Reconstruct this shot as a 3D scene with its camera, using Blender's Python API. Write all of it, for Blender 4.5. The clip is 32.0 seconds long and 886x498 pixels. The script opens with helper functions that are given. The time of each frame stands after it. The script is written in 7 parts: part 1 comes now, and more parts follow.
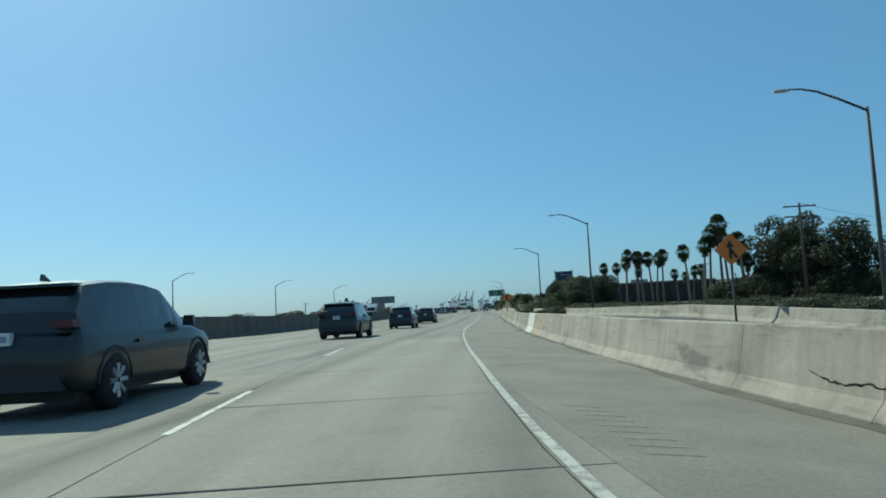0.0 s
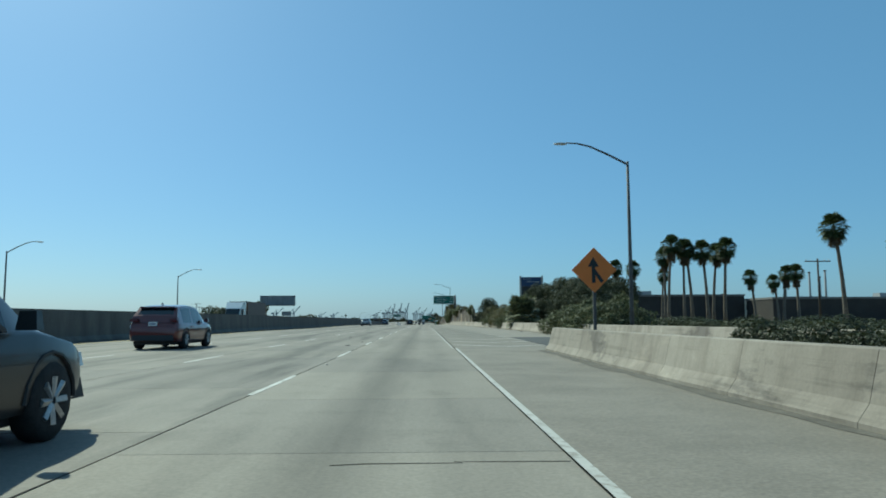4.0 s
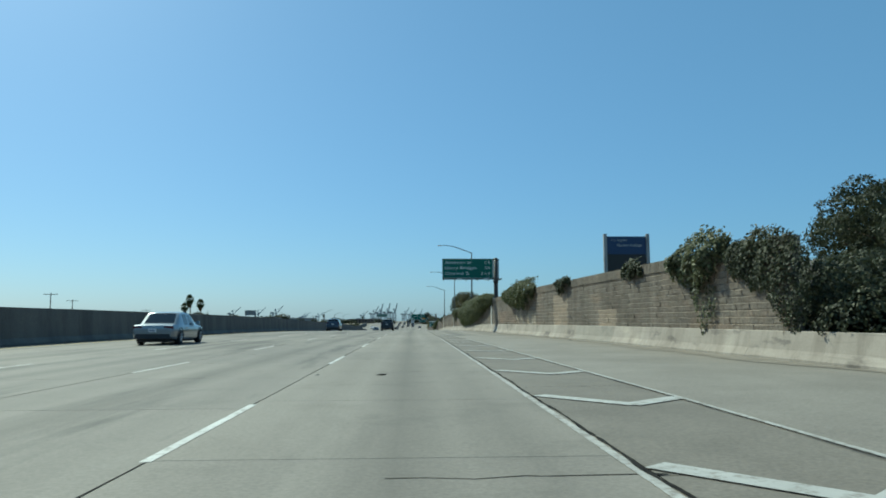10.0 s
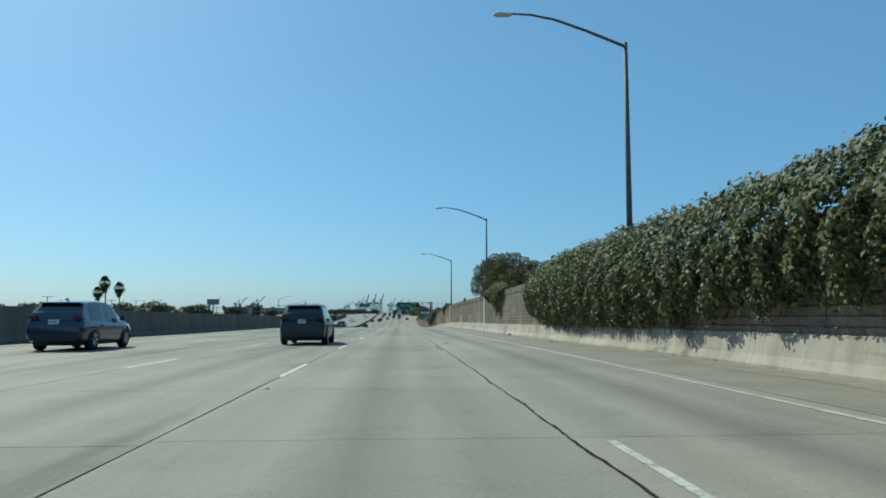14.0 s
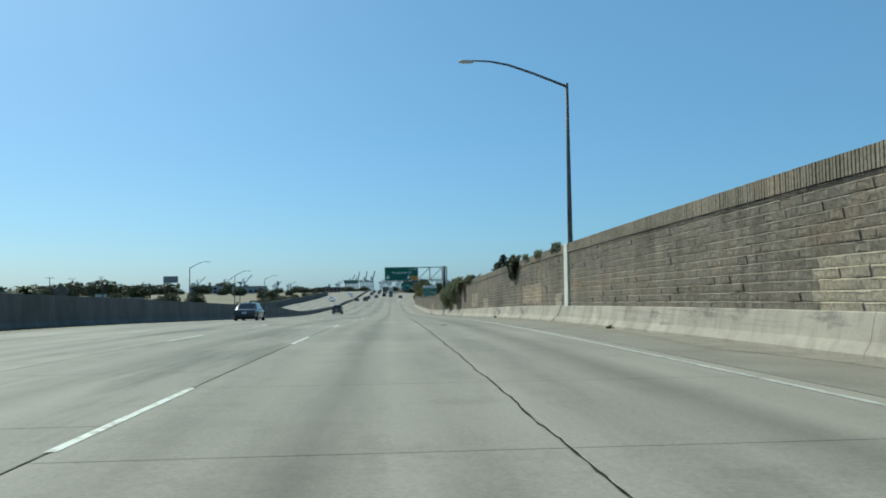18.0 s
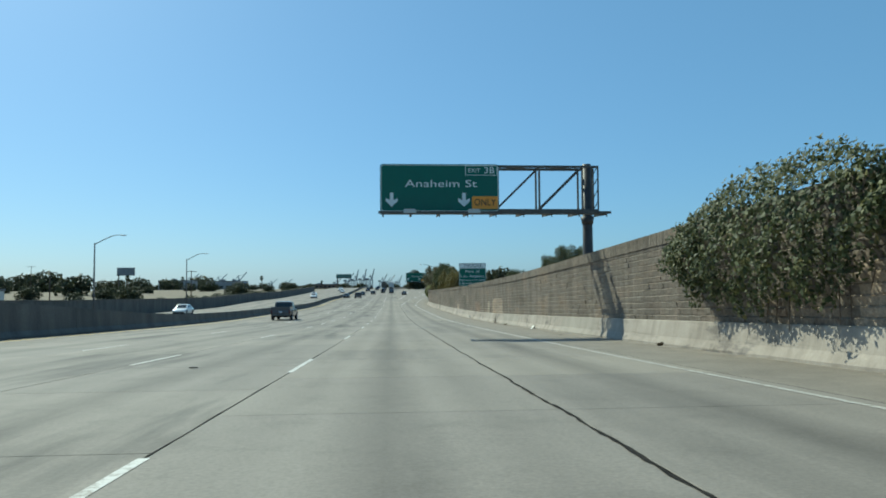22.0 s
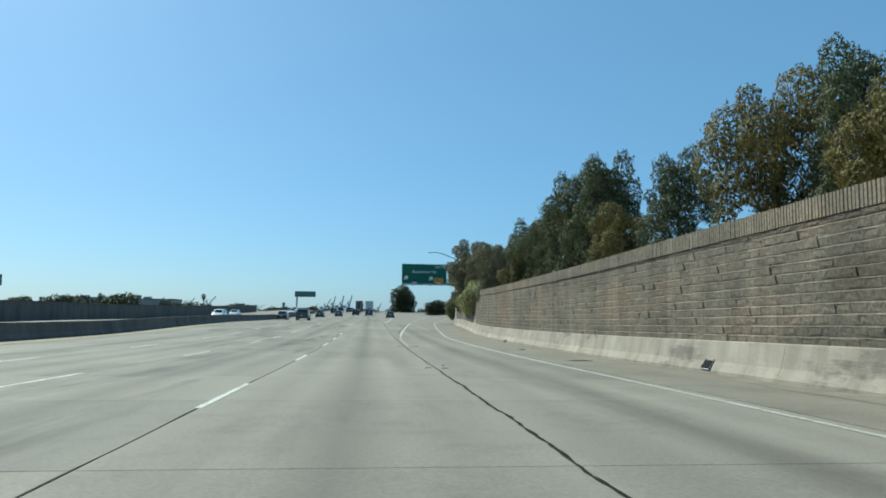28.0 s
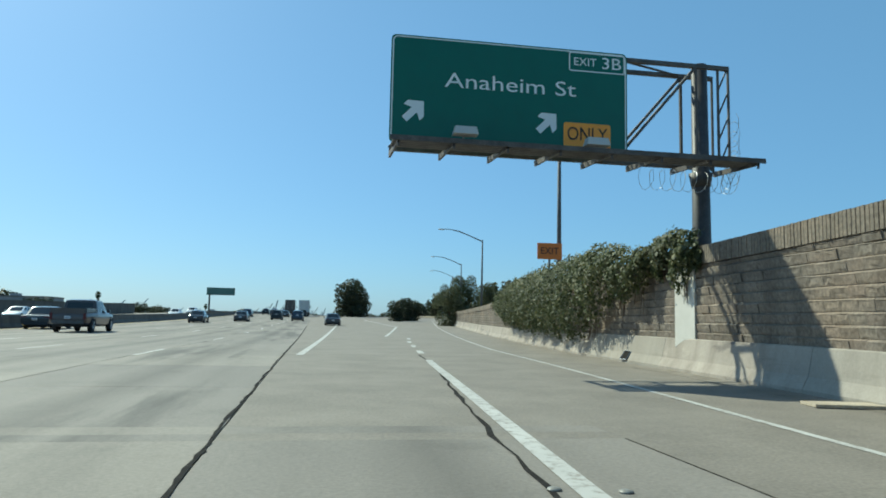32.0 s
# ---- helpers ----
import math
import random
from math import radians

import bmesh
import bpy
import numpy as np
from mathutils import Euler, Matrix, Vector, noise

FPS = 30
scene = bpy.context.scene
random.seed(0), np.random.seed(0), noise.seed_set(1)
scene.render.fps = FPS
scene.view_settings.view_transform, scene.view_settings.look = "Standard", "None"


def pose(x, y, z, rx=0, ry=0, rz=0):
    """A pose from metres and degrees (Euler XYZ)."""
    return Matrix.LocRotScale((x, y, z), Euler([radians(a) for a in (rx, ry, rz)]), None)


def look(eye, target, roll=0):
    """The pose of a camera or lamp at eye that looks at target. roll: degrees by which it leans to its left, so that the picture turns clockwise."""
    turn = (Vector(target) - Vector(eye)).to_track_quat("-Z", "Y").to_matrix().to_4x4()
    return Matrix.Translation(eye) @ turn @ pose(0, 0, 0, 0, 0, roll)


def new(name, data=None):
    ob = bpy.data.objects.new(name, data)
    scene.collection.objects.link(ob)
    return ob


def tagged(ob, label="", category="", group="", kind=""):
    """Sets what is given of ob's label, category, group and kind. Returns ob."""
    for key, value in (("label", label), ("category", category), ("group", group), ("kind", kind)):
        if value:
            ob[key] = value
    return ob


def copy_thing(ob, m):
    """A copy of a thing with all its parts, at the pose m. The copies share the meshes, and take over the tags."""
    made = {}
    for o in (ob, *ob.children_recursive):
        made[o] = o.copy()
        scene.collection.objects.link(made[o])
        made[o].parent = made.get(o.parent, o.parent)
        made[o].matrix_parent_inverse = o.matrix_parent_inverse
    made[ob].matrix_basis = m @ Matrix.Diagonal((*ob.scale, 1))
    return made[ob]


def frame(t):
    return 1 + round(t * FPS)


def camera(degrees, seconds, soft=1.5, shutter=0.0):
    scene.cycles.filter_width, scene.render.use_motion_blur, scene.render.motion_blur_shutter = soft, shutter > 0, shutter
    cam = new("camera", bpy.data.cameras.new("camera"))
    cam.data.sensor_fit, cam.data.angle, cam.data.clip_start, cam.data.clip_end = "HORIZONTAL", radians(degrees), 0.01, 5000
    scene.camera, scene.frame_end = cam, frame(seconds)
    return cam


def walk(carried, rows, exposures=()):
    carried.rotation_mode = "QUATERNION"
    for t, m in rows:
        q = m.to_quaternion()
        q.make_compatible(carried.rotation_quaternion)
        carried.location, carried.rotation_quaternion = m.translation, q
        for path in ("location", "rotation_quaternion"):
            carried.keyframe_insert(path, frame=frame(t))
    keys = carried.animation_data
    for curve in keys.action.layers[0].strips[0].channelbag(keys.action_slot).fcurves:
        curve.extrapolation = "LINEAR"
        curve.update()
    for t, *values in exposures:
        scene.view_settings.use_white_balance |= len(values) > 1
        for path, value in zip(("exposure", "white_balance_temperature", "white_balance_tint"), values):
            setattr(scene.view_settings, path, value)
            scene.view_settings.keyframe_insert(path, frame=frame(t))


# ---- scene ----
cam = camera(63.2, 32.0, 1.8)

# seconds, x, y, z, yaw, pitch, roll
PATH = [
    (0, 3.04, -26.16, 1.07, 3.48, 4.73, -3.04),
    (0.5, 2.18, -16.72, 1.08, 2.95, 4.84, -2.92),
    (1, 1.49, -7.33, 1.07, 2.27, 4.82, -2.84),
    (1.5, 0.98, 1.96, 1.04, 1.59, 4.87, -1.93),
    (2, 0.51, 11.25, 0.95, 0.36, 5.01, -1.28),
    (2.5, 0.33, 20.72, 0.85, -0.86, 5.24, -0.75),
    (3, 0.34, 30.18, 0.76, -0.62, 5.52, -1.21),
    (3.5, 0.36, 39.65, 0.68, -1.06, 5.79, -0.62),
    (5.5, -0.00, 77.00, 0.64, -2.35, 4.50, -0.48),
    (6, 0.21, 86.53, 0.65, -2.29, 4.88, -0.74),
    (6.5, 0.11, 96.10, 0.64, -2.38, 5.29, -0.62),
    (7, 0.10, 105.66, 0.64, -2.39, 5.50, 0.02),
    (7.5, -0.01, 115.15, 0.64, -2.09, 5.53, 0.12),
    (8, 0.02, 124.60, 0.62, -1.77, 5.77, -0.04),
    (8.5, -0.03, 133.92, 0.59, -2.10, 5.70, 0.32),
    (9, -0.14, 143.29, 0.55, -2.30, 5.69, 0.10),
    (9.5, -0.10, 152.80, 0.52, -2.33, 5.80, -0.02),
    (10, -0.21, 162.35, 0.50, -2.39, 5.65, -0.20),
    (10.5, -0.17, 171.90, 0.51, -2.72, 5.60, 0.03),
    (11, -0.19, 181.40, 0.52, -3.04, 5.58, 0.11),
    (11.5, -0.04, 190.89, 0.52, -2.99, 5.64, 0.21),
    (12, -0.11, 200.25, 0.53, -2.90, 5.62, 0.14),
    (12.5, -0.17, 209.66, 0.50, -3.06, 5.39, 0.22),
    (13, -0.19, 218.9, 0.46, -3.14, 4.99, 0.33),
    (13.5, -0.07, 228.6, 0.43, -3.19, 5.02, 0.20),
    (15.5, -0.07, 269.00, 0.05, -4.37, 4.38, -0.33),
    (16, 0.07, 279.10, -0.09, -4.54, 4.25, 0.39),
    (16.5, 0.08, 289.20, -0.23, -4.58, 3.72, -0.29),
    (17, 0.02, 299.50, -0.36, -4.78, 3.13, -0.55),
    (17.5, 0.18, 310.20, -0.48, -4.34, 3.16, -0.82),
    (18, 0.21, 321.20, -0.60, -4.10, 3.16, -0.74),
    (18.5, 0.09, 331.90, -0.74, -4.15, 3.04, -0.51),
    (19, 0.08, 342.60, -0.90, -4.01, 3.11, -0.78),
    (19.5, -0.06, 352.90, -1.10, -3.87, 3.16, -0.79),
    (20, -0.12, 363.10, -1.35, -3.68, 3.10, -0.91),
    (20.5, -0.25, 372.50, -1.65, -3.67, 2.96, -0.85),
    (21, -0.33, 381.70, -1.94, -3.77, 2.95, -0.36),
    (21.5, -0.49, 390.80, -2.23, -4.21, 2.93, -0.53),
    (22, -0.38, 400.05, -2.53, -4.11, 3.12, -0.41),
    (22.5, -0.34, 410.00, -2.83, -4.43, 3.50, -0.05),
    (23, -0.24, 419.80, -3.13, -4.63, 3.70, -0.29),
    (23.5, -0.25, 428.70, -3.41, -5.05, 4.05, 0.19),
    (24, -0.18, 436.99, -3.67, -5.09, 4.46, 0.52),
    (24.5, -0.19, 445.81, -3.92, -5.23, 4.64, 0.56),
    (25, -0.21, 454.70, -4.16, -5.04, 4.87, 0.66),
    (25.5, -0.21, 463.76, -4.37, -4.97, 5.18, 1.07),
    (27.5, -0.07, 501.00, -4.86, -5.43, 5.44, 0.41),
    (28, -0.16, 510.81, -4.94, -5.72, 5.50, 0.63),
    (28.5, -0.05, 520.67, -5.02, -5.90, 5.48, 0.48),
    (29, 0.10, 530.49, -5.10, -6.03, 5.62, 0.75),
    (29.5, 0.33, 540.18, -5.17, -6.38, 5.83, 0.90),
    (30, 0.57, 549.59, -5.17, -7.03, 6.00, 1.29),
    (30.5, 0.82, 558.66, -5.13, -7.67, 6.08, 1.60),
    (31, 1.26, 567.50, -5.00, -8.41, 6.13, 1.88),
    (31.5, 1.68, 576.52, -4.84, -9.20, 5.90, 1.42),
    (32, 2.25, 585.62, -4.72, -9.95, 6.07, 1.19),
]


def heading(x, y, z, yaw, pitch, roll):
    a, b = radians(yaw), radians(pitch)
    ahead = Vector((-math.sin(a) * math.cos(b), math.cos(a) * math.cos(b), math.sin(b)))
    return look((x, y, z), Vector((x, y, z)) + 2 * ahead, roll)


walk(cam, [(t, heading(*row)) for t, *row in PATH], [(0, 0.02, 6050, -15), (6, 0.06, 6070, -14), (13, 0.13, 6130, -12.5), (20, 0.2, 6180, -11), (28, 0.28, 6220, -10), (32, 0.35, 6260, -10)])

# ---------- sky and sun ----------
SUN_DIR = Vector((-0.70, 0.90, 1.06)).normalized()
world = bpy.data.worlds.new("sky")
scene.world = world
world.use_nodes = True
wn = world.node_tree.nodes
sky = wn.new("ShaderNodeTexSky")
sky.sky_type = "NISHITA"
sky.sun_disc = False
sky.sun_elevation = math.asin(SUN_DIR.z)
sky.sun_rotation = math.atan2(SUN_DIR.x, SUN_DIR.y)
sky.air_density, sky.dust_density, sky.ozone_density = 0.95, 1.3, 9.5
sky.altitude = 300
wn["Background"].inputs["Strength"].default_value = 0.104
veil = wn.new("ShaderNodeMix")
veil.data_type = "RGBA"
veil.inputs[0].default_value = 0.40
veil.inputs[7].default_value = (2.0, 3.9, 6.15, 1)
world.node_tree.links.new(sky.outputs["Color"], veil.inputs[6])
world.node_tree.links.new(veil.outputs[2], wn["Background"].inputs["Color"])
sun_data = bpy.data.lights.new("sun", "SUN")
sun_data.energy, sun_data.angle, sun_data.color = 4.6, radians(0.55), (1.0, 0.93, 0.81)
sun = new("sun", sun_data)
sun.matrix_world = look(SUN_DIR * 100, (0, 0, 0))
scene.view_settings.exposure = 0.0

# ---------- materials ----------
def material(name, rough=0.8, metal=0.0, spec=0.5):
    m = bpy.data.materials.new(name)
    m.use_nodes = True
    b = m.node_tree.nodes["Principled BSDF"]
    b.inputs["Roughness"].default_value = rough
    b.inputs["Metallic"].default_value = metal
    b.inputs["Specular IOR Level"].default_value = spec
    return m, m.node_tree, b


def node(nt, kind, **values):
    n = nt.nodes.new(kind)
    for key, value in values.items():
        n.inputs[key].default_value = value
    return n


def position(nt, scale=(1, 1, 1)):
    geo = nt.nodes.new("ShaderNodeNewGeometry")
    mp = nt.nodes.new("ShaderNodeMapping")
    mp.inputs["Scale"].default_value = scale
    nt.links.new(geo.outputs["Position"], mp.inputs["Vector"])
    return mp.outputs["Vector"]


def noise_of(nt, vec, scale, detail=4, rough=0.6):
    n = node(nt, "ShaderNodeTexNoise", Scale=scale, Detail=detail, Roughness=rough)
    nt.links.new(vec, n.inputs["Vector"])
    return n.outputs["Fac"]


def ramp(nt, fac, *stops):
    r = nt.nodes.new("ShaderNodeValToRGB")
    e = r.color_ramp.elements
    while len(e) < len(stops):
        e.new(0.5)
    for el, (pos, col) in zip(e, stops):
        el.position = pos
        el.color = (*col, 1) if len(col) == 3 else (col[0], col[0], col[0], 1)
    nt.links.new(fac, r.inputs["Fac"])
    return r.outputs["Color"]


def mix(nt, a, b, fac, mode="MIX"):
    n = nt.nodes.new("ShaderNodeMix")
    n.data_type, n.blend_type = "RGBA", mode
    for sock, v in ((n.inputs[0], fac), (n.inputs[6], a), (n.inputs[7], b)):
        if isinstance(v, bpy.types.NodeSocket):
            nt.links.new(v, sock)
        elif isinstance(v, (int, float)):
            sock.default_value = v
        else:
            sock.default_value = (*v, 1)
    return n.outputs[2]


def bump(nt, b, height, strength=0.3, distance=0.02):
    n = node(nt, "ShaderNodeBump", Strength=strength, Distance=distance)
    nt.links.new(height, n.inputs["Height"])
    nt.links.new(n.outputs["Normal"], b.inputs["Normal"])


def grainy(name, dark, light, scale=3.0, fine=40.0, rough=0.8, metal=0.0, stretch=(1, 1, 1), relief=0.3, depth=0.01, spec=0.4, speckle=1.0):
    """Two tones by a wide noise, speckled by a fine one, with a little relief."""
    m, nt, b = material(name, rough, metal, spec)
    vec = position(nt, stretch)
    wide = ramp(nt, noise_of(nt, vec, scale), (0.3, dark), (0.7, light))
    speck = ramp(nt, noise_of(nt, position(nt), fine, 2), (0.3, (1 - 0.22 * speckle,)), (0.7, (1 + 0.12 * speckle,)))
    nt.links.new(mix(nt, wide, speck, 1.0, "MULTIPLY"), b.inputs["Base Color"])
    if relief:
        bump(nt, b, noise_of(nt, vec, fine, 3), relief, depth)
    return m


def paint(name, col, rough=0.45, metal=0.0, wear=0.12, coat=0.0):
    """A painted or plain surface with slight grime."""
    m, nt, b = material(name, rough, metal)
    vec = position(nt)
    tone = ramp(nt, noise_of(nt, vec, 2.2), (0.3, tuple(c * (1 - wear) for c in col)), (0.7, col))
    nt.links.new(tone, b.inputs["Base Color"])
    b.inputs["Coat Weight"].default_value = coat
    b.inputs["Coat Roughness"].default_value = 0.08
    return m


def by_piece(name, tones, rough=0.9, fine=14.0, relief=0.6, depth=0.02, island=True, streak=0.0):
    """Each piece has a tone of its own, with stains over the whole and grain."""
    m, nt, b = material(name, rough, 0, 0.25)
    if island:
        rnd = nt.nodes.new("ShaderNodeNewGeometry").outputs["Random Per Island"]
    else:
        rnd = nt.nodes.new("ShaderNodeObjectInfo").outputs["Random"]
    col = ramp(nt, rnd, *[(i / max(1, len(tones) - 1), t) for i, t in enumerate(tones)])
    vec = position(nt)
    stain = ramp(nt, noise_of(nt, position(nt, (0.16, 0.16, 0.5)), 1.6, 5), (0.32, (0.72, 0.70, 0.68)), (0.5, (1.0, 1.0, 1.0)), (0.68, (1.22, 1.12, 1.02)))
    col = mix(nt, col, stain, 1.0, "MULTIPLY")
    grain = ramp(nt, noise_of(nt, vec, fine, 4), (0.28, (0.6,)), (0.72, (1.25,)))
    col = mix(nt, col, grain, 1.0, "MULTIPLY")
    if streak:
        run = ramp(nt, noise_of(nt, position(nt, (1.6, 1.6, 0.08)), 1.0, 5), (0.4, (1 - streak,)), (0.6, (1.0,)))
        col = mix(nt, col, run, 1.0, "MULTIPLY")
    nt.links.new(col, b.inputs["Base Color"])
    bump(nt, b, noise_of(nt, vec, fine * 0.8, 5), relief, depth)
    return m


def road_concrete(name, base, centre=-0.38, pieces=True, stains=0.35):
    """Worn freeway concrete: slab tones, tyre tracks and an oil band along the lanes, stains that also paint windscreen
    reflections, aggregate.
    """
    m, nt, b = material(name, 0.82, 0, 0.35)
    vec = position(nt)
    col = ramp(nt, noise_of(nt, position(nt, (0.35, 0.05, 1)), 1.3, 6), (0.28, tuple(c * 0.80 for c in base)), (0.72, tuple(c * 1.08 for c in base)))
    if pieces:
        own = ramp(nt, nt.nodes.new("ShaderNodeObjectInfo").outputs["Random"], (0, (0.88, 0.88, 0.89)), (1, (1.06, 1.05, 1.03)))
    else:
        own = ramp(nt, nt.nodes.new("ShaderNodeNewGeometry").outputs["Random Per Island"], (0, (0.86, 0.86, 0.87)), (1, (1.06, 1.05, 1.03)))
    col = mix(nt, col, own, 1.0, "MULTIPLY")
    # two tyre tracks and an oil band in each lane
    sep = nt.nodes.new("ShaderNodeSeparateXYZ")
    nt.links.new(vec, sep.inputs[0])
    m1 = nt.nodes.new("ShaderNodeMath"); m1.operation = "ADD"; m1.inputs[1].default_value = -centre + 1.83 + 366.0
    nt.links.new(sep.outputs["X"], m1.inputs[0])
    m2 = nt.nodes.new("ShaderNodeMath"); m2.operation = "MODULO"; m2.inputs[1].default_value = 3.66
    nt.links.new(m1.outputs[0], m2.inputs[0])
    m3 = nt.nodes.new("ShaderNodeMath"); m3.operation = "DIVIDE"; m3.inputs[1].default_value = 3.66
    nt.links.new(m2.outputs[0], m3.inputs[0])
    wander = nt.nodes.new("ShaderNodeMath"); wander.operation = "MULTIPLY_ADD"
    nt.links.new(noise_of(nt, position(nt, (0.2, 0.03, 1)), 1.0, 3), wander.inputs[0])
    wander.inputs[1].default_value = 0.10
    nt.links.new(m3.outputs[0], wander.inputs[2])
    lane = ramp(nt, wander.outputs[0], (0.05, (1.08,)), (0.24, (0.93,)), (0.36, (1.03,)), (0.54, (0.66,)), (0.70, (1.03,)), (0.84, (0.92,)), (1.0, (1.08,)))
    col = mix(nt, col, lane, 0.95, "MULTIPLY")
    blot = ramp(nt, noise_of(nt, vec, 0.9, 6, 0.7), (0.30, (0.80,)), (0.46, (1.0,)), (0.75, (1.04,)))
    col = mix(nt, col, blot, 0.8, "MULTIPLY")
    # long dark drips and rubbed pale streaks along the traffic; they also paint windscreen reflections
    drip_reflection = ramp(nt, noise_of(nt, position(nt, (0.75, 0.085, 1)), 1.0, 5, 0.62), (0.34, (0.50, 0.51, 0.52)), (0.47, (0.98, 0.98, 0.98)), (0.60, (1.0, 1.0, 1.0)), (0.74, (1.16, 1.15, 1.13)))
    col = mix(nt, col, drip_reflection, stains, "MULTIPLY")
    grain = ramp(nt, noise_of(nt, vec, 26, 3, 0.8), (0.3, (0.82,)), (0.7, (1.14,)))
    col = mix(nt, col, grain, 1.0, "MULTIPLY")
    nt.links.new(col, b.inputs["Base Color"])
    bump(nt, b, noise_of(nt, vec, 45, 3), 0.35, 0.008)
    return m


def barrier_concrete(name, dark, light, stains=1.0):
    """Cast concrete with vertical runs, scuffs along the traffic and grey patches of grime."""
    m, nt, b = material(name, 0.9, 0, 0.25)
    vec = position(nt)
    col = ramp(nt, noise_of(nt, position(nt, (1, 0.5, 0.5)), 0.9, 5), (0.3, dark), (0.7, light))
    run = ramp(nt, noise_of(nt, position(nt, (1.5, 1.5, 0.10)), 1.3, 5), (0.36, (0.74, 0.73, 0.72)), (0.54, (1.0, 1.0, 1.0)))
    col = mix(nt, col, run, 0.8 * stains, "MULTIPLY")
    grime = ramp(nt, noise_of(nt, position(nt, (0.6, 0.32, 1.1)), 1.0, 6, 0.68), (0.36, (0.55, 0.55, 0.57)), (0.43, (0.92, 0.92, 0.92)), (0.60, (1.0, 1.0, 1.0)), (0.66, (1.16, 1.15, 1.13)))
    col = mix(nt, col, grime, stains, "MULTIPLY")
    scuff = ramp(nt, noise_of(nt, position(nt, (5, 0.25, 9)), 1.0, 4), (0.33, (0.66,)), (0.42, (1.0,)))
    col = mix(nt, col, scuff, 0.5 * stains, "MULTIPLY")
    speck = ramp(nt, noise_of(nt, vec, 22, 3), (0.3, (0.92,)), (0.7, (1.05,)))
    nt.links.new(mix(nt, col, speck, 1.0, "MULTIPLY"), b.inputs["Base Color"])
    bump(nt, b, noise_of(nt, vec, 14, 5), 0.35, 0.012)
    return m


def worn_paint(name, col, under, keep=0.5):
    """Road paint, flaked away in places down to the concrete."""
    m, nt, b = material(name, 0.7, 0, 0.4)
    vec = position(nt)
    flake = ramp(nt, noise_of(nt, vec, 7.0, 6, 0.75), (keep - 0.08, (0.0,)), (keep + 0.06, (1.0,)))
    dirt = ramp(nt, noise_of(nt, vec, 1.1, 4), (0.3, tuple(c * 0.8 for c in col)), (0.7, col))
    nt.links.new(mix(nt, under, dirt, flake), b.inputs["Base Color"])
    return m


def leafy(name, dark, light, dry=None):
    m, nt, b = material(name, 0.62, 0, 0.35)
    rnd = nt.nodes.new("ShaderNodeNewGeometry").outputs["Random Per Island"]
    stops = [(0.0, dark), (0.75, light)] + ([(1.0, dry)] if dry else [])
    col = ramp(nt, rnd, *stops)
    patch = ramp(nt, noise_of(nt, position(nt), 0.7, 3), (0.3, (0.7, 0.72, 0.7)), (0.7, (1.2, 1.15, 1.0)))
    nt.links.new(mix(nt, col, patch, 1.0, "MULTIPLY"), b.inputs["Base Color"])
    tr = nt.nodes.new("ShaderNodeBsdfTranslucent")
    nt.links.new(col, tr.inputs["Color"])
    mx = nt.nodes.new("ShaderNodeMixShader")
    mx.inputs[0].default_value = 0.26
    nt.links.new(b.outputs[0], mx.inputs[1])
    nt.links.new(tr.outputs[0], mx.inputs[2])
    nt.links.new(mx.outputs[0], nt.nodes["Material Output"].inputs["Surface"])
    return m


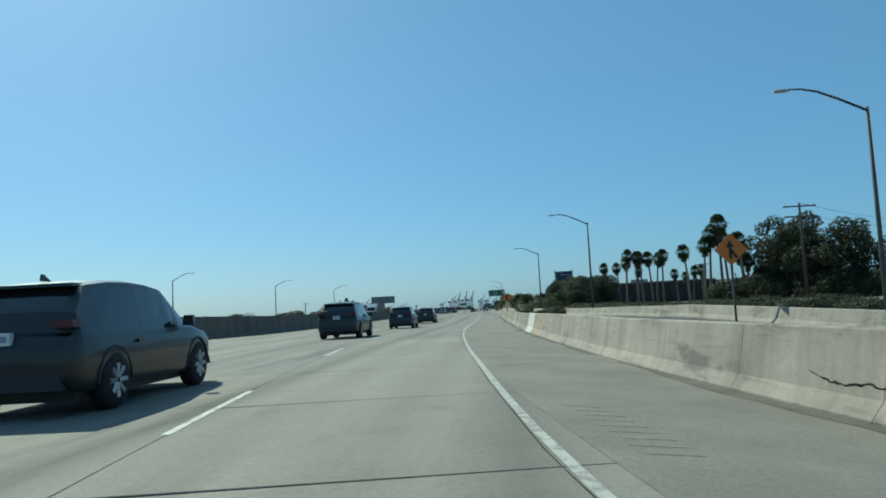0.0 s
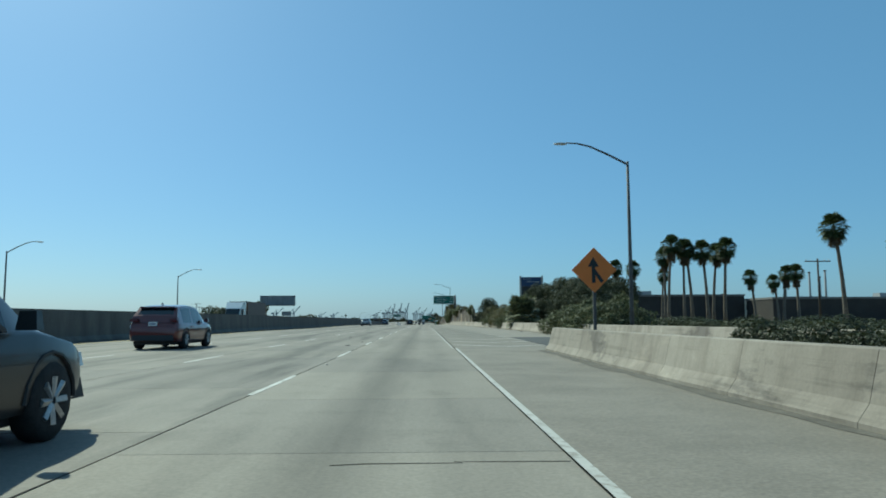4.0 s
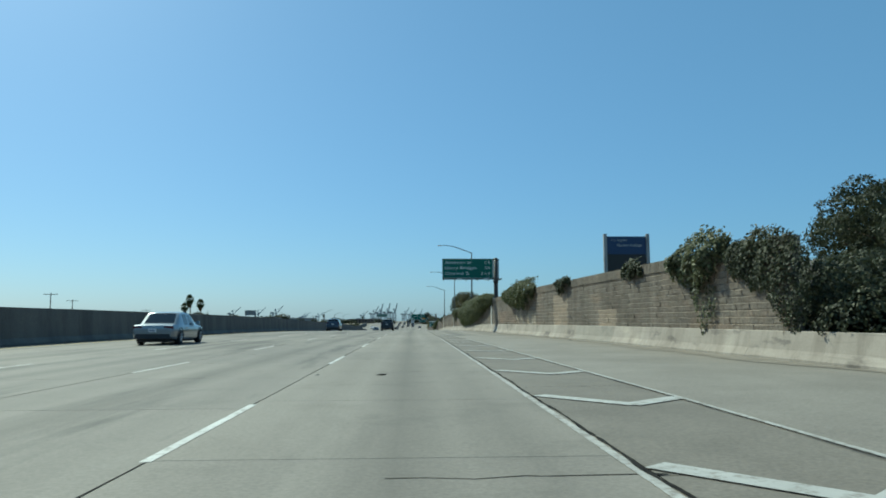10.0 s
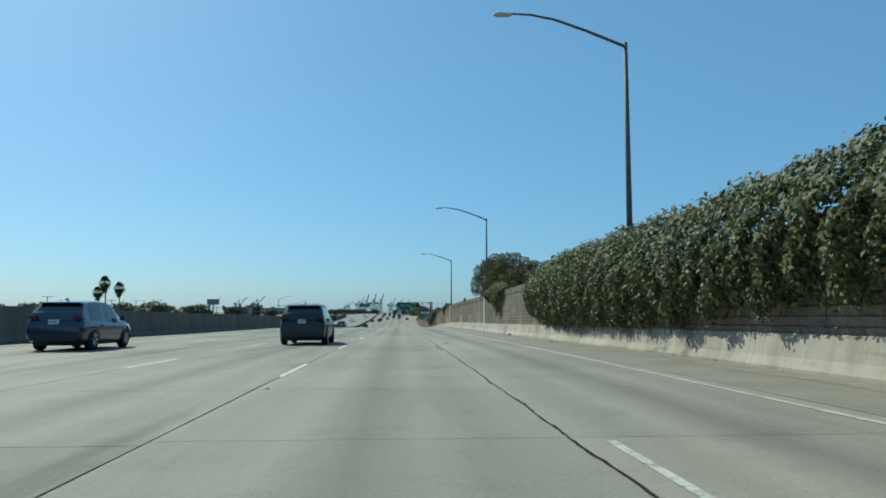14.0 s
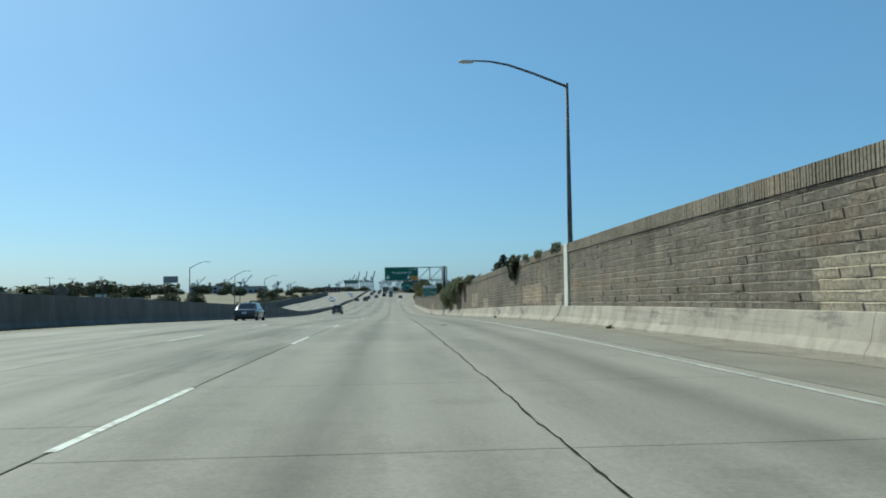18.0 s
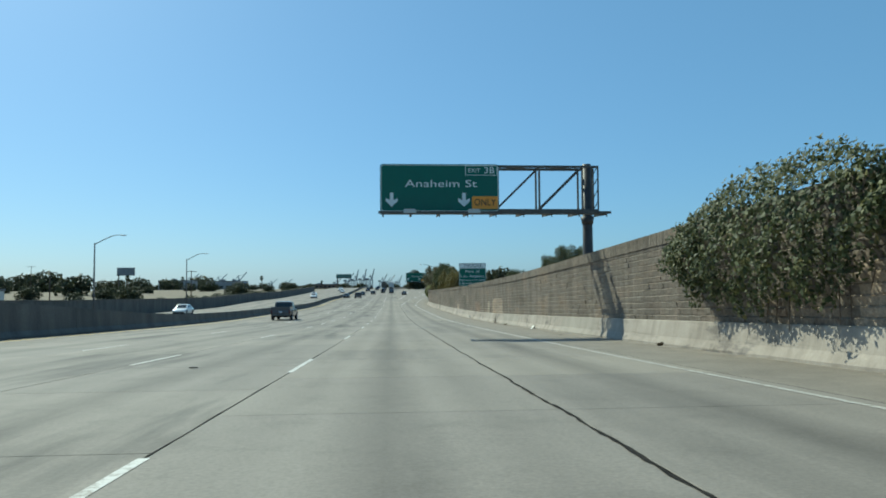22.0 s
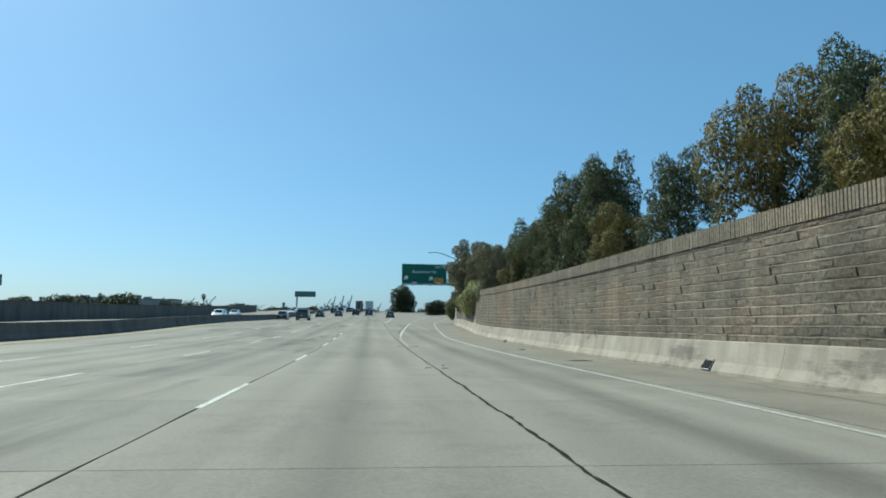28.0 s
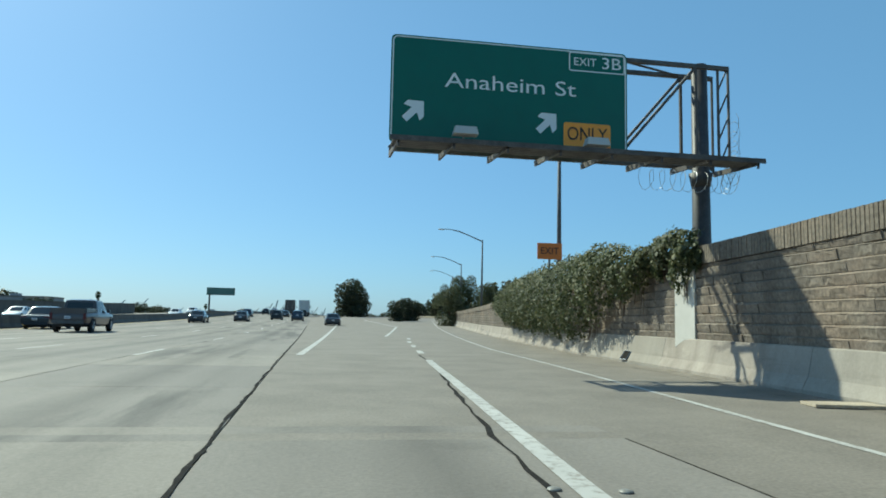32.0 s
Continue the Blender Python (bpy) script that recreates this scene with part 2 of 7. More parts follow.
ROAD_TONE = (0.250, 0.226, 0.194)
FAR_TONE = (0.232, 0.211, 0.184)
MAT = {
    "slab": road_concrete("road_slab_concrete", ROAD_TONE),
    # lanes: streaks at full strength, partly painted for reflections in the windscreen
    "lanes": road_concrete("lane_concrete", FAR_TONE, pieces=False, stains=1.0),
    "joint": grainy("joint_filler", (0.035, 0.033, 0.03), (0.07, 0.065, 0.06), 4, 30, 0.95, spec=0.05),
    "tar": grainy("tar_crack", (0.018, 0.017, 0.016), (0.04, 0.037, 0.034), 6, 60, 0.95, spec=0.05),
    "asphalt": grainy("ramp_asphalt", (0.05, 0.05, 0.052), (0.085, 0.083, 0.08), 1.2, 70, 0.85),
    "shoulder": grainy("shoulder_concrete", (0.174, 0.153, 0.127), (0.243, 0.215, 0.179), 0.7, 30),
    "gore": grainy("gore_concrete", (0.150, 0.131, 0.107), (0.212, 0.187, 0.154), 0.6, 28),
    "merge": grainy("merge_lane_concrete", (0.208, 0.185, 0.155), (0.274, 0.245, 0.206), 0.5, 28),
    "line": worn_paint("white_line_paint", (0.50, 0.49, 0.455), ROAD_TONE, 0.44),
    "dash": worn_paint("lane_dash_paint", (0.612, 0.603, 0.567), ROAD_TONE, 0.45),
    "yellow": worn_paint("yellow_line_paint", (0.558, 0.378, 0.072), ROAD_TONE, 0.42),
    "faded": worn_paint("faded_line_paint", (0.49, 0.475, 0.435), ROAD_TONE, 0.48),
    "gutter": grainy("gutter_dirt", (0.172, 0.150, 0.122), (0.262, 0.231, 0.192), 1.3, 24, 0.95),
    "groove": grainy("ground_groove", (0.192, 0.170, 0.138), (0.254, 0.226, 0.184), 4, 40, 0.95),
    "dot": paint("marker_ceramic", (0.24, 0.23, 0.205), 0.5),
    "barrier": barrier_concrete("barrier_concrete", (0.300, 0.262, 0.222), (0.420, 0.371, 0.318)),
    "barrier_old": barrier_concrete("aged_barrier_concrete", (0.245, 0.215, 0.183), (0.352, 0.314, 0.268)),
    "barrier_patch": barrier_concrete("repaired_concrete", (0.285, 0.255, 0.217), (0.365, 0.331, 0.284), 0.5),
    "barrier_white": grainy("whitened_concrete", (0.50, 0.47, 0.42), (0.60, 0.57, 0.52), 1.4, 18, 0.9, speckle=0.35),
    "barrier_tan": barrier_concrete("tan_stained_concrete", (0.325, 0.265, 0.205), (0.425, 0.350, 0.272), 0.5),
    "dark_dirt": grainy("dark_gutter_dirt", (0.092, 0.083, 0.072), (0.155, 0.140, 0.118), 2.2, 30, 0.95),
    # median: stained concrete, its tone darkened to paint the walls' shade
    "median": grainy("shade_toned_concrete", (0.090, 0.086, 0.077), (0.171, 0.158, 0.140), 0.8, 18, 0.9, stretch=(1, 1, 0.3)),
    "block": by_piece("split_face_block", [(0.205, 0.174, 0.144), (0.224, 0.190, 0.155), (0.235, 0.192, 0.156), (0.228, 0.196, 0.160), (0.252, 0.213, 0.174)], streak=0.25),
    "block_one": by_piece("split_face_block_single", [(0.205, 0.174, 0.144), (0.224, 0.190, 0.155), (0.235, 0.192, 0.156), (0.228, 0.196, 0.160), (0.252, 0.213, 0.174)], island=False, streak=0.25),
    "block_tan": by_piece("tan_painted_block", [(0.321, 0.256, 0.195), (0.374, 0.302, 0.233)], relief=0.4),
    "block_pale": by_piece("pale_painted_block", [(0.321, 0.271, 0.210), (0.366, 0.313, 0.248)], relief=0.4),
    "block_red": by_piece("reddish_painted_block", [(0.206, 0.156, 0.122), (0.236, 0.183, 0.142)], relief=0.4),
    "block_dark": by_piece("dark_painted_block", [(0.141, 0.123, 0.100), (0.170, 0.145, 0.120)], relief=0.4),
    "coping": by_piece("fluted_coping_block", [(0.236, 0.198, 0.157), (0.262, 0.220, 0.175)], streak=0.2),
    "mortar": grainy("wall_mortar", (0.174, 0.149, 0.116), (0.241, 0.207, 0.166), 3, 40, 0.95),
    "ground": grainy("dry_ground", (0.136, 0.111, 0.076), (0.230, 0.196, 0.136), 0.12, 3.0, 0.95, depth=0.05),
    "galv": grainy("galvanised_steel", (0.30, 0.31, 0.32), (0.42, 0.43, 0.44), 3, 30, 0.45, 0.85, relief=0.05),
    # lamp_steel: galvanised grey lowered to paint the poles' shaded near side
    "lamp_steel": grainy("shaded_lamp_steel", (0.085, 0.088, 0.092), (0.15, 0.153, 0.158), 2, 30, 0.7, 0.25, relief=0.05),
    "steel_dark": grainy("weathered_steel", (0.085, 0.078, 0.074), (0.16, 0.145, 0.13), 3, 25, 0.65, 0.35, relief=0.1),
    "sign_green": paint("green_sign_sheeting", (0.0, 0.115, 0.075), 0.38, 0, 0.10),
    "sign_white": paint("white_sign_lettering", (0.80, 0.82, 0.80), 0.45, 0, 0.06),
    "sign_yellow": paint("yellow_sign_sheeting", (0.95, 0.36, 0.04), 0.42, 0, 0.08),
    "sign_orange": paint("orange_sign_sheeting", (0.75, 0.20, 0.03), 0.5, 0, 0.12),
    "sign_black": paint("black_sign_lettering", (0.015, 0.015, 0.016), 0.5),
    "sign_back": grainy("aluminium_sign_back", (0.32, 0.33, 0.33), (0.45, 0.46, 0.46), 2, 20, 0.5, 0.7, relief=0.05),
    "sign_blue": paint("blue_sign_face", (0.010, 0.036, 0.11), 0.4, 0, 0.1),
    "sign_grey": paint("grey_sign_frame", (0.50, 0.50, 0.48), 0.6, 0, 0.1),
    "plate": paint("white_cover_plate", (0.60, 0.575, 0.52), 0.6, 0, 0.12),
}
MAT.update({
    "bark": grainy("bark", (0.09, 0.065, 0.045), (0.17, 0.13, 0.095), 3, 18, 0.95, stretch=(1, 1, 0.25), depth=0.03),
    "palm_bark": grainy("palm_trunk", (0.12, 0.10, 0.08), (0.22, 0.18, 0.145), 2, 14, 0.95, stretch=(1, 1, 3), depth=0.03),
    # post_dark: a dark post, its colour deepened for the shade around it
    "post_dark": grainy("shaded_dark_post", (0.045, 0.045, 0.05), (0.085, 0.08, 0.08), 3, 25, 0.55, relief=0.1),
    # yellow-green ivy, with the sun on it brightened into the leaf colour
    "leaf_lime_sunlit": leafy("sunlit_yellow_green_leaves", (0.085, 0.100, 0.038), (0.255, 0.265, 0.100), (0.41, 0.37, 0.16)),
    "leaf_dark": leafy("dark_leaves", (0.022, 0.029, 0.017), (0.060, 0.072, 0.037), (0.09, 0.092, 0.048)),
    "leaf_mid": leafy("olive_leaves", (0.050, 0.062, 0.030), (0.130, 0.145, 0.075), (0.20, 0.19, 0.10)),
    "leaf_gold": leafy("yellowing_leaves", (0.075, 0.072, 0.028), (0.21, 0.175, 0.06), (0.30, 0.22, 0.07)),
    "leaf_olive": leafy("brownish_olive_leaves", (0.058, 0.058, 0.028), (0.165, 0.150, 0.068), (0.26, 0.21, 0.10)),
    "leaf_vine": leafy("ivy_leaves", (0.033, 0.047, 0.020), (0.108, 0.125, 0.051), (0.205, 0.19, 0.09)),
    "leaf_grey": leafy("greyish_gum_leaves", (0.105, 0.100, 0.066), (0.26, 0.238, 0.150), (0.37, 0.31, 0.195)),
    "frond": leafy("palm_fronds", (0.025, 0.040, 0.016), (0.07, 0.095, 0.035)),
    "dead_frond": leafy("dead_fronds", (0.09, 0.065, 0.04), (0.18, 0.135, 0.085)),
    "tyre": grainy("tyre_rubber", (0.012, 0.012, 0.012), (0.03, 0.03, 0.03), 8, 50, 0.85),
    "rim": grainy("alloy_wheel", (0.35, 0.35, 0.36), (0.5, 0.5, 0.5), 6, 40, 0.35, 0.8, relief=0),
    "trim": paint("black_plastic_trim", (0.02, 0.02, 0.021), 0.6),
    "chrome": paint("chrome", (0.7, 0.7, 0.71), 0.12, 1.0, 0.03),
    "tail": paint("red_tail_lamp", (0.09, 0.006, 0.006), 0.45, 0, 0.1, 0.0),
    "head": paint("clear_headlamp", (0.75, 0.77, 0.78), 0.1, 0, 0.05, 0.8),
    "plate_white": paint("licence_plate", (0.72, 0.73, 0.74), 0.5),
    "plate_bar": paint("plate_bars", (0.25, 0.28, 0.36), 0.5),
    "car_black": paint("black_car_paint", (0.010, 0.0095, 0.0095), 0.38, 0.0, 0.2, 0.35),
    "car_blue": paint("dark_blue_car_paint", (0.02, 0.03, 0.055), 0.28, 0.4, 0.15, 1.0),
    "car_red": paint("dark_red_car_paint", (0.12, 0.02, 0.018), 0.28, 0.3, 0.15, 1.0),
    "car_silver": paint("silver_grey_car_paint", (0.26, 0.29, 0.31), 0.28, 0.6, 0.1, 1.0),
    "car_pickup": paint("brown_pickup_paint", (0.075, 0.052, 0.048), 0.3, 0.4, 0.12, 0.8),
    "car_white": paint("white_car_paint", (0.76, 0.77, 0.76), 0.3, 0, 0.06, 1.0),
    "car_grey": paint("charcoal_car_paint", (0.05, 0.053, 0.056), 0.28, 0.4, 0.15, 1.0),
    "box_brown": paint("brown_trailer_side", (0.11, 0.075, 0.06), 0.55),
    "box_white": paint("white_trailer_side", (0.6, 0.61, 0.6), 0.5),
    "building_tan": grainy("stucco_wall", (0.30, 0.27, 0.22), (0.42, 0.38, 0.32), 0.3, 12, 0.9),
    "building_dark": grainy("dark_brown_wall", (0.035, 0.031, 0.029), (0.06, 0.052, 0.047), 0.2, 8, 0.9),
    "building_brown": grainy("brown_wall", (0.13, 0.095, 0.075), (0.20, 0.15, 0.12), 0.2, 8, 0.9),
    "building_grey": grainy("grey_wall", (0.24, 0.25, 0.26), (0.34, 0.35, 0.36), 0.2, 8, 0.9),
    "roofing": grainy("flat_roofing", (0.14, 0.13, 0.125), (0.22, 0.21, 0.20), 0.4, 10, 0.9),
    "window": paint("dark_window_glass", (0.02, 0.025, 0.03), 0.08, 0, 0.2, 0.5),
    # crane tones lowered so the cranes read as backlit silhouettes
    "crane": paint("backlit_blue_crane_paint", (0.13, 0.19, 0.26), 0.6, 0, 0.1),
    "crane_grey": paint("backlit_grey_crane_paint", (0.17, 0.21, 0.25), 0.6, 0, 0.1),
    "board": grainy("billboard_back", (0.17, 0.19, 0.21), (0.25, 0.27, 0.29), 0.8, 8, 0.7),
    "board_green": paint("green_billboard_face", (0.10, 0.20, 0.17), 0.5),
    "wood_pole": grainy("creosoted_pole", (0.06, 0.045, 0.035), (0.11, 0.085, 0.065), 3, 20, 0.95, stretch=(1, 1, 0.2)),
    "debris": grainy("road_debris", (0.03, 0.03, 0.03), (0.09, 0.08, 0.07), 5, 40, 0.9),
    "board_tan": grainy("weathered_board", (0.36, 0.30, 0.22), (0.50, 0.43, 0.33), 2, 25, 0.85),
})


def car_glass():
    m, nt, b = material("tinted_car_glass", 0.06, 0, 0.6)
    b.inputs["Base Color"].default_value = (0.012, 0.015, 0.017, 1)
    b.inputs["Coat Weight"].default_value = 0.2
    return m


MAT["glass"] = car_glass()

# ---------- shapes ----------
def mesh_of(name, verts, faces, mat, smooth=False):
    me = bpy.data.meshes.new(name)
    me.from_pydata([tuple(v) for v in verts], [], faces)
    for m in mat if isinstance(mat, (list, tuple)) else [mat]:
        me.materials.append(m)
    me.update()
    if smooth:
        me.shade_smooth()
    return me


class Shape:
    """Collects plain solids into one mesh."""

    def __init__(self):
        self.v, self.f = [], []

    def add(self, verts, faces):
        k = len(self.v)
        self.v += [tuple(p) for p in verts]
        self.f += [tuple(i + k for i in q) for q in faces]
        return self

    def box(self, x0, x1, y0, y1, z0, z1, taper=0.0):
        t = taper
        return self.add([(x0, y0, z0), (x1, y0, z0), (x1, y1, z0), (x0, y1, z0), (x0 + t, y0 + t, z1), (x1 - t, y0 + t, z1), (x1 - t, y1 - t, z1), (x0 + t, y1 - t, z1)],
                        [(3, 2, 1, 0), (4, 5, 6, 7), (0, 1, 5, 4), (1, 2, 6, 5), (2, 3, 7, 6), (3, 0, 4, 7)])

    def tube(self, points, radii, n=8):
        """A round bar through points; radii: one, or one a point."""
        pts = [Vector(p) for p in points]
        rad = radii if isinstance(radii, (list, tuple)) else [radii] * len(pts)
        k, prev = len(self.v), None
        for i, p in enumerate(pts):
            d = (pts[min(i + 1, len(pts) - 1)] - pts[max(i - 1, 0)]).normalized()
            side = (prev - d * prev.dot(d)).normalized() if prev else d.orthogonal().normalized()
            prev, up = side, d.cross(side)
            for a in range(n):
                w = 2 * math.pi * a / n
                self.v.append(tuple(p + rad[i] * (math.cos(w) * side + math.sin(w) * up)))
        for i in range(len(pts) - 1):
            for a in range(n):
                b = (a + 1) % n
                self.f.append((k + i * n + a, k + i * n + b, k + i * n + n + b, k + i * n + n + a))
        self.f.append(tuple(k + a for a in reversed(range(n))))
        self.f.append(tuple(k + (len(pts) - 1) * n + a for a in range(n)))
        return self

    def sweep(self, sections, closed=True, caps=True):
        """Joins equal rings of points one after the other."""
        k, n = len(self.v), len(sections[0])
        for s in sections:
            self.v += [tuple(p) for p in s]
        for i in range(len(sections) - 1):
            for a in range(n if closed else n - 1):
                b = (a + 1) % n
                self.f.append((k + i * n + a, k + i * n + b, k + (i + 1) * n + b, k + (i + 1) * n + a))
        if caps and closed:
            self.f.append(tuple(k + a for a in reversed(range(n))))
            self.f.append(tuple(k + (len(sections) - 1) * n + a for a in range(n)))
        return self

    def prism(self, outline, y0, y1):
        """An outline in x and z, run from y0 to y1."""
        return self.sweep([[(x, y0, z) for x, z in outline], [(x, y1, z) for x, z in outline]])

    def mesh(self, name, mat, smooth=False):
        return mesh_of(name, self.v, self.f, mat, smooth)


def part(name, shape, mat, parent, label="", smooth=False):
    ob = new(name, shape if isinstance(shape, bpy.types.Mesh) else shape.mesh(name, mat, smooth))
    ob.parent = parent
    return tagged(ob, label) if label else ob


def thing(name, label, category, at=(0, 0, 0), turn=0.0, group="", kind=""):
    ob = new(name)
    ob.matrix_world = Matrix.Translation(at) @ Matrix.Rotation(radians(turn), 4, "Z")
    return tagged(ob, label, category, group, kind)


def solid(name, shape, mat, label, category, kind="", group="", smooth=False):
    ob = new(name, shape.mesh(name, mat, smooth))
    return tagged(ob, label, category, group, kind)


# ---------- the road's lie ----------
PROFILE = [0, 0.024, 0, -0.188, -0.38, -0.418, -0.41, -0.409, -0.42, -0.487, -0.55, -0.535, -0.53, -0.594, -0.699, -0.886, -1.148, -1.418, -1.642, -1.907, -2.328, -2.944, -3.591, -4.236, -4.819, -5.34, -5.708, -5.899, -6.059, -6.219, -6.17, -5.862, -5.645, -5.572, -5.425, -5.177, -4.878, -4.527, -4.15, -3.747, -3.341, -2.929, -2.566, -2.254, -2.018, -1.86, -1.775, -1.761, -1.85, -2.05, -2.304, -2.611, -2.917, -3.217, -3.526, -3.861]


def road_z(y):
    u = (min(max(y, -160.0), 1060.0) + 40) / 20
    if u < 0:
        return 0.0
    i = min(int(u), len(PROFILE) - 2)
    u -= i
    p = [PROFILE[min(max(i + k, 0), len(PROFILE) - 1)] for k in (-1, 0, 1, 2)]
    return 0.5 * (2 * p[1] + (p[2] - p[0]) * u + (2 * p[0] - 5 * p[1] + 4 * p[2] - p[3]) * u**2 + (3 * p[1] - p[0] - 3 * p[2] + p[3]) * u**3)


def bend(y):
    """The carriageway swings to the right behind the start."""
    return 0.0017 * (16 - y) ** 2 if y < 16 else 0.0


def curve(table):
    def at(y):
        return float(np.interp(y, [p[0] for p in table], [p[1] for p in table]))
    return at


EDGE, LANE = 1.45, 3.66                       # the right edge of the driven lane
barrier_x = curve([(-160, 62), (-90, 32), (-40, 21), (0, 15.4), (45, 12.4), (85, 10.1), (110, 9.6), (160, 9.5), (185, 8.8), (210, 7.75), (230, 7.5), (562.2, 7.55), (577.2, 8.6), (592.2, 9.5), (607.2, 10.9), (622.2, 12.9), (652.2, 17.2), (688.2, 22), (732.2, 29), (792.2, 40)])
edge_line_x = curve([(200, 3.2), (214, 4.2), (240, 4.75), (280.1, 4.75), (558.2, 4.85), (577.2, 6.0), (592.2, 7.1), (612.2, 8.9), (632.2, 11.6), (672.2, 17), (732.2, 26), (792.2, 37)])
MEDIAN_X = -17.0


bank = curve([(-160, 0.085), (-10, 0.085), (0, 0.062), (17, 0.012), (30, 0.0)])


def cross(x, y):
    """The curve's cross fall: how far the shoulder and the ramp lie below the lanes."""
    return -bank(y) * min(max(0.0, x - EDGE - bend(y)), 18.0)


def steps(y0, y1, by):
    n = max(1, round((y1 - y0) / by))
    return [y0 + (y1 - y0) * i / n for i in range(n + 1)]


ramp_lift = curve([(-160, 0.5), (-4, 0.44), (8, 0.26), (22, 0.06), (45, 0.05), (88, 0.0)])
ramp_rise = curve([(-160, 0.15), (-5, 0.14), (14, 0.02), (30, 0.0)])


def strip(shape, y0, y1, left, right, lift, by=4.0, raised=None):
    """A ribbon on the road between two lines."""
    ys = steps(y0, y1, by)
    k = len(shape.v)
    for y in ys:
        a = left(y) if callable(left) else left + bend(y)
        b = right(y) if callable(right) else right + bend(y)
        h = road_z(y) + lift + (raised(y) if raised else 0.0)
        shape.v += [(a, y, h + cross(a, y)), (b, y, h + cross(b, y))]
    shape.f += [(k + 2 * i, k + 2 * i + 1, k + 2 * i + 3, k + 2 * i + 2) for i in range(len(ys) - 1)]
    return shape


# ---------- ground ----------
def ground_z(x, y):
    z = road_z(y)
    right = barrier_x(y) + 0.65
    z += cross(min(x, right), y)
    if x > right:
        up = curve([(60, 0), (150, 0.3), (176, 0.4), (182, 0.7), (190, 2.0), (200, 2.5), (592.2, 2.6), (652.2, 1.8), (752.2, 0.5)])(y)
        far = curve([(0, 1), (40, 1), (300, 0)])(x - right)
        return (z + up * curve([(0, 0), (0.3, 1), (12, 1), (24, 0)])(x - right)) * far + (-3.0) * (1 - far)
    if x < -37:
        far = curve([(0, 1), (60, 1), (400, 0)])(-37 - x)
        return (z - 0.6) * far - 3.0 * (1 - far)
    return z - 0.25


def build_ground():
    west = [-4200, -2000, -1000, -500, -250, -120, -80, -60, -46, -38, -37, -30, -17, -8, 0, 4]
    east = [-0.6, 0.5, 0.66, 0.96, 1.5, 2.5, 4, 6, 9, 12, 16, 20, 25, 33, 42, 55, 75, 110, 170, 320, 600, 1200, 2400, 4200]
    ys = [-900, -400, -250] + [-160 + 10 * i for i in range(32)] + [160 + 4 * i for i in range(15)] + [220 + 10 * i for i in range(82)] + [1060, 1150, 1300, 1600, 2200, 3200, 4600]
    v = [(x, y, ground_z(x, y)) for y in ys for x in west + [barrier_x(y) + d for d in east]]
    n = len(west) + len(east)
    f = [(j * n + i, j * n + i + 1, j * n + n + i + 1, j * n + n + i) for j in range(len(ys) - 1) for i in range(n - 1)]
    return tagged(new("ground", mesh_of("ground", v, f, MAT["ground"], True)), "dry brown earth beside and beyond the freeway", "ground", kind="structure")


build_ground()

# ---------- carriageways ----------
road = thing("road", "pale grey worn concrete freeway carriageway with cracked joints", "road", kind="structure")
part("roadbed", strip(strip(strip(Shape(), -160, 1030, -16.9, EDGE, -0.03, 5), -160, 1030, EDGE, lambda y: barrier_x(y) + 0.2, -0.03, 5), -160, 40, -16.9, -16.8, -0.05), MAT["joint"], road)
opposite = thing("opposite_road", "pale concrete carriageway beyond the median wall", "road", kind="structure")
part("pavement_sheet", strip(Shape(), -160, 1030, -37, -17.4, -0.02, 5), MAT["lanes"], opposite)


def lane_slabs(shape, x0, x1, y0, y1, length):
    """Concrete slabs of one lane, each with its own edges."""
    y = y0
    while y < y1:
        e = min(y + length, y1)
        k = len(shape.v)
        for yy, s in ((y + 0.008, 1), (e - 0.008, 1)):
            for lift in (-0.06, 0.0):
                shape.v += [(x0 + 0.008 + bend(yy), yy, road_z(yy) + lift), (x1 - 0.008 + bend(yy), yy, road_z(yy) + lift)]
        shape.f += [(k + 2, k + 3, k + 7, k + 6), (k, k + 1, k + 3, k + 2), (k + 4, k + 6, k + 7, k + 5), (k, k + 2, k + 6, k + 4), (k + 1, k + 5, k + 7, k + 3)]
        y = e
    return shape


far_lanes = Shape()
for i in range(1, 5):
    lane_slabs(far_lanes, EDGE - LANE * (i + 1), EDGE - LANE * i if i < 4 else EDGE - LANE * 4, -160, 1030, 4.6)
lane_slabs(far_lanes, -16.85, EDGE - LANE * 5, -160, 1030, 9.2)
lane_slabs(far_lanes, EDGE - LANE, EDGE, 592, 1030, 4.6)
lane_slabs(far_lanes, EDGE - LANE, EDGE, -160, -40, 4.6)
tagged(part("far_slabs", far_lanes, MAT["lanes"], road), kind="stuff")

# right of the driven lane: shoulder, gore, merging lane, exit lane
SIDE_EDGE = curve([(-160, 60), (-40, 5.2 + bend(-40)), (16, 5.2), (74, 5.2), (92, 5.4)])
side = Shape()
strip(side, -160, 92, EDGE + 0.008, lambda y: SIDE_EDGE(y) if y > 16 else 5.2 + bend(y), 0.0)
part("shoulder", side, MAT["shoulder"], road, "tan stained concrete shoulder and gore")
ramp_road = Shape()
strip(ramp_road, -160, 92, lambda y: (5.21 + bend(y)) if y < 16 else SIDE_EDGE(y) + 0.01, lambda y: barrier_x(y) + 0.1, 0.0, 4.0, ramp_lift)
part("ramp_asphalt", ramp_road, MAT["asphalt"], road, "dark asphalt entrance ramp")
GORE_X = curve([(84, 5.2), (97, 4.95), (105.5, 4.68), (125, 4.28), (140, 3.92), (152, 3.58), (160, 3.42), (172, 3.34), (187, 3.05), (205, 2.66), (212, 2.45), (220, 2.2)])
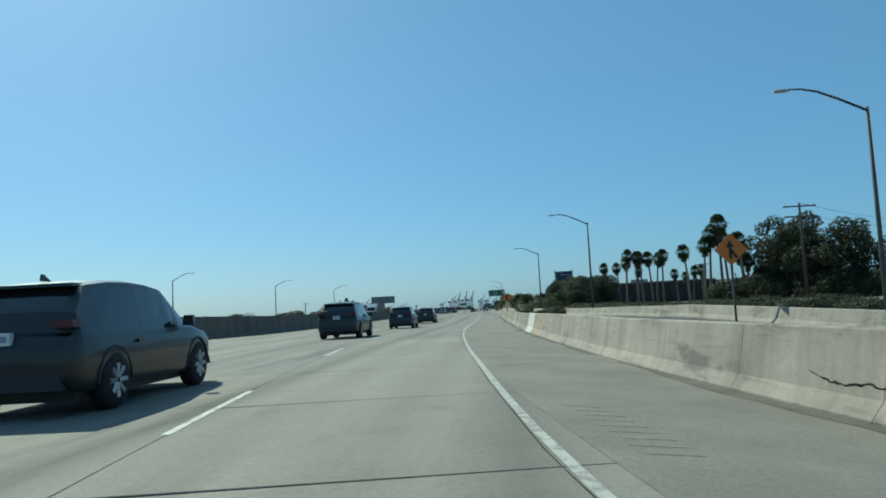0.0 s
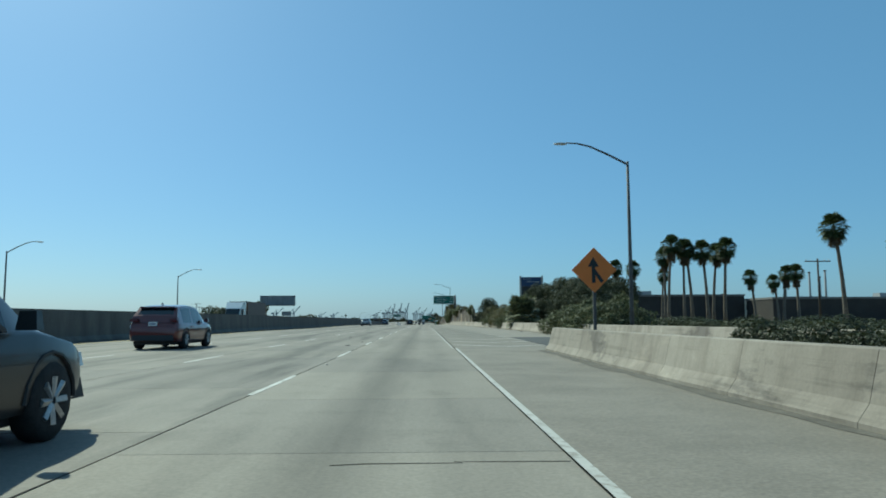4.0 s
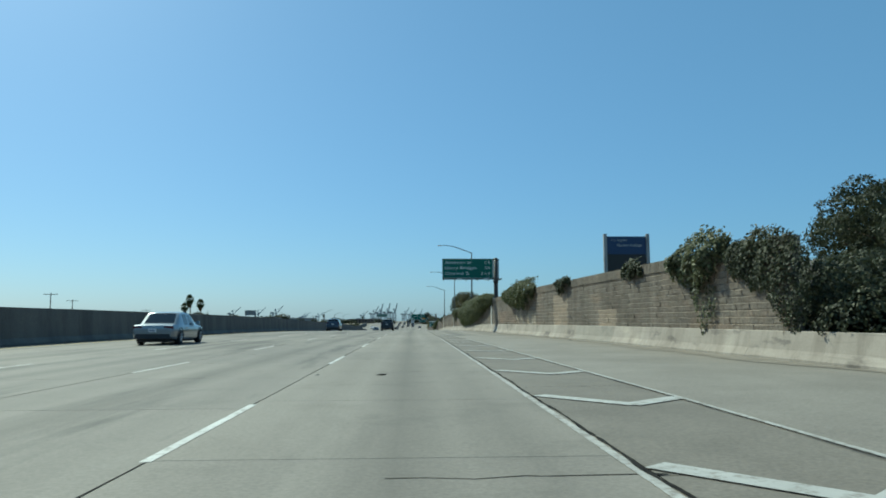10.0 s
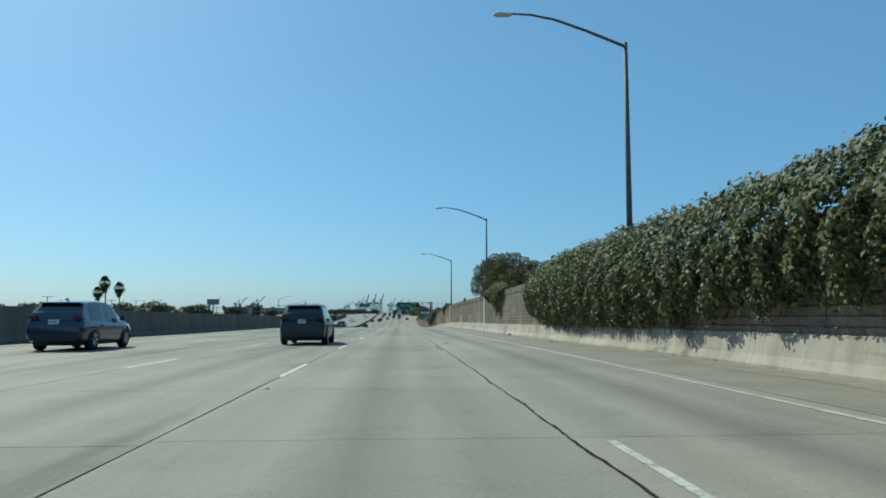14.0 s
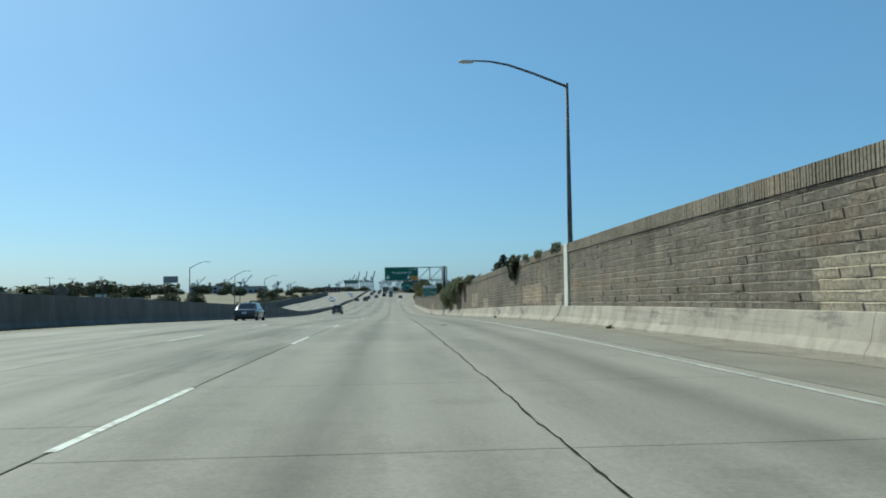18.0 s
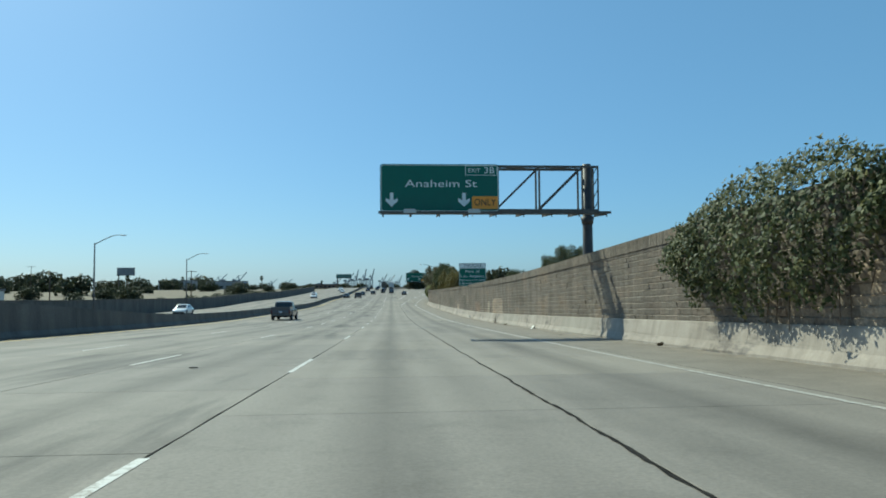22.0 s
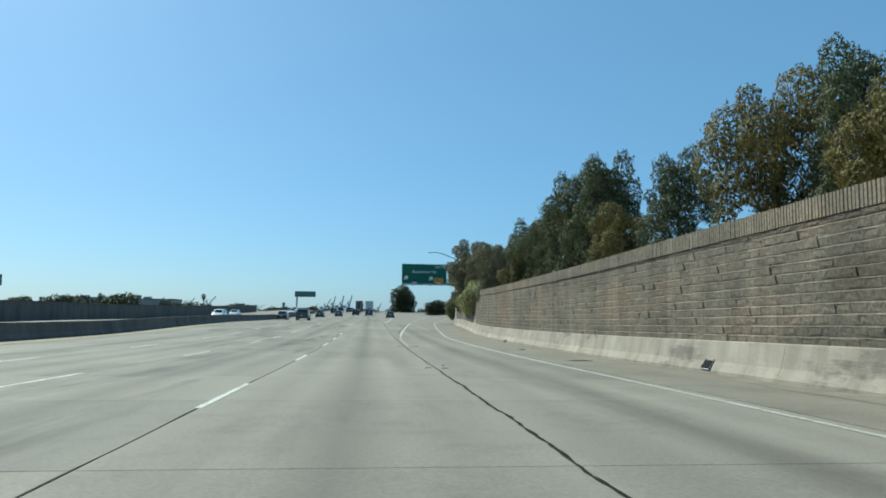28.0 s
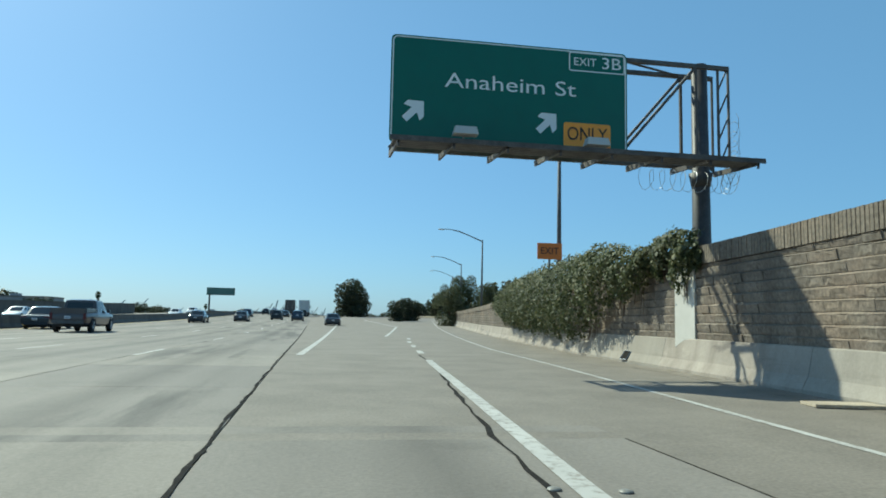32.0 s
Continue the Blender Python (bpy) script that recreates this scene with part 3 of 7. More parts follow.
merge = Shape()
strip(merge, 92, 216.5, lambda y: GORE_X(y), lambda y: barrier_x(y) + 0.1, -0.006)
part("merge_pavement", merge, MAT["merge"], road)
gore = Shape()
strip(gore, 92, 216.5, lambda y: EDGE + 0.01, lambda y: GORE_X(y) - 0.006, -0.006)
part("gore_pavement", gore, MAT["gore"], road, "darker brownish concrete of the painted gore")
outer = Shape()
strip(outer, 212, 592, 5.11 + 0.01, lambda y: barrier_x(y) + 0.1, 0.0)
strip(outer, 592, 792, EDGE + 0.01, lambda y: barrier_x(y) + 0.1, 0.0)
part("outer_shoulder", outer, MAT["shoulder"], road)

# ---------- road markings ----------
markings = thing("road_markings", "worn white and yellow lane lines painted on the concrete", "road marking", kind="structure")
# far ends of the worn dashes, unevenly repainted
DASHES = [-15.8, -4, 7.1, 20.4, 31.6, 41, 50.1, 63.3, 74, 84, 93.1, 105.5, 115.9, 128.2, 138.9, 148.8, 162.3, 171.6, 183.5, 194.7, 207.6, 218.4, 229.7, 241.1, 255.5, 268, 281.5,
          296.5, 310.4, 320.5, 330.2, 342.5, 354.7, 370.3, 383.3, 394.5, 405.6, 416.9, 432.2, 448, 458.2, 468.3, 483.1, 497.2, 511, 523.6, 535.2, 547.4, 556.2, 565.7, 580.2, 594.2]
DASHES = [-15.8 - 11.4 * i for i in range(12, 0, -1)] + DASHES + [594.2 + 14.6 * i for i in range(1, 25)]
for line, phase in ((EDGE - LANE, 0.0), (EDGE - 2 * LANE, 2.5), (EDGE - 3 * LANE, 9.0)):
    for e in DASHES:
        e += -phase if phase == 2.5 and e < 240 else phase
        part("dash", strip(Shape(), e - 3.66, e, line - 0.046, line + 0.046, 0.004, 1.9), MAT["dash"], markings)
for x in (MEDIAN_X + 0.85, MEDIAN_X + 1.15):
    part("yellow_line", strip(Shape(), -160, 1000, x - 0.06, x + 0.06, 0.004), MAT["yellow"], markings)
# the solid edge line left of the gore, and the edge line past the merge
WANDER = curve([(-40, -0.42), (-21, -0.37), (-13, -0.1), (-3, 0.08), (6, 0.14), (14, 0.08), (22, -0.02), (35, -0.07), (50, 0.0)])
for y0, y1, tone in ((-160, 12, "faded"), (12, 76, "line")):
    part("edge_line", strip(Shape(), y0, y1, lambda y: EDGE + bend(y) + WANDER(y), lambda y: EDGE + 0.09 + bend(y) + WANDER(y), 0.005, 2), MAT[tone], markings)
part("edge_line", strip(Shape(), 76, 204, EDGE - 0.13, EDGE - 0.05, 0.005), MAT["faded"], markings)
part("gore_line", strip(Shape(), 84, 216, lambda y: GORE_X(y), lambda y: GORE_X(y) + 0.075, 0.005), MAT["faded"], markings)
for y0, y1, tone in ((226, 520, "faded"), (520, 792, "line")):
    part("edge_line", strip(Shape(), y0, y1, lambda y: edge_line_x(y) - 0.055, lambda y: edge_line_x(y) + 0.055, 0.005), MAT[tone], markings)
for y in (223.5, 232.5, 243):
    part("dash", strip(Shape(), y - 1.8, y + 1.8, EDGE + 0.82 - 0.03 * (y - 224), EDGE + 0.91 - 0.03 * (y - 224), 0.004, 1.9), MAT["dash" if y < 230 else "faded"], markings)


def stroke(points, width, lift=0.006):
    """A painted stroke along points on the road, with square mitres."""
    s = Shape()
    for (xa, ya), (xb, yb) in zip(points, points[1:]):
        d = Vector((xb - xa, yb - ya)).normalized() * width / 2
        n = Vector((-d.y, d.x))
        q = [(xa - d.x * 0.4, ya - d.y * 0.4), (xb + d.x * 0.4, yb + d.y * 0.4)]
        ring = [(q[0][0] + n.x, q[0][1] + n.y), (q[0][0] - n.x, q[0][1] - n.y), (q[1][0] - n.x, q[1][1] - n.y), (q[1][0] + n.x, q[1][1] + n.y)]
        s.add([(x, y, road_z(y) + lift) for x, y in ring], [(0, 1, 2, 3)])
    return s


# chevrons in the gore: tip towards the oncoming traffic
CHEVRON_AT = curve([(-3, 79.6), (0, 94.2), (4, 113.5), (8, 133.2), (12, 153.1), (16, 172.4), (20, 192.2), (24, 210.4), (26, 219.5)])
for i in range(-3, 26):
    y = CHEVRON_AT(i)
    right = GORE_X(y)
    apex = EDGE + (right - EDGE) * 0.56
    if right - EDGE < 0.6:
        break
    part("chevron", stroke([(EDGE + 0.12, y), (apex, y - 0.58 * (right - EDGE)), (right, y - 0.2 * (right - EDGE))], 0.27), MAT["line"], markings)
# the exit: wide white lines of the gore ahead
EXIT_X = curve([(544.2, 1.62), (554.2, 1.7), (564.2, 2.15), (574.2, 2.85), (590.2, 4.0), (602.2, 5.0), (622.2, 7.0), (672.2, 13.5)])
part("exit_line", strip(Shape(), 544.2, 560.2, lambda y: EXIT_X(y) - 0.03, lambda y: EXIT_X(y) + 0.03, 0.006, 2), MAT["faded"], markings)
part("exit_line", strip(Shape(), 560.2, 604.2, lambda y: EXIT_X(y) - 0.09, lambda y: EXIT_X(y) + 0.09, 0.006, 2), MAT["line"], markings)
for y in (608.2, 614.2, 620.2, 626.2):
    part("exit_dash", strip(Shape(), y, y + 2.4, lambda q: EXIT_X(q) - 0.1, lambda q: EXIT_X(q) + 0.1, 0.006, 2), MAT["line"], markings)
MAIN_GORE_X = curve([(602.2, 1.7), (645.2, 3.6), (732.2, 7.5)])
part("exit_line", strip(Shape(), 606.2, 732.2, lambda y: MAIN_GORE_X(y) - 0.1, lambda y: MAIN_GORE_X(y) + 0.1, 0.006), MAT["line"], markings)
part("exit_line", strip(Shape(), 632.2, 732.2, lambda y: EXIT_X(y) - 1.5 - 0.1, lambda y: EXIT_X(y) - 1.5 + 0.1, 0.006), MAT["line"], markings)

# dirt drifted against the foot of the barriers
gutter = thing("gutter_dirt", "tan dirt and grit along the foot of the barrier", "dirt", kind="structure")
rng = random.Random(31)


def drift(y0, y1, foot, reach, mat="gutter"):
    s, ys = Shape(), steps(y0, y1, 0.9)
    for y in ys:
        w = reach * (0.65 + 0.3 * math.sin(y * 0.21) + 0.2 * math.sin(y * 0.77 + 1)) + rng.uniform(0, 0.12)
        w = max(w, 0.1)
        s.v += [(foot(y) - w, y, road_z(y) + cross(foot(y) - w, y) + 0.0045), (foot(y) + 0.02, y, road_z(y) + cross(foot(y) + 0.02, y) + 0.0065)]
    s.f = [(2 * i, 2 * i + 1, 2 * i + 3, 2 * i + 2) for i in range(len(ys) - 1)]
    part("drift", s, MAT[mat], gutter)


drift(95, 362, barrier_x, 0.9)
drift(362, 602, barrier_x, 0.75)
drift(-30, 74, lambda y: 4.50 + bend(y), 0.3, "dark_dirt")

# tarred joints and cracks
cracks = thing("road_cracks", "black tar-filled joint and cracks in the concrete", "road crack", kind="structure")


CRACK_WIDTH = curve([(60, 0.7), (90, 1.1), (215, 1.0), (255, 0.6), (285, 0.4), (335, 0.55), (385, 1.0)])


def crack(name, points, width, wobble, lift=0.003, seed=0):
    rng = random.Random(seed)
    s, k = Shape(), 0
    for x, y in points:
        w = width * CRACK_WIDTH(y) * rng.uniform(0.35, 1.25) / 2
        o = rng.uniform(-wobble, wobble)
        s.v += [(x + o - w, y, road_z(y) + lift), (x + o + w, y, road_z(y) + lift)]
    s.f = [(2 * i, 2 * i + 1, 2 * i + 3, 2 * i + 2) for i in range(len(points) - 1)]
    return part(name, s, MAT["tar"], cracks)


crack("joint_crack", [(EDGE - 0.02 + bend(y) + 0.012 * math.sin(y * 1.3) + 0.01 * math.sin(y * 3.1 + 1), y) for y in steps(78, 672, 0.16)], 0.045, 0.009, 0.0075, 1)
crack("joint_crack", [(EDGE - 0.02 + bend(y) + WANDER(y), y) for y in steps(-40, 78, 0.6)], 0.012, 0.006, 0.0075, 2)
crack("joint_crack", [(EDGE - LANE + bend(y), y) for y in steps(-40, 792, 1.2)], 0.014, 0.015, 0.0035, 3)
crack("joint_crack", [(EDGE - 2 * LANE + bend(y), y) for y in steps(-40, 792, 1.4)], 0.012, 0.015, 0.0035, 4)
crack("joint_crack", [(GORE_X(y) - 0.03 + 0.01 * math.sin(y * 1.9), y) for y in steps(92, 216, 0.5)], 0.02, 0.008, 0.0075, 6)
crack("exit_crack", [(EXIT_X(y) - 0.16 - 0.10 * math.sin(y * 0.3), y) for y in steps(564.2, 607.2, 0.5)], 0.06, 0.03, 0.0045, 5)
seal = Shape()
strip(seal, -40, 20, lambda y: EDGE - 0.035 + bend(y), lambda y: EDGE + 0.035 + bend(y), 0.0035, 2)
part("joint_seal", seal, MAT["shoulder"], cracks, "joint filled level with pale concrete")
rng = random.Random(11)
for i in range(34):
    y = rng.uniform(-20, 602)
    x0 = rng.choice((-2.0, -0.4, 1.5, 1.6)) + bend(y)
    s = Shape()
    n = rng.randint(5, 11)
    for j in range(n):
        x = x0 + j * rng.uniform(0.22, 0.34)
        yy = y + rng.uniform(-0.05, 0.05) + j * 0.012
        w = rng.uniform(0.003, 0.012)
        s.v += [(x, yy - w, road_z(yy) + 0.0032), (x, yy + w, road_z(yy) + 0.0032)]
    s.f = [(2 * j, 2 * j + 2, 2 * j + 3, 2 * j + 1) for j in range(n - 1)]
    part("cross_crack", s, MAT["tar"], cracks)


# rumble strip: rows of short grooves ground into the shoulder
rumble = thing("rumble_strip", "short worn grooves ground into the shoulder concrete", "rumble strip", kind="structure")
for y0, n in ((-21, 9), (-12, 5), (-2.5, 7), (14, 5), (24, 9), (33, 16), (43, 12)):
    for i in range(n):
        y = y0 + 0.31 * i
        x = EDGE + 0.28 + bend(y) + rng.uniform(-0.02, 0.02)
        za, zb = road_z(y) + cross(x, y) + 0.003, road_z(y) + cross(x + 0.42, y) + 0.003
        part("groove", Shape().add([(x, y - 0.035, za), (x + 0.42, y - 0.035, zb), (x + 0.42, y + 0.035, zb), (x, y + 0.035, za)], [(0, 1, 2, 3)]), MAT["groove"], rumble)

# broken pavement markers: pairs of dark worn stubs with a pale rim
def stub(x, y):
    z = road_z(y)
    t = thing("pavement_marker", "broken square pavement marker, dark with a pale worn rim", "lane marker", (x, y, z), group="broken pavement markers")
    part("base", Shape().sweep([[(-0.1, -0.07, 0), (0.1, -0.07, 0), (0.1, 0.07, 0), (-0.1, 0.07, 0)], [(-0.075, -0.04, 0.016), (0.075, -0.04, 0.016), (0.075, 0.04, 0.016), (-0.075, 0.04, 0.016)]]), MAT["dot"], t)
    part("lens", Shape().box(-0.06, 0.06, -0.062, -0.03, 0.006, 0.014), MAT["debris"], t, "dark worn lens")


for x, y in ((1.22, 442.3), (1.42, 442.2), (1.95, 457.1), (1.35, 300.8), (1.7, 390.1), (1.4, 390.4), (1.25, 528.3), (1.65, 528.2), (1.3, 513.7), (1.85, 513.6), (1.2, 543.6), (1.85, 543.8), (1.95, 543.5)):
    stub(x, y)

# raised lane markers, in worn groups beside the joint
def marker(x, y, label="round ceramic lane marker, dirty white"):
    s = Shape()
    rings = []
    for r, h in ((0.052, 0.0), (0.048, 0.010), (0.030, 0.018), (0.004, 0.021)):
        rings.append([(x + r * math.cos(a * math.pi / 4), y + r * math.sin(a * math.pi / 4), road_z(y) + h) for a in range(8)])
    s.sweep(rings)
    return solid("lane_marker", s, MAT["dot"], label, "lane marker", group="lane markers", smooth=True)


for y in (262.7, 263.4, 264.3, 265.1, 265.9):
    marker(EDGE - 0.14, y)
for i in range(14):
    marker(EDGE - LANE + 0.16, 30 + 36.6 * i)
for x, y in ((3.78, 590.1), (4.22, 590), (1.62, 555.8), (2.22, 555.8), (2.6, 573.4), (3.1, 580.2), (1.72, 529.4), (1.30, 506.3), (1.9, 506.1)):
    marker(x, y)

# ---------- the driven lane and its neighbour, slab by slab ----------
SLAB_MESH = {}


def slab(x0, x1, y0, y1):
    key = (round(x1 - x0, 2), round(y1 - y0, 2))
    if key not in SLAB_MESH:
        w, l = key[0] / 2 - 0.005, key[1] / 2 - 0.005
        s = Shape()
        s.sweep([[(-w, -l, -0.09), (w, -l, -0.09), (w, l, -0.09), (-w, l, -0.09)], [(-w, -l, -0.004), (w, -l, -0.004), (w, l, -0.004), (-w, l, -0.004)],
                 [(-w + 0.006, -l + 0.006, 0), (w - 0.006, -l + 0.006, 0), (w - 0.006, l - 0.006, 0), (-w + 0.006, l - 0.006, 0)]])
        SLAB_MESH[key] = s.mesh("slab", MAT["slab"])
    ym = (y0 + y1) / 2
    za, zb = road_z(y0), road_z(y1)
    ob = new("slab", SLAB_MESH[key])
    lean = math.atan2(bend(y0) - bend(y1), y1 - y0)
    ob.matrix_world = Matrix.Translation(((x0 + x1) / 2 + bend(ym), ym, (za + zb) / 2)) @ Matrix.Rotation(lean, 4, "Z") @ Matrix.Rotation(math.atan2(zb - za, y1 - y0), 4, "X")
    ob.parent = road
    return ob


def lay_slabs():
    y, i = -40.0, 0
    lengths = (4.6, 4.0, 5.2, 4.6, 4.2)
    while y < 590:
        e = y + lengths[i % 5]
        slab(EDGE - LANE, EDGE, y, e)
        if y >= 212 and e < 594:
            slab(EDGE, EDGE + LANE, y, e)
        y, i = e, i + 1

# ---------- barriers ----------
def barrier_section(x_at, y0, y1, outline, parent, mat):
    s = Shape()
    s.sweep([[(x_at(y) + dx, y, road_z(y) + cross(x_at(y), y) + dz + (ramp_lift(y) if x_at is barrier_x and dz > 0 else ramp_rise(y) if x_at is not barrier_x and dz > 0.5 else 0.0)) for dx, dz in outline] for y in (y0 + 0.005, (y0 + y1) / 2, y1 - 0.005)])
    return part("barrier_section", s, mat, parent)


ROADSIDE = [(0.02, -0.05), (0.02, 0.07), (0.14, 0.27), (0.24, 0.72), (0.27, 0.74), (0.42, 0.74), (0.42, -0.05)]
FREE = [(-0.36, -0.05), (-0.36, 0.06), (-0.23, 0.24), (-0.10, 0.76), (-0.06, 0.78), (0.05, 0.78), (0.075, 0.76), (0.13, 0.33), (0.3, 0.08), (0.3, -0.05)]
rng = random.Random(5)
roadside_barrier = thing("roadside_barrier", "long pale concrete safety barrier with stains and patched sections", "barrier", kind="structure")
y = -154.0
while y < 784:
    m = rng.random()
    barrier_section(barrier_x, y, y + 6, ROADSIDE, roadside_barrier, MAT["barrier_patch"] if m > 0.97 else MAT["barrier"])
    y += 6
ramp_barrier = thing("ramp_barrier", "concrete barrier between the freeway and the entrance ramp, scraped and repaired", "barrier", kind="structure")
ramp_x = lambda y: 4.6 + 0.25 + (bend(y) if y < 16 else 0)
y = -151.0
while y < 72:
    tone = MAT["barrier_white"] if y == 5 else MAT["barrier_patch"] if 35 <= y < 41 or y in (14, 23) else MAT["barrier_tan"] if y in (2, 20) else MAT["barrier"] if y < 0 else MAT["barrier_old"]
    barrier_section(ramp_x, y, y + 3, FREE, ramp_barrier, tone)
    y += 3
median_wall = thing("median_wall", "tall stained concrete median wall, toned dark for its shade", "median wall", kind="structure")
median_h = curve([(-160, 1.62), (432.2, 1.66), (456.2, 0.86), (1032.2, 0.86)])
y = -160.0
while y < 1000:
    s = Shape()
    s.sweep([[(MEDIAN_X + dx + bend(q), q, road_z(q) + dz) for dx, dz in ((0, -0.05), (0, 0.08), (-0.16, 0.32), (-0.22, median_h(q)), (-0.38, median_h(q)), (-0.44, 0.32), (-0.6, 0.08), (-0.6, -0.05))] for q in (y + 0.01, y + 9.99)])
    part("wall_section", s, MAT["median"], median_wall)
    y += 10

# the far wall's shade is in the dark concrete tone too
far_wall = thing("far_wall", "concrete wall toned dark for shade along the far edge of the opposite carriageway", "wall", kind="structure")
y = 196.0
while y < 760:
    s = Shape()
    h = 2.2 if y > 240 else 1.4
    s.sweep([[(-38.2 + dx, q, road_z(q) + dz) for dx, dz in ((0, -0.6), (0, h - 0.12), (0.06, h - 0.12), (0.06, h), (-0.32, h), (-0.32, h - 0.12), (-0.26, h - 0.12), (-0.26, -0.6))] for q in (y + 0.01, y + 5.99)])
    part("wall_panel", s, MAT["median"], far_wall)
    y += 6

# ---------- block wall ----------
WALL_TOP = curve([(180, 3.17), (205, 3.22), (232, 3.32), (246, 3.2), (259, 2.72), (282.5, 2.72), (282.7, 3.30), (303.2, 3.33), (353.2, 3.44), (397.4, 3.5), (445.2, 3.37), (472.2, 3.5), (523.2, 3.42), (563.2, 3.3), (597.2, 2.8), (632.2, 2.6), (732.2, 1.6)])
WALL_Y0, WALL_Y1, COPING = 180.0, 722.0, 0.40
wall_x = lambda y: barrier_x(y) + 0.36
block_wall = thing("block_wall", "tan split-face concrete block retaining wall with a fluted top course", "wall", kind="structure")
core = Shape()
ys = steps(WALL_Y0, WALL_Y1, 3.0)
ys = sorted(set(ys + [282.5, 282.7]))
core.sweep([[(wall_x(y) + dx, y, road_z(y) + dz) for dx, dz in ((0.0, -0.1), (0.0, WALL_TOP(y) - 0.03), (0.24, WALL_TOP(y) - 0.03), (0.24, -0.1))] for y in ys])
part("core", core, MAT["mortar"], block_wall)
rng = random.Random(9)


def depth_at(y, row):
    """How far the split face stands out at a joint; neighbours meet there."""
    k = math.sin(round(y * 5) * 12.9898 + row * 78.233) * 43758.5453
    return 0.012 + 0.022 * (k - math.floor(k))


def block_verts(y0, y1, r0, r1, row):
    """A split-face block: a ragged front with a sloping top ledge, tight to its neighbours."""
    ya, yb = y0 + 0.0005, y1 - 0.0005
    proud = rng.uniform(-0.003, 0.004) + (0.018 if rng.random() < 0.08 else 0.0)
    da, db = max(0.008, depth_at(y0, row) + proud), max(0.008, depth_at(y1, row) + proud)
    lip = rng.uniform(0.022, 0.042)
    back = [(wall_x(y) - 0.004, y, road_z(y) + h) for y, h in ((ya, r0), (yb, r0), (yb, r1), (ya, r1))]
    front = [(wall_x(y) - d, y, road_z(y) + h) for y, h, d in ((ya, r0, da - 0.006), (yb, r0, db - 0.006), (yb, r1 - lip, db + 0.026), (ya, r1 - lip, da + 0.026))]
    mid = []
    for u, q in ((0.22, 0.28), (0.78, 0.28), (0.78, 0.7), (0.22, 0.7)):
        ym = ya + (yb - ya) * (u + rng.uniform(-0.17, 0.17))
        mid.append((wall_x(ym) - (da + (db - da) * u) - 0.024 * q - rng.uniform(-0.007, 0.008), ym, road_z(ym) + r0 + (r1 - r0) * (q + rng.uniform(-0.12, 0.12))))
    return back + front + mid


BLOCK_FACES = [(8, 9, 10), (8, 10, 11), (4, 9, 8), (4, 5, 9), (5, 10, 9), (5, 6, 10), (6, 11, 10), (6, 7, 11), (7, 8, 11), (7, 4, 8), (0, 4, 5, 1), (1, 5, 6, 2), (2, 6, 7, 3), (3, 7, 4, 0)]
wall_rest = Shape()
SINGLES = []


# painted-over rectangles: where along the wall, from and to which height, and the paint
REPAINTED = [(453.2, 458.6, 0.7, 2.0, "tan"), (460.3, 461.6, 0.7, 1.65, "pale"), (479.2, 482, 0.7, 2.3, "dark"), (496.2, 502.7, 0.7, 2.2, "dark"), (385, 389.8, 0.9, 2.1, "pale"), (378.3, 381.3, 0.7, 1.55, "tan"),
             (357.6, 362.9, 0.9, 1.85, "tan"), (353.2, 354.4, 0.7, 1.35, "pale"), (390.8, 394.9, 0.7, 2.1, "red"), (370.4, 373.5, 0.7, 2.3, "dark"), (330.1, 333.6, 0.7, 1.8, "pale"), (317.4, 318.1, 0.7, 1.75, "pale"),
             (320.3, 321.1, 0.7, 1.75, "pale"), (309.9, 312.3, 0.7, 1.85, "tan"), (311.9, 314.3, 0.7, 1.75, "red"), (291.5, 293.3, 0.9, 1.6, "red"), (299.4, 303.5, 0.7, 2.15, "dark"), (202.4, 205.8, 0.7, 2.55, "tan"),
             (220, 230.6, 0.9, 1.85, "red"), (217, 219.4, 1.1, 1.85, "pale"), (211, 214.2, 0.7, 1.8, "pale"), (194, 196.5, 0.7, 1.5, "tan"), (552.2, 556.1, 0.7, 3.0, "red"), (568.3, 570.2, 0.7, 1.35, "pale"), (407.2, 412.2, 0.7, 1.9, "tan"), (467.2, 471.2, 0.7, 1.8, "red"), (487.2, 490.7, 0.7, 1.4, "tan"), (520.2, 524.2, 0.7, 1.1, "dark")]
PAINTED = [Shape() for _ in REPAINTED]


def painted_at(y, h):
    for k, (ya, yb, ha, hb, _) in enumerate(REPAINTED):
        if ya <= y + 0.2 <= yb and ha <= h + 0.1 <= hb:
            return k
    return None


def build_blocks():
    row_h = 0.2
    for r in range(16):
        r0, r1 = 0.70 + r * row_h + 0.003, 0.70 + (r + 1) * row_h - 0.003
        y = WALL_Y0 + (0.2 if r % 2 else 0.0)
        length = 0.4
        while y < WALL_Y1:
            if y > 632:
                length = 0.8
            top = WALL_TOP(y) - COPING
            if r0 + 0.06 < top:
                hi = min(r1, top)
                vs = block_verts(y, min(y + length, WALL_Y1), r0, hi, r)
                k = painted_at(y, r0)
                if k is not None:
                    PAINTED[k].add(vs, BLOCK_FACES)
                elif 289.0 <= y < 298.6 and len(SINGLES) < 290:
                    SINGLES.append(vs)
                else:
                    wall_rest.add(vs, BLOCK_FACES)
            y += length
    for shape, row in zip(PAINTED, REPAINTED):
        tagged(part("repainted_blocks", shape, MAT["block_" + row[4]], block_wall, "blocks painted over in another tone"), kind="stuff")
    tagged(part("blocks", wall_rest, MAT["block"], block_wall), kind="stuff")


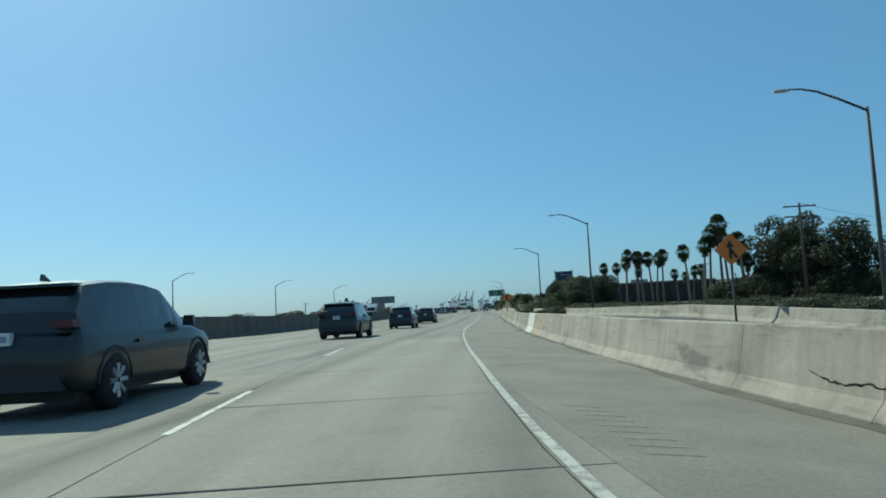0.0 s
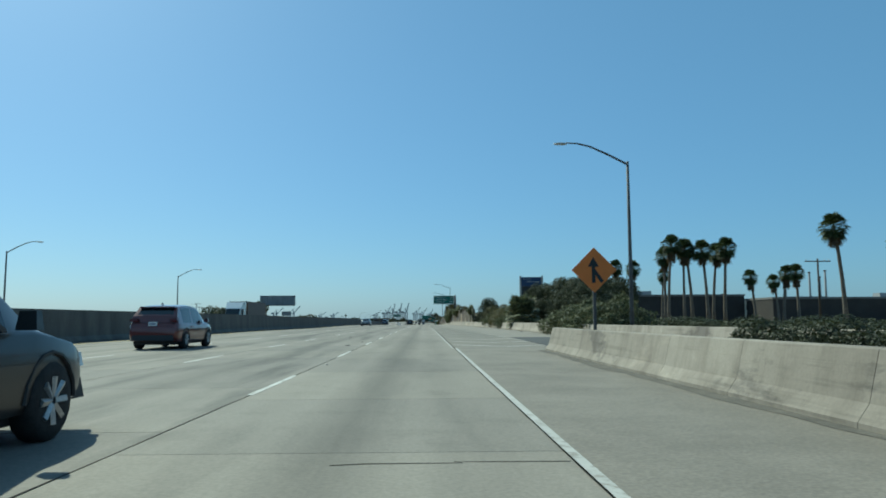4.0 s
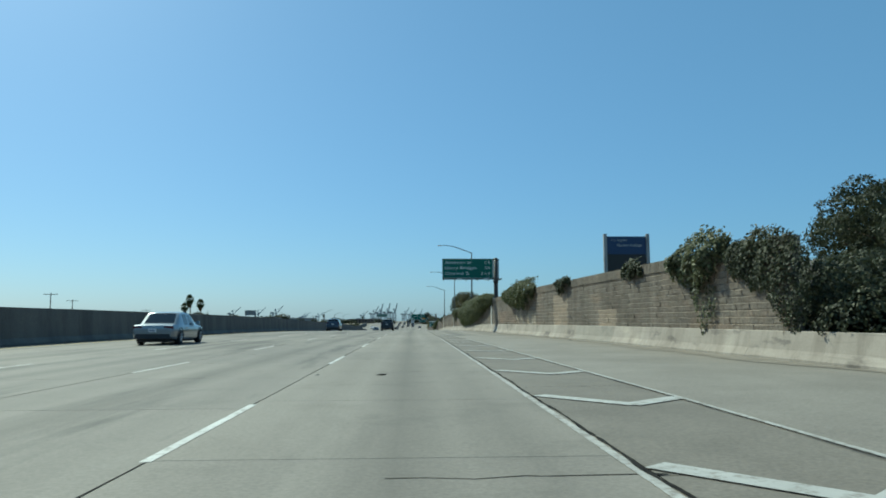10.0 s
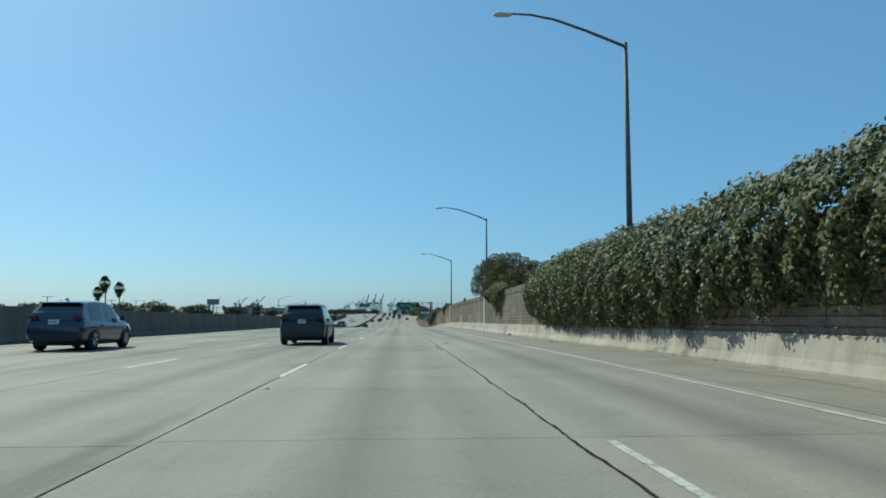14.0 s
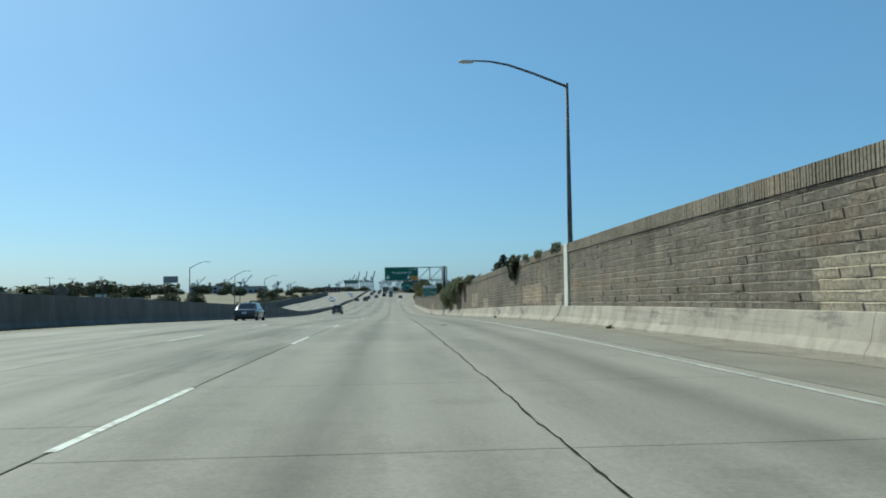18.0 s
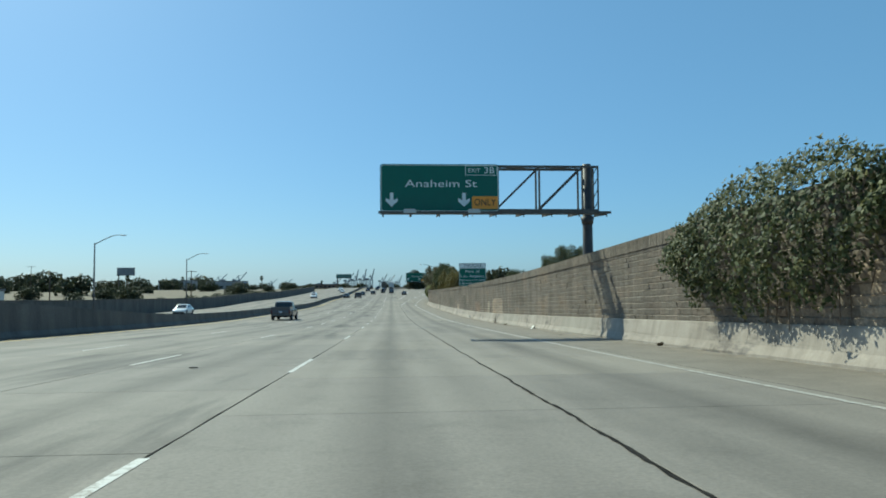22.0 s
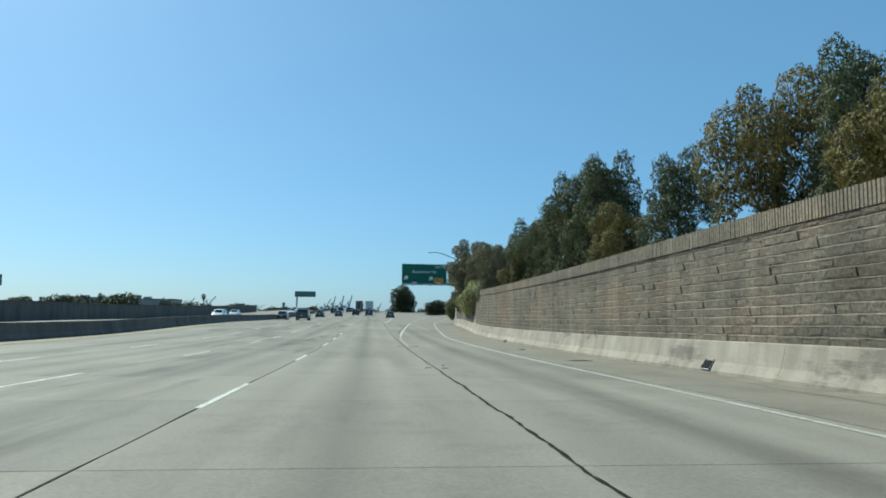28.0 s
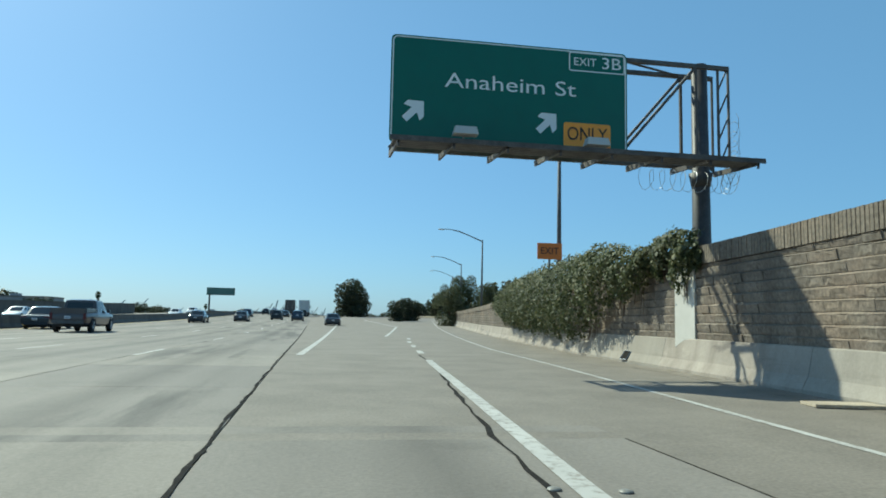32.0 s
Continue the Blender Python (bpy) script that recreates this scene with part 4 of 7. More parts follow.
build_blocks()
coping = Shape()
y = WALL_Y0
while y < WALL_Y1:
    t, z = WALL_TOP(y), road_z(y + 0.05)
    k = rng.uniform(0, 0.006) + (0.02 if rng.random() < 0.02 else 0.0)
    ya, yb = y + 0.002, y + 0.098
    x = wall_x(y) - 0.07 + rng.uniform(-0.006, 0.006)
    low, top = z + t - COPING, z + t - k
    coping.add([(x, ya + 0.014, low), (x, yb - 0.014, low), (x + 0.035, yb, low), (x + 0.31, yb, low), (x + 0.31, ya, low), (x + 0.035, ya, low),
                (x, ya + 0.014, top), (x, yb - 0.014, top), (x + 0.035, yb, top), (x + 0.31, yb, top), (x + 0.31, ya, top), (x + 0.035, ya, top)],
               [(6, 7, 8, 9, 10, 11), (0, 1, 7, 6), (1, 2, 8, 7), (5, 0, 6, 11), (0, 5, 4, 3, 2, 1)])
    y += 0.1
tagged(part("fluted_coping", coping, MAT["coping"], block_wall, "ribbed tan coping course"), kind="stuff")


def lay_single_blocks():
    for vs in SINGLES:
        c = Vector(vs[0])
        ob = new("block", mesh_of("block", [tuple(Vector(v) - c) for v in vs], BLOCK_FACES, MAT["block_one"]))
        ob.location = c
        ob.parent = block_wall

# ---------- writing ----------
def letters(body, height, width=None):
    """A flat, slightly raised mesh of words, centred, standing upright to face -y."""
    cu = bpy.data.curves.new("words", "FONT")
    cu.body, cu.align_x, cu.align_y, cu.extrude, cu.resolution_u = body, "CENTER", "CENTER", 0.004, 3
    cu.offset = -0.002
    tmp = bpy.data.objects.new("words", cu)
    me = bpy.data.meshes.new_from_object(tmp)
    bpy.data.objects.remove(tmp)
    bpy.data.curves.remove(cu)
    xs = [v.co.x for v in me.vertices]
    zs = [v.co.y for v in me.vertices]
    kz = height / 0.72
    kx = width / (max(xs) - min(xs)) if width else kz
    cx, cz = (max(xs) + min(xs)) / 2, 0.0
    for v in me.vertices:
        v.co = Vector(((v.co.x - cx) * kx, -0.006 - v.co.z, (v.co.y - cz) * kz))
    me.update()
    return me


def words(body, height, width, x, z, mat, parent, name="word"):
    """Sets a line of words, each a mesh of its own; returns the last."""
    parts_of = body.split(" ")
    meshes = [letters(w, height) for w in parts_of]
    span = [max(v.co.x for v in me.vertices) - min(v.co.x for v in me.vertices) for me in meshes]
    gap = height * 0.55
    k = width / (sum(span) + gap * (len(span) - 1))
    at = x - width / 2
    for me, w in zip(meshes, span):
        for v in me.vertices:
            v.co.x *= k
        me.materials.append(mat)
        ob = part(name, me, None, parent)
        ob.location = (at + w * k / 2, -0.03, z)
        at += (w + gap) * k
    return ob


def panel_shape(x0, x1, z0, z1, y0=-0.03, y1=0.0, r=0.12):
    """A sheet with rounded corners."""
    ring = []
    for cx, cz, a0 in ((x1 - r, z0 + r, -90), (x1 - r, z1 - r, 0), (x0 + r, z1 - r, 90), (x0 + r, z0 + r, 180)):
        ring += [(cx + r * math.cos(radians(a0 + 30 * k)), cz + r * math.sin(radians(a0 + 30 * k))) for k in range(4)]
    return Shape().prism(ring, y0, y1)


def border(x0, x1, z0, z1, w=0.035, y=-0.034, r=0.12):
    s = Shape()
    rings = []
    for d in (0, w):
        ring = []
        q = r - d * 0.8
        for cx, cz, a0 in ((x1 - r, z0 + r, -90), (x1 - r, z1 - r, 0), (x0 + r, z1 - r, 90), (x0 + r, z0 + r, 180)):
            ring += [(cx + q * math.cos(radians(a0 + 30 * k)), y, cz + q * math.sin(radians(a0 + 30 * k))) for k in range(4)]
        rings.append(ring)
    s.sweep(rings, caps=False)
    return s


def arrow_shape(x, z, size, angle, y0=-0.036, y1=-0.03):
    """A stubby direction arrow; angle 0 points down."""
    pts = [(-0.13, 0.5), (0.13, 0.5), (0.13, -0.02), (0.42, 0.12), (0.42, -0.10), (0.0, -0.5), (-0.42, -0.10), (-0.42, 0.12), (-0.13, -0.02)]
    a = radians(angle)
    ring = [(x + size * (px * math.cos(a) - pz * math.sin(a)), z + size * (px * math.sin(a) + pz * math.cos(a))) for px, pz in pts]
    return Shape().prism(list(reversed(ring)), y0, y1)


def truss_bar(shape, a, b, r=0.05):
    return shape.tube([a, b], r, 6)


def overhead_sign(label, y, x0, x1, h0, h1, pole_x, truss_x, wire=False, bays=2):
    """A cantilevered freeway sign: post, box truss, walkway, lamps, panel. Returns thing and panel for lettering."""
    z = road_z(y)
    t = thing("overhead_sign", label, "road sign", (0, y, z))
    foot = WALL_TOP(y) - 0.35
    pole = Shape().tube([(pole_x, 0.55, 0.3), (pole_x, 0.55, foot), (pole_x, 0.55, h1 + 0.12)], [0.24, 0.23, 0.19], 14)
    pole.tube([(pole_x, 0.55, h0 - 0.5), (pole_x, 0.55, h0 - 0.15)], [0.23, 0.3], 12)
    part("post", pole, MAT["post_dark"], t, smooth=True)
    # chords and lattice between panel and post
    for name, xa, xb in (("truss", x0 + 0.1, truss_x),):
        s = Shape()
        for dy in (0.2, 0.95):
            for dz in (h0 + 0.1, h1 - 0.05):
                s.box(xa, xb, dy - 0.05, dy + 0.05, dz - 0.05, dz + 0.05)
        nodes = [xa + (x1 - 0.1 - xa) * i / 3 for i in range(3)] + [x1 - 0.1 + (pole_x - 0.3 - x1 + 0.1) * i / bays for i in range(bays + 1)]
        for u, v in zip(nodes, nodes[1:]):
            for dy in (0.2, 0.95):
                truss_bar(s, (u, dy, h0 + 0.12), (v, dy, h1 - 0.08), 0.04)
                truss_bar(s, (v, dy, h0 + 0.12), (v, dy, h1 - 0.08), 0.045)
            for dz in (h0 + 0.1, h1 - 0.05):
                truss_bar(s, (u, 0.2, dz), (v, 0.95, dz), 0.03)
        part(name, s, MAT["steel_dark"], t)
    # end frame beyond the post
    s = Shape()
    for dx in (truss_x - 0.28, truss_x):
        for dy in (0.2, 0.95):
            truss_bar(s, (dx, dy, h0 - 0.02), (dx, dy, h1), 0.035)
    for k in range(4):
        dz = h0 + (h1 - h0) * k / 4
        truss_bar(s, (truss_x - 0.28, 0.2, dz), (truss_x, 0.2, dz + (h1 - h0) / 4), 0.02)
    part("end_frame", s, MAT["steel_dark"], t)
    # walkway: brackets, planks and a toe rail
    nb = max(4, round((truss_x - x0) / 1.15))
    for i in range(nb + 1):
        bx = x0 + 0.12 + (truss_x - x0 - 0.1) * i / nb
        s = Shape()
        s.add([(bx - 0.025, -0.95, h0 - 0.22), (bx + 0.025, -0.95, h0 - 0.22), (bx + 0.025, 0.95, h0 - 0.12), (bx - 0.025, 0.95, h0 - 0.12),
               (bx - 0.025, -0.95, h0 - 0.15), (bx + 0.025, -0.95, h0 - 0.15), (bx + 0.025, 0.95, h0 + 0.02), (bx - 0.025, 0.95, h0 + 0.02)],
              [(3, 2, 1, 0), (4, 5, 6, 7), (0, 1, 5, 4), (1, 2, 6, 5), (2, 3, 7, 6), (3, 0, 4, 7)])
        s.box(bx - 0.02, bx + 0.02, -0.95, -0.91, h0 - 0.30, h0 - 0.12)
        part("bracket", s, MAT["steel_dark"], t)
    s = Shape()
    for k in range(5):
        yy = -0.88 + k * 0.155
        part("walkway_plank", Shape().box(x0 + 0.02, truss_x + 0.1, yy, yy + 0.10, h0 - 0.13, h0 - 0.09), MAT["steel_dark"], t)
    part("toe_rail", Shape().box(x0 - 0.06, truss_x + 0.2, -0.97, -0.94, h0 - 0.17, h0 - 0.06), MAT["steel_dark"], t)
    # panel
    p = part("panel", panel_shape(x0, x1, h0, h1), MAT["sign_green"], t, "dark green reflective panel")
    part("panel_border", border(x0 + 0.03, x1 - 0.03, h0 + 0.03, h1 - 0.03), MAT["sign_white"], p)
    for i in range(5):
        bx = x0 + 0.25 + (x1 - x0 - 0.5) * i / 4
        part("stiffener", Shape().box(bx - 0.04, bx + 0.04, 0.003, 0.16, h0 + 0.03, h1 - 0.03), MAT["sign_back"], t)
    if wire:
        rng = random.Random(3)
        s = Shape()
        for run, n in ((lambda u: (truss_x - 2.3 + 2.5 * u, 0.3, h0 - 0.42), 9), (lambda u: (truss_x + 0.1 + 0.25 * u, 0.2 + 0.8 * u, h0 + 0.15 - 0.5 * u), 5), (lambda u: (truss_x + 0.25, 0.4, h0 - 0.3 + 1.5 * u), 6)):
            pts = []
            for i in range(n * 10):
                c = run(i / (n * 10))
                a = i * 2 * math.pi / 10
                pts.append((c[0] + rng.uniform(-0.02, 0.02), c[1] + 0.26 * math.sin(a), c[2] + 0.26 * math.cos(a)))
            s.tube(pts, 0.006, 4)
        part("razor_wire", s, MAT["galv"], t, "coils of razor wire round the post")
    return t, p


def sign_lamp(t, x, h):
    """A floodlight held out below the panel."""
    lamp = part("lamp", Shape().box(x - 0.27, x + 0.27, -1.02, -0.72, h - 0.08, h + 0.09, 0.04), MAT["sign_grey"], t, "grey floodlight housing")
    part("lamp_arm", Shape().tube([(x, -0.85, h - 0.02), (x, -0.6, h - 0.12), (x, -0.3, h - 0.14)], 0.02, 6), MAT["galv"], lamp)


# the mileage sign
t, p = overhead_sign("green overhead mileage sign cantilevered from a post behind the wall", 236.0, 2.78, 8.0, 5.43, 7.47, 8.35, 8.6)
for row, (name, miles, w) in enumerate((("Anaheim St", "1/4", 2.72), ("Harry Bridges", "3/4", 3.25), ("Channel St", "2 1/4", 2.56))):
    hz = 7.06 - row * 0.56
    words(name, 0.31, w, 3.05 + w / 2, hz, MAT["sign_white"], p)
    words(miles, 0.29, 0.53 if row < 2 else 0.91, 7.68 - (0.27 if row < 2 else 0.46), hz, MAT["sign_white"], p)
sign_lamp(t, 4.5, 5.33)
sign_lamp(t, 7.2, 5.33)
# two exit signs
t, p = overhead_sign("green overhead exit sign with yellow ONLY panel on a long truss", 430.5, -0.85, 4.23, 5.26, 7.31, 8.22, 8.62)
words("Anaheim St", 0.32, 3.08, 1.74, 6.46, MAT["sign_white"], p)
part("exit_tab_border", border(2.78, 4.16, 6.83, 7.26, 0.03, -0.035, 0.05), MAT["sign_white"], p)
words("EXIT", 0.18, 0.51, 3.17, 7.04, MAT["sign_white"], p)
words("3B", 0.27, 0.43, 3.82, 7.04, MAT["sign_white"], p)
part("only_plate", panel_shape(3.06, 4.18, 5.39, 5.93, -0.045, -0.031, 0.04), MAT["sign_yellow"], p, "yellow ONLY plate")
words("ONLY", 0.29, 0.92, 3.62, 5.66, MAT["sign_black"], p).location.y = -0.046
part("arrow", arrow_shape(-0.36, 5.78, 0.6, 0), MAT["sign_white"], p)
part("arrow", arrow_shape(2.72, 5.78, 0.6, 0), MAT["sign_white"], p)
sign_lamp(t, 0.38, 5.2)
sign_lamp(t, 3.05, 5.2)
t, p = overhead_sign("green overhead exit sign with slanting arrows and razor wire", 601.4, 3.73, 9.41, 4.97, 7.5, 11.62, 12.2, True, 1)
words("Anaheim St", 0.36, 3.15, 6.55, 6.50, MAT["sign_white"], p)
part("exit_tab_border", border(7.95, 9.35, 6.98, 7.45, 0.035, -0.035, 0.06), MAT["sign_white"], p)
words("EXIT", 0.20, 0.56, 8.36, 7.21, MAT["sign_white"], p)
words("3B", 0.29, 0.48, 9.02, 7.21, MAT["sign_white"], p)
part("only_plate", panel_shape(7.82, 8.98, 5.12, 5.72, -0.045, -0.031, 0.06), MAT["sign_yellow"], p, "yellow ONLY plate")
words("ONLY", 0.33, 0.98, 8.40, 5.44, MAT["sign_black"], p).location.y = -0.046
part("arrow", arrow_shape(4.28, 5.75, 0.62, 135), MAT["sign_white"], p)
part("arrow", arrow_shape(7.42, 5.68, 0.62, 135), MAT["sign_white"], p)
sign_lamp(t, 5.3, 5.1)
sign_lamp(t, 8.3, 5.05)


def post_sign(name, label, x, y, z0, parts_of):
    t = thing(name, label, "road sign", (x, y, z0))
    parts_of(t)
    return t


def trucks_sign(t):
    part("panel", panel_shape(0, 2.87, 0.0, 2.0), MAT["sign_green"], t, "dark green panel")
    part("header", panel_shape(0, 2.87, 2.02, 2.56), MAT["sign_white"], t, "white header plate")
    part("panel_border", border(0.03, 2.84, 0.03, 1.97), MAT["sign_white"], t)
    part("header_border", border(0.03, 2.84, 2.04, 2.54, 0.03, -0.034, 0.08), MAT["sign_black"], t)
    words("TRUCKS", 0.33, 1.95, 1.43, 2.28, MAT["sign_black"], t)
    for body, h, w, z in (("Port of", 0.30, 1.5, 1.62), ("Los Angeles", 0.30, 2.5, 1.12), ("Berths 131-200", 0.22, 2.55, 0.68), ("USE HARRY BRIDGES", 0.2, 2.6, 0.30)):
        words(body, h, w, 1.43, z, MAT["sign_white"], t)
    for dx in (1.45, 2.5):
        part("post", Shape().box(dx - 0.07, dx + 0.07, 0.01, 0.15, -1.2, 2.4), MAT["sign_back"], t)


post_sign("truck_route_sign", "green and white truck route sign standing behind the wall top", 6.9, 477.5, road_z(477.5) + 3.33, trucks_sign).scale = (1.02, 1.0, 0.98)


def college_sign(t):
    face = part("panel", Shape().box(0, 6.4, -0.015, 0.25, 0.0, 2.9), MAT["sign_blue"], t, "deep blue face")
    part("lower_panel", Shape().box(0.05, 6.35, -0.2, 0.2, -3.2, -0.02), MAT["sign_black"], t, "black display below")
    words("Los Angeles", 0.38, 2.6, 2.0, 2.3, MAT["sign_grey"], face)
    words("Harbor College", 0.46, 4.0, 3.7, 1.45, MAT["sign_grey"], face)
    for dx in (-0.3, 6.7):
        part("post", Shape().box(dx - 0.27, dx + 0.27, -0.27, 0.27, -12.5, 3.3, 0.02), MAT["building_grey"], t, "grey square post")


post_sign("college_sign", "tall dark blue campus sign between two grey posts", 31.3, 277.7, road_z(277) + 12.2, college_sign)


def diamond_sign(label, x, y, h, mat, size=1.05):
    z = ground_z(x, y) if x > barrier_x(y) + 1 else road_z(y) + cross(x, y)
    t = thing("warning_sign", label, "road sign", (x, y, z))
    r = size * 0.7
    part("panel", Shape().prism([(0, h - r), (r, h), (0, h + r), (-r, h)], -0.02, 0.0), mat, t)
    if mat is MAT["sign_orange"]:
        k = size
        s = Shape().prism([(-0.08 * k, h - 0.40 * k), (0.03 * k, h - 0.40 * k), (0.03 * k, h + 0.10 * k), (-0.08 * k, h + 0.10 * k)], -0.028, -0.021)
        for shape in (Shape().prism([(-0.20 * k, h + 0.101 * k), (0.15 * k, h + 0.101 * k), (-0.025 * k, h + 0.40 * k)], -0.028, -0.021),
                      Shape().prism([(0.031 * k, h - 0.16 * k), (0.20 * k, h - 0.40 * k), (0.29 * k, h - 0.34 * k), (0.031 * k, h + 0.03 * k)], -0.028, -0.021)):
            s.add(shape.v, shape.f)
        part("symbol", s, MAT["sign_black"], t, "black merge arrow")
    part("post", Shape().box(-0.045, 0.045, 0.003, 0.08, 0.0, h + r * 0.5), MAT["steel_dark"], t)
    return t


diamond_sign("orange diamond merge warning sign on a steel post beside the ramp", 14.0, 7.0, 3.1 - cross(14.0, 7.0), MAT["sign_orange"])
diamond_sign("orange diamond merge warning sign on a steel post behind the barrier", 5.3, 70.0, 2.5, MAT["sign_orange"], 0.95)
diamond_sign("back of a grey diamond road sign past the median", -34.6, 400.0, 3.2, MAT["steel_dark"], 1.3)
s = Shape().box(-0.55, 0.55, -0.02, 0.0, 2.3, 3.0)
t = thing("exit_gore_sign", "small orange sign on a post above the ivy", "road sign", (12.1, 615.2, road_z(615) + 1.5))
part("panel", s, MAT["sign_orange"], t)
words("EXIT", 0.3, 0.8, 0, 2.65, MAT["sign_black"], t)
part("post", Shape().box(-0.04, 0.04, 0.003, 0.06, 0.0, 2.9), MAT["steel_dark"], t)


# ---------- street lamps ----------
LAMP_H = 8.5


def street_lamp(x, y, z, height, arm, label, group, base=None):
    """A tapered pole, a curved mast arm and a flat luminaire; arm: its reach, negative to the left."""
    t = thing("street_lamp", label, "street lamp", (x, y, z), group=group)
    part("pole", Shape().tube([(0, 0, 0), (0, 0, height * 0.5), (0, 0, height)], [0.12, 0.095, 0.07], 10), MAT["lamp_steel"], t, smooth=True)
    a = arm
    part("mast_arm", Shape().tube([(0, 0, height - 0.15), (a * 0.35, 0, height + 0.42), (a * 0.62, 0, height + 0.80), (a * 0.82, 0, height + 0.95), (a, 0, height + 0.98)], [0.06, 0.055, 0.05, 0.042, 0.035], 8), MAT["lamp_steel"], t, smooth=True)
    s = Shape()
    d = 1 if a > 0 else -1
    s.sweep([[(a + d * u, w * math.cos(k * math.pi / 4), height + 0.93 + h * math.sin(k * math.pi / 4)) for k in range(8)] for u, w, h in ((-0.05, 0.05, 0.04), (0.1, 0.14, 0.07), (0.45, 0.16, 0.07), (0.62, 0.08, 0.04))])
    part("luminaire", s, MAT["sign_grey"], t, "grey luminaire head", True)
    part("base_plate", Shape().box(-0.2, 0.2, -0.2, 0.2, 0.0, 0.04).box(-0.15, 0.15, -0.15, 0.15, 0.04, 0.35, 0.03), MAT["lamp_steel"], t)
    return t


for x, y, h in ((19.5, 5.0, 8.9), (13.1, 45.5, 9.4), (10.9, 85.6, 9.4)):
    drop = -cross(x, y)
    street_lamp(x, y, road_z(y) - 0.2 - drop, h + drop, -3.2, "galvanised street lamp with a curved arm beside the ramp", "lamps beside the ramp")
for x, y in ((8.05, 263.5), (8.05, 305.7), (8.05, 352.3)):
    street_lamp(x, y, road_z(y) + 2.2, LAMP_H + (0.3 if y < 280 else -0.1), -4.2, "galvanised street lamp rising behind the block wall", "lamps along the wall")
for x, y in ((12.7, 615.7), (18.9, 657.2), (23.8, 692.2), (29.5, 729.2)):
    street_lamp(x, y, road_z(y) + 1.4, 7.9, -4.0, "galvanised street lamp beside the exit ramp", "lamps along the exit")
for x, y in ((-58, -36), (-54, 3), (-50, 43), (-46, 83), (-41.5, 122), (-37.6, 161)):
    street_lamp(x, y, road_z(y) - 0.6, 8.7, 3.0, "street lamp beyond the opposite carriageway", "lamps on the far side")
for y in (451.0, 487.6, 526.0):
    street_lamp(-35.3, y, road_z(y) - 0.03, 8.9, 3.0, "street lamp beyond the opposite carriageway", "lamps on the far side")


# cover plates on the wall where posts pass behind it
def cover_plate(y, h0, h1, w, label):
    x = wall_x(y) - 0.09
    s = Shape().box(-0.03, 0.05, -w / 2, w / 2, h0, h1, 0.008)
    t = thing("cover_plate", label, "wall panel", (x, y, road_z(y)), group="cover plates")
    part("sheet", s, MAT["plate"], t)
    b = Shape()
    for dy in (-w / 2 + 0.06, w / 2 - 0.06):
        for h in (h0 + 0.1, (h0 + h1) / 2, h1 - 0.1):
            b.box(-0.042, -0.02, dy - 0.015, dy + 0.015, h - 0.015, h + 0.015)
    part("bolts", b, MAT["galv"], t)


cover_plate(235.7, 0.74, 2.75, 0.72, "pale cover plate fixed to the block wall below the sign post")
cover_plate(305.5, 0.70, 3.28, 0.62, "pale cover plate on the block wall in front of a lamp")
cover_plate(352.1, 0.70, 3.42, 0.62, "pale cover plate on the block wall in front of a lamp")
cover_plate(600.9, 0.45, 2.6, 0.9, "pale cover plate below the exit sign post")

# ---------- plants ----------
def leaves_mesh(name, centres, normals, size, mat, seed=0, long=1.0):
    """Many small folded leaves, each at a centre and roughly facing its normal."""
    g = np.random.default_rng(seed)
    n = len(centres)
    nrm = normals + g.normal(0, 0.55, (n, 3))
    nrm /= np.linalg.norm(nrm, axis=1)[:, None] + 1e-9
    ref = g.normal(0, 1, (n, 3))
    ref[:, 2] -= 0.6
    a = np.cross(nrm, ref)
    a /= np.linalg.norm(a, axis=1)[:, None] + 1e-9
    b = np.cross(nrm, a)
    s = size * g.uniform(0.6, 1.35, n)[:, None]
    v = np.stack([centres - b * s * long, centres + a * s * 0.55 + nrm * s * 0.18, centres + b * s * long, centres - a * s * 0.55 + nrm * s * 0.18], 1).reshape(-1, 3)
    me = bpy.data.meshes.new(name)
    me.vertices.add(4 * n)
    me.vertices.foreach_set("co", v.ravel())
    me.loops.add(4 * n)
    me.loops.foreach_set("vertex_index", np.arange(4 * n))
    me.polygons.add(n)
    me.polygons.foreach_set("loop_start", np.arange(0, 4 * n, 4))
    me.materials.append(mat)
    me.update(calc_edges=True)
    return me


def lobes_leaves(lobes, per_m2, g):
    """Points on the shells of ellipsoids, thinned where one sinks into another, with gaps."""
    pts, nrm = [], []
    for cx, cy, cz, rx, ry, rz in lobes:
        area = 4 * math.pi * ((rx * ry) ** 1.6 / 3 + (rx * rz) ** 1.6 / 3 + (ry * rz) ** 1.6 / 3) ** (1 / 1.6)
        n = int(area * per_m2)
        d = g.normal(0, 1, (n, 3))
        d /= np.linalg.norm(d, axis=1)[:, None]
        r = g.uniform(0.72, 1.05, n) ** 0.6
        lump = 1 + 0.16 * np.sin(d[:, 0] * 7 + cx * 3) * np.sin(d[:, 1] * 6 + cy) + 0.10 * np.sin(d[:, 2] * 11 + cz * 2)
        p = np.array([cx, cy, cz]) + d * (r * lump)[:, None] * np.array([rx, ry, rz])
        pts.append(p)
        nrm.append(d / np.array([rx, ry, rz]) * rx)
    return np.concatenate(pts), np.concatenate(nrm)


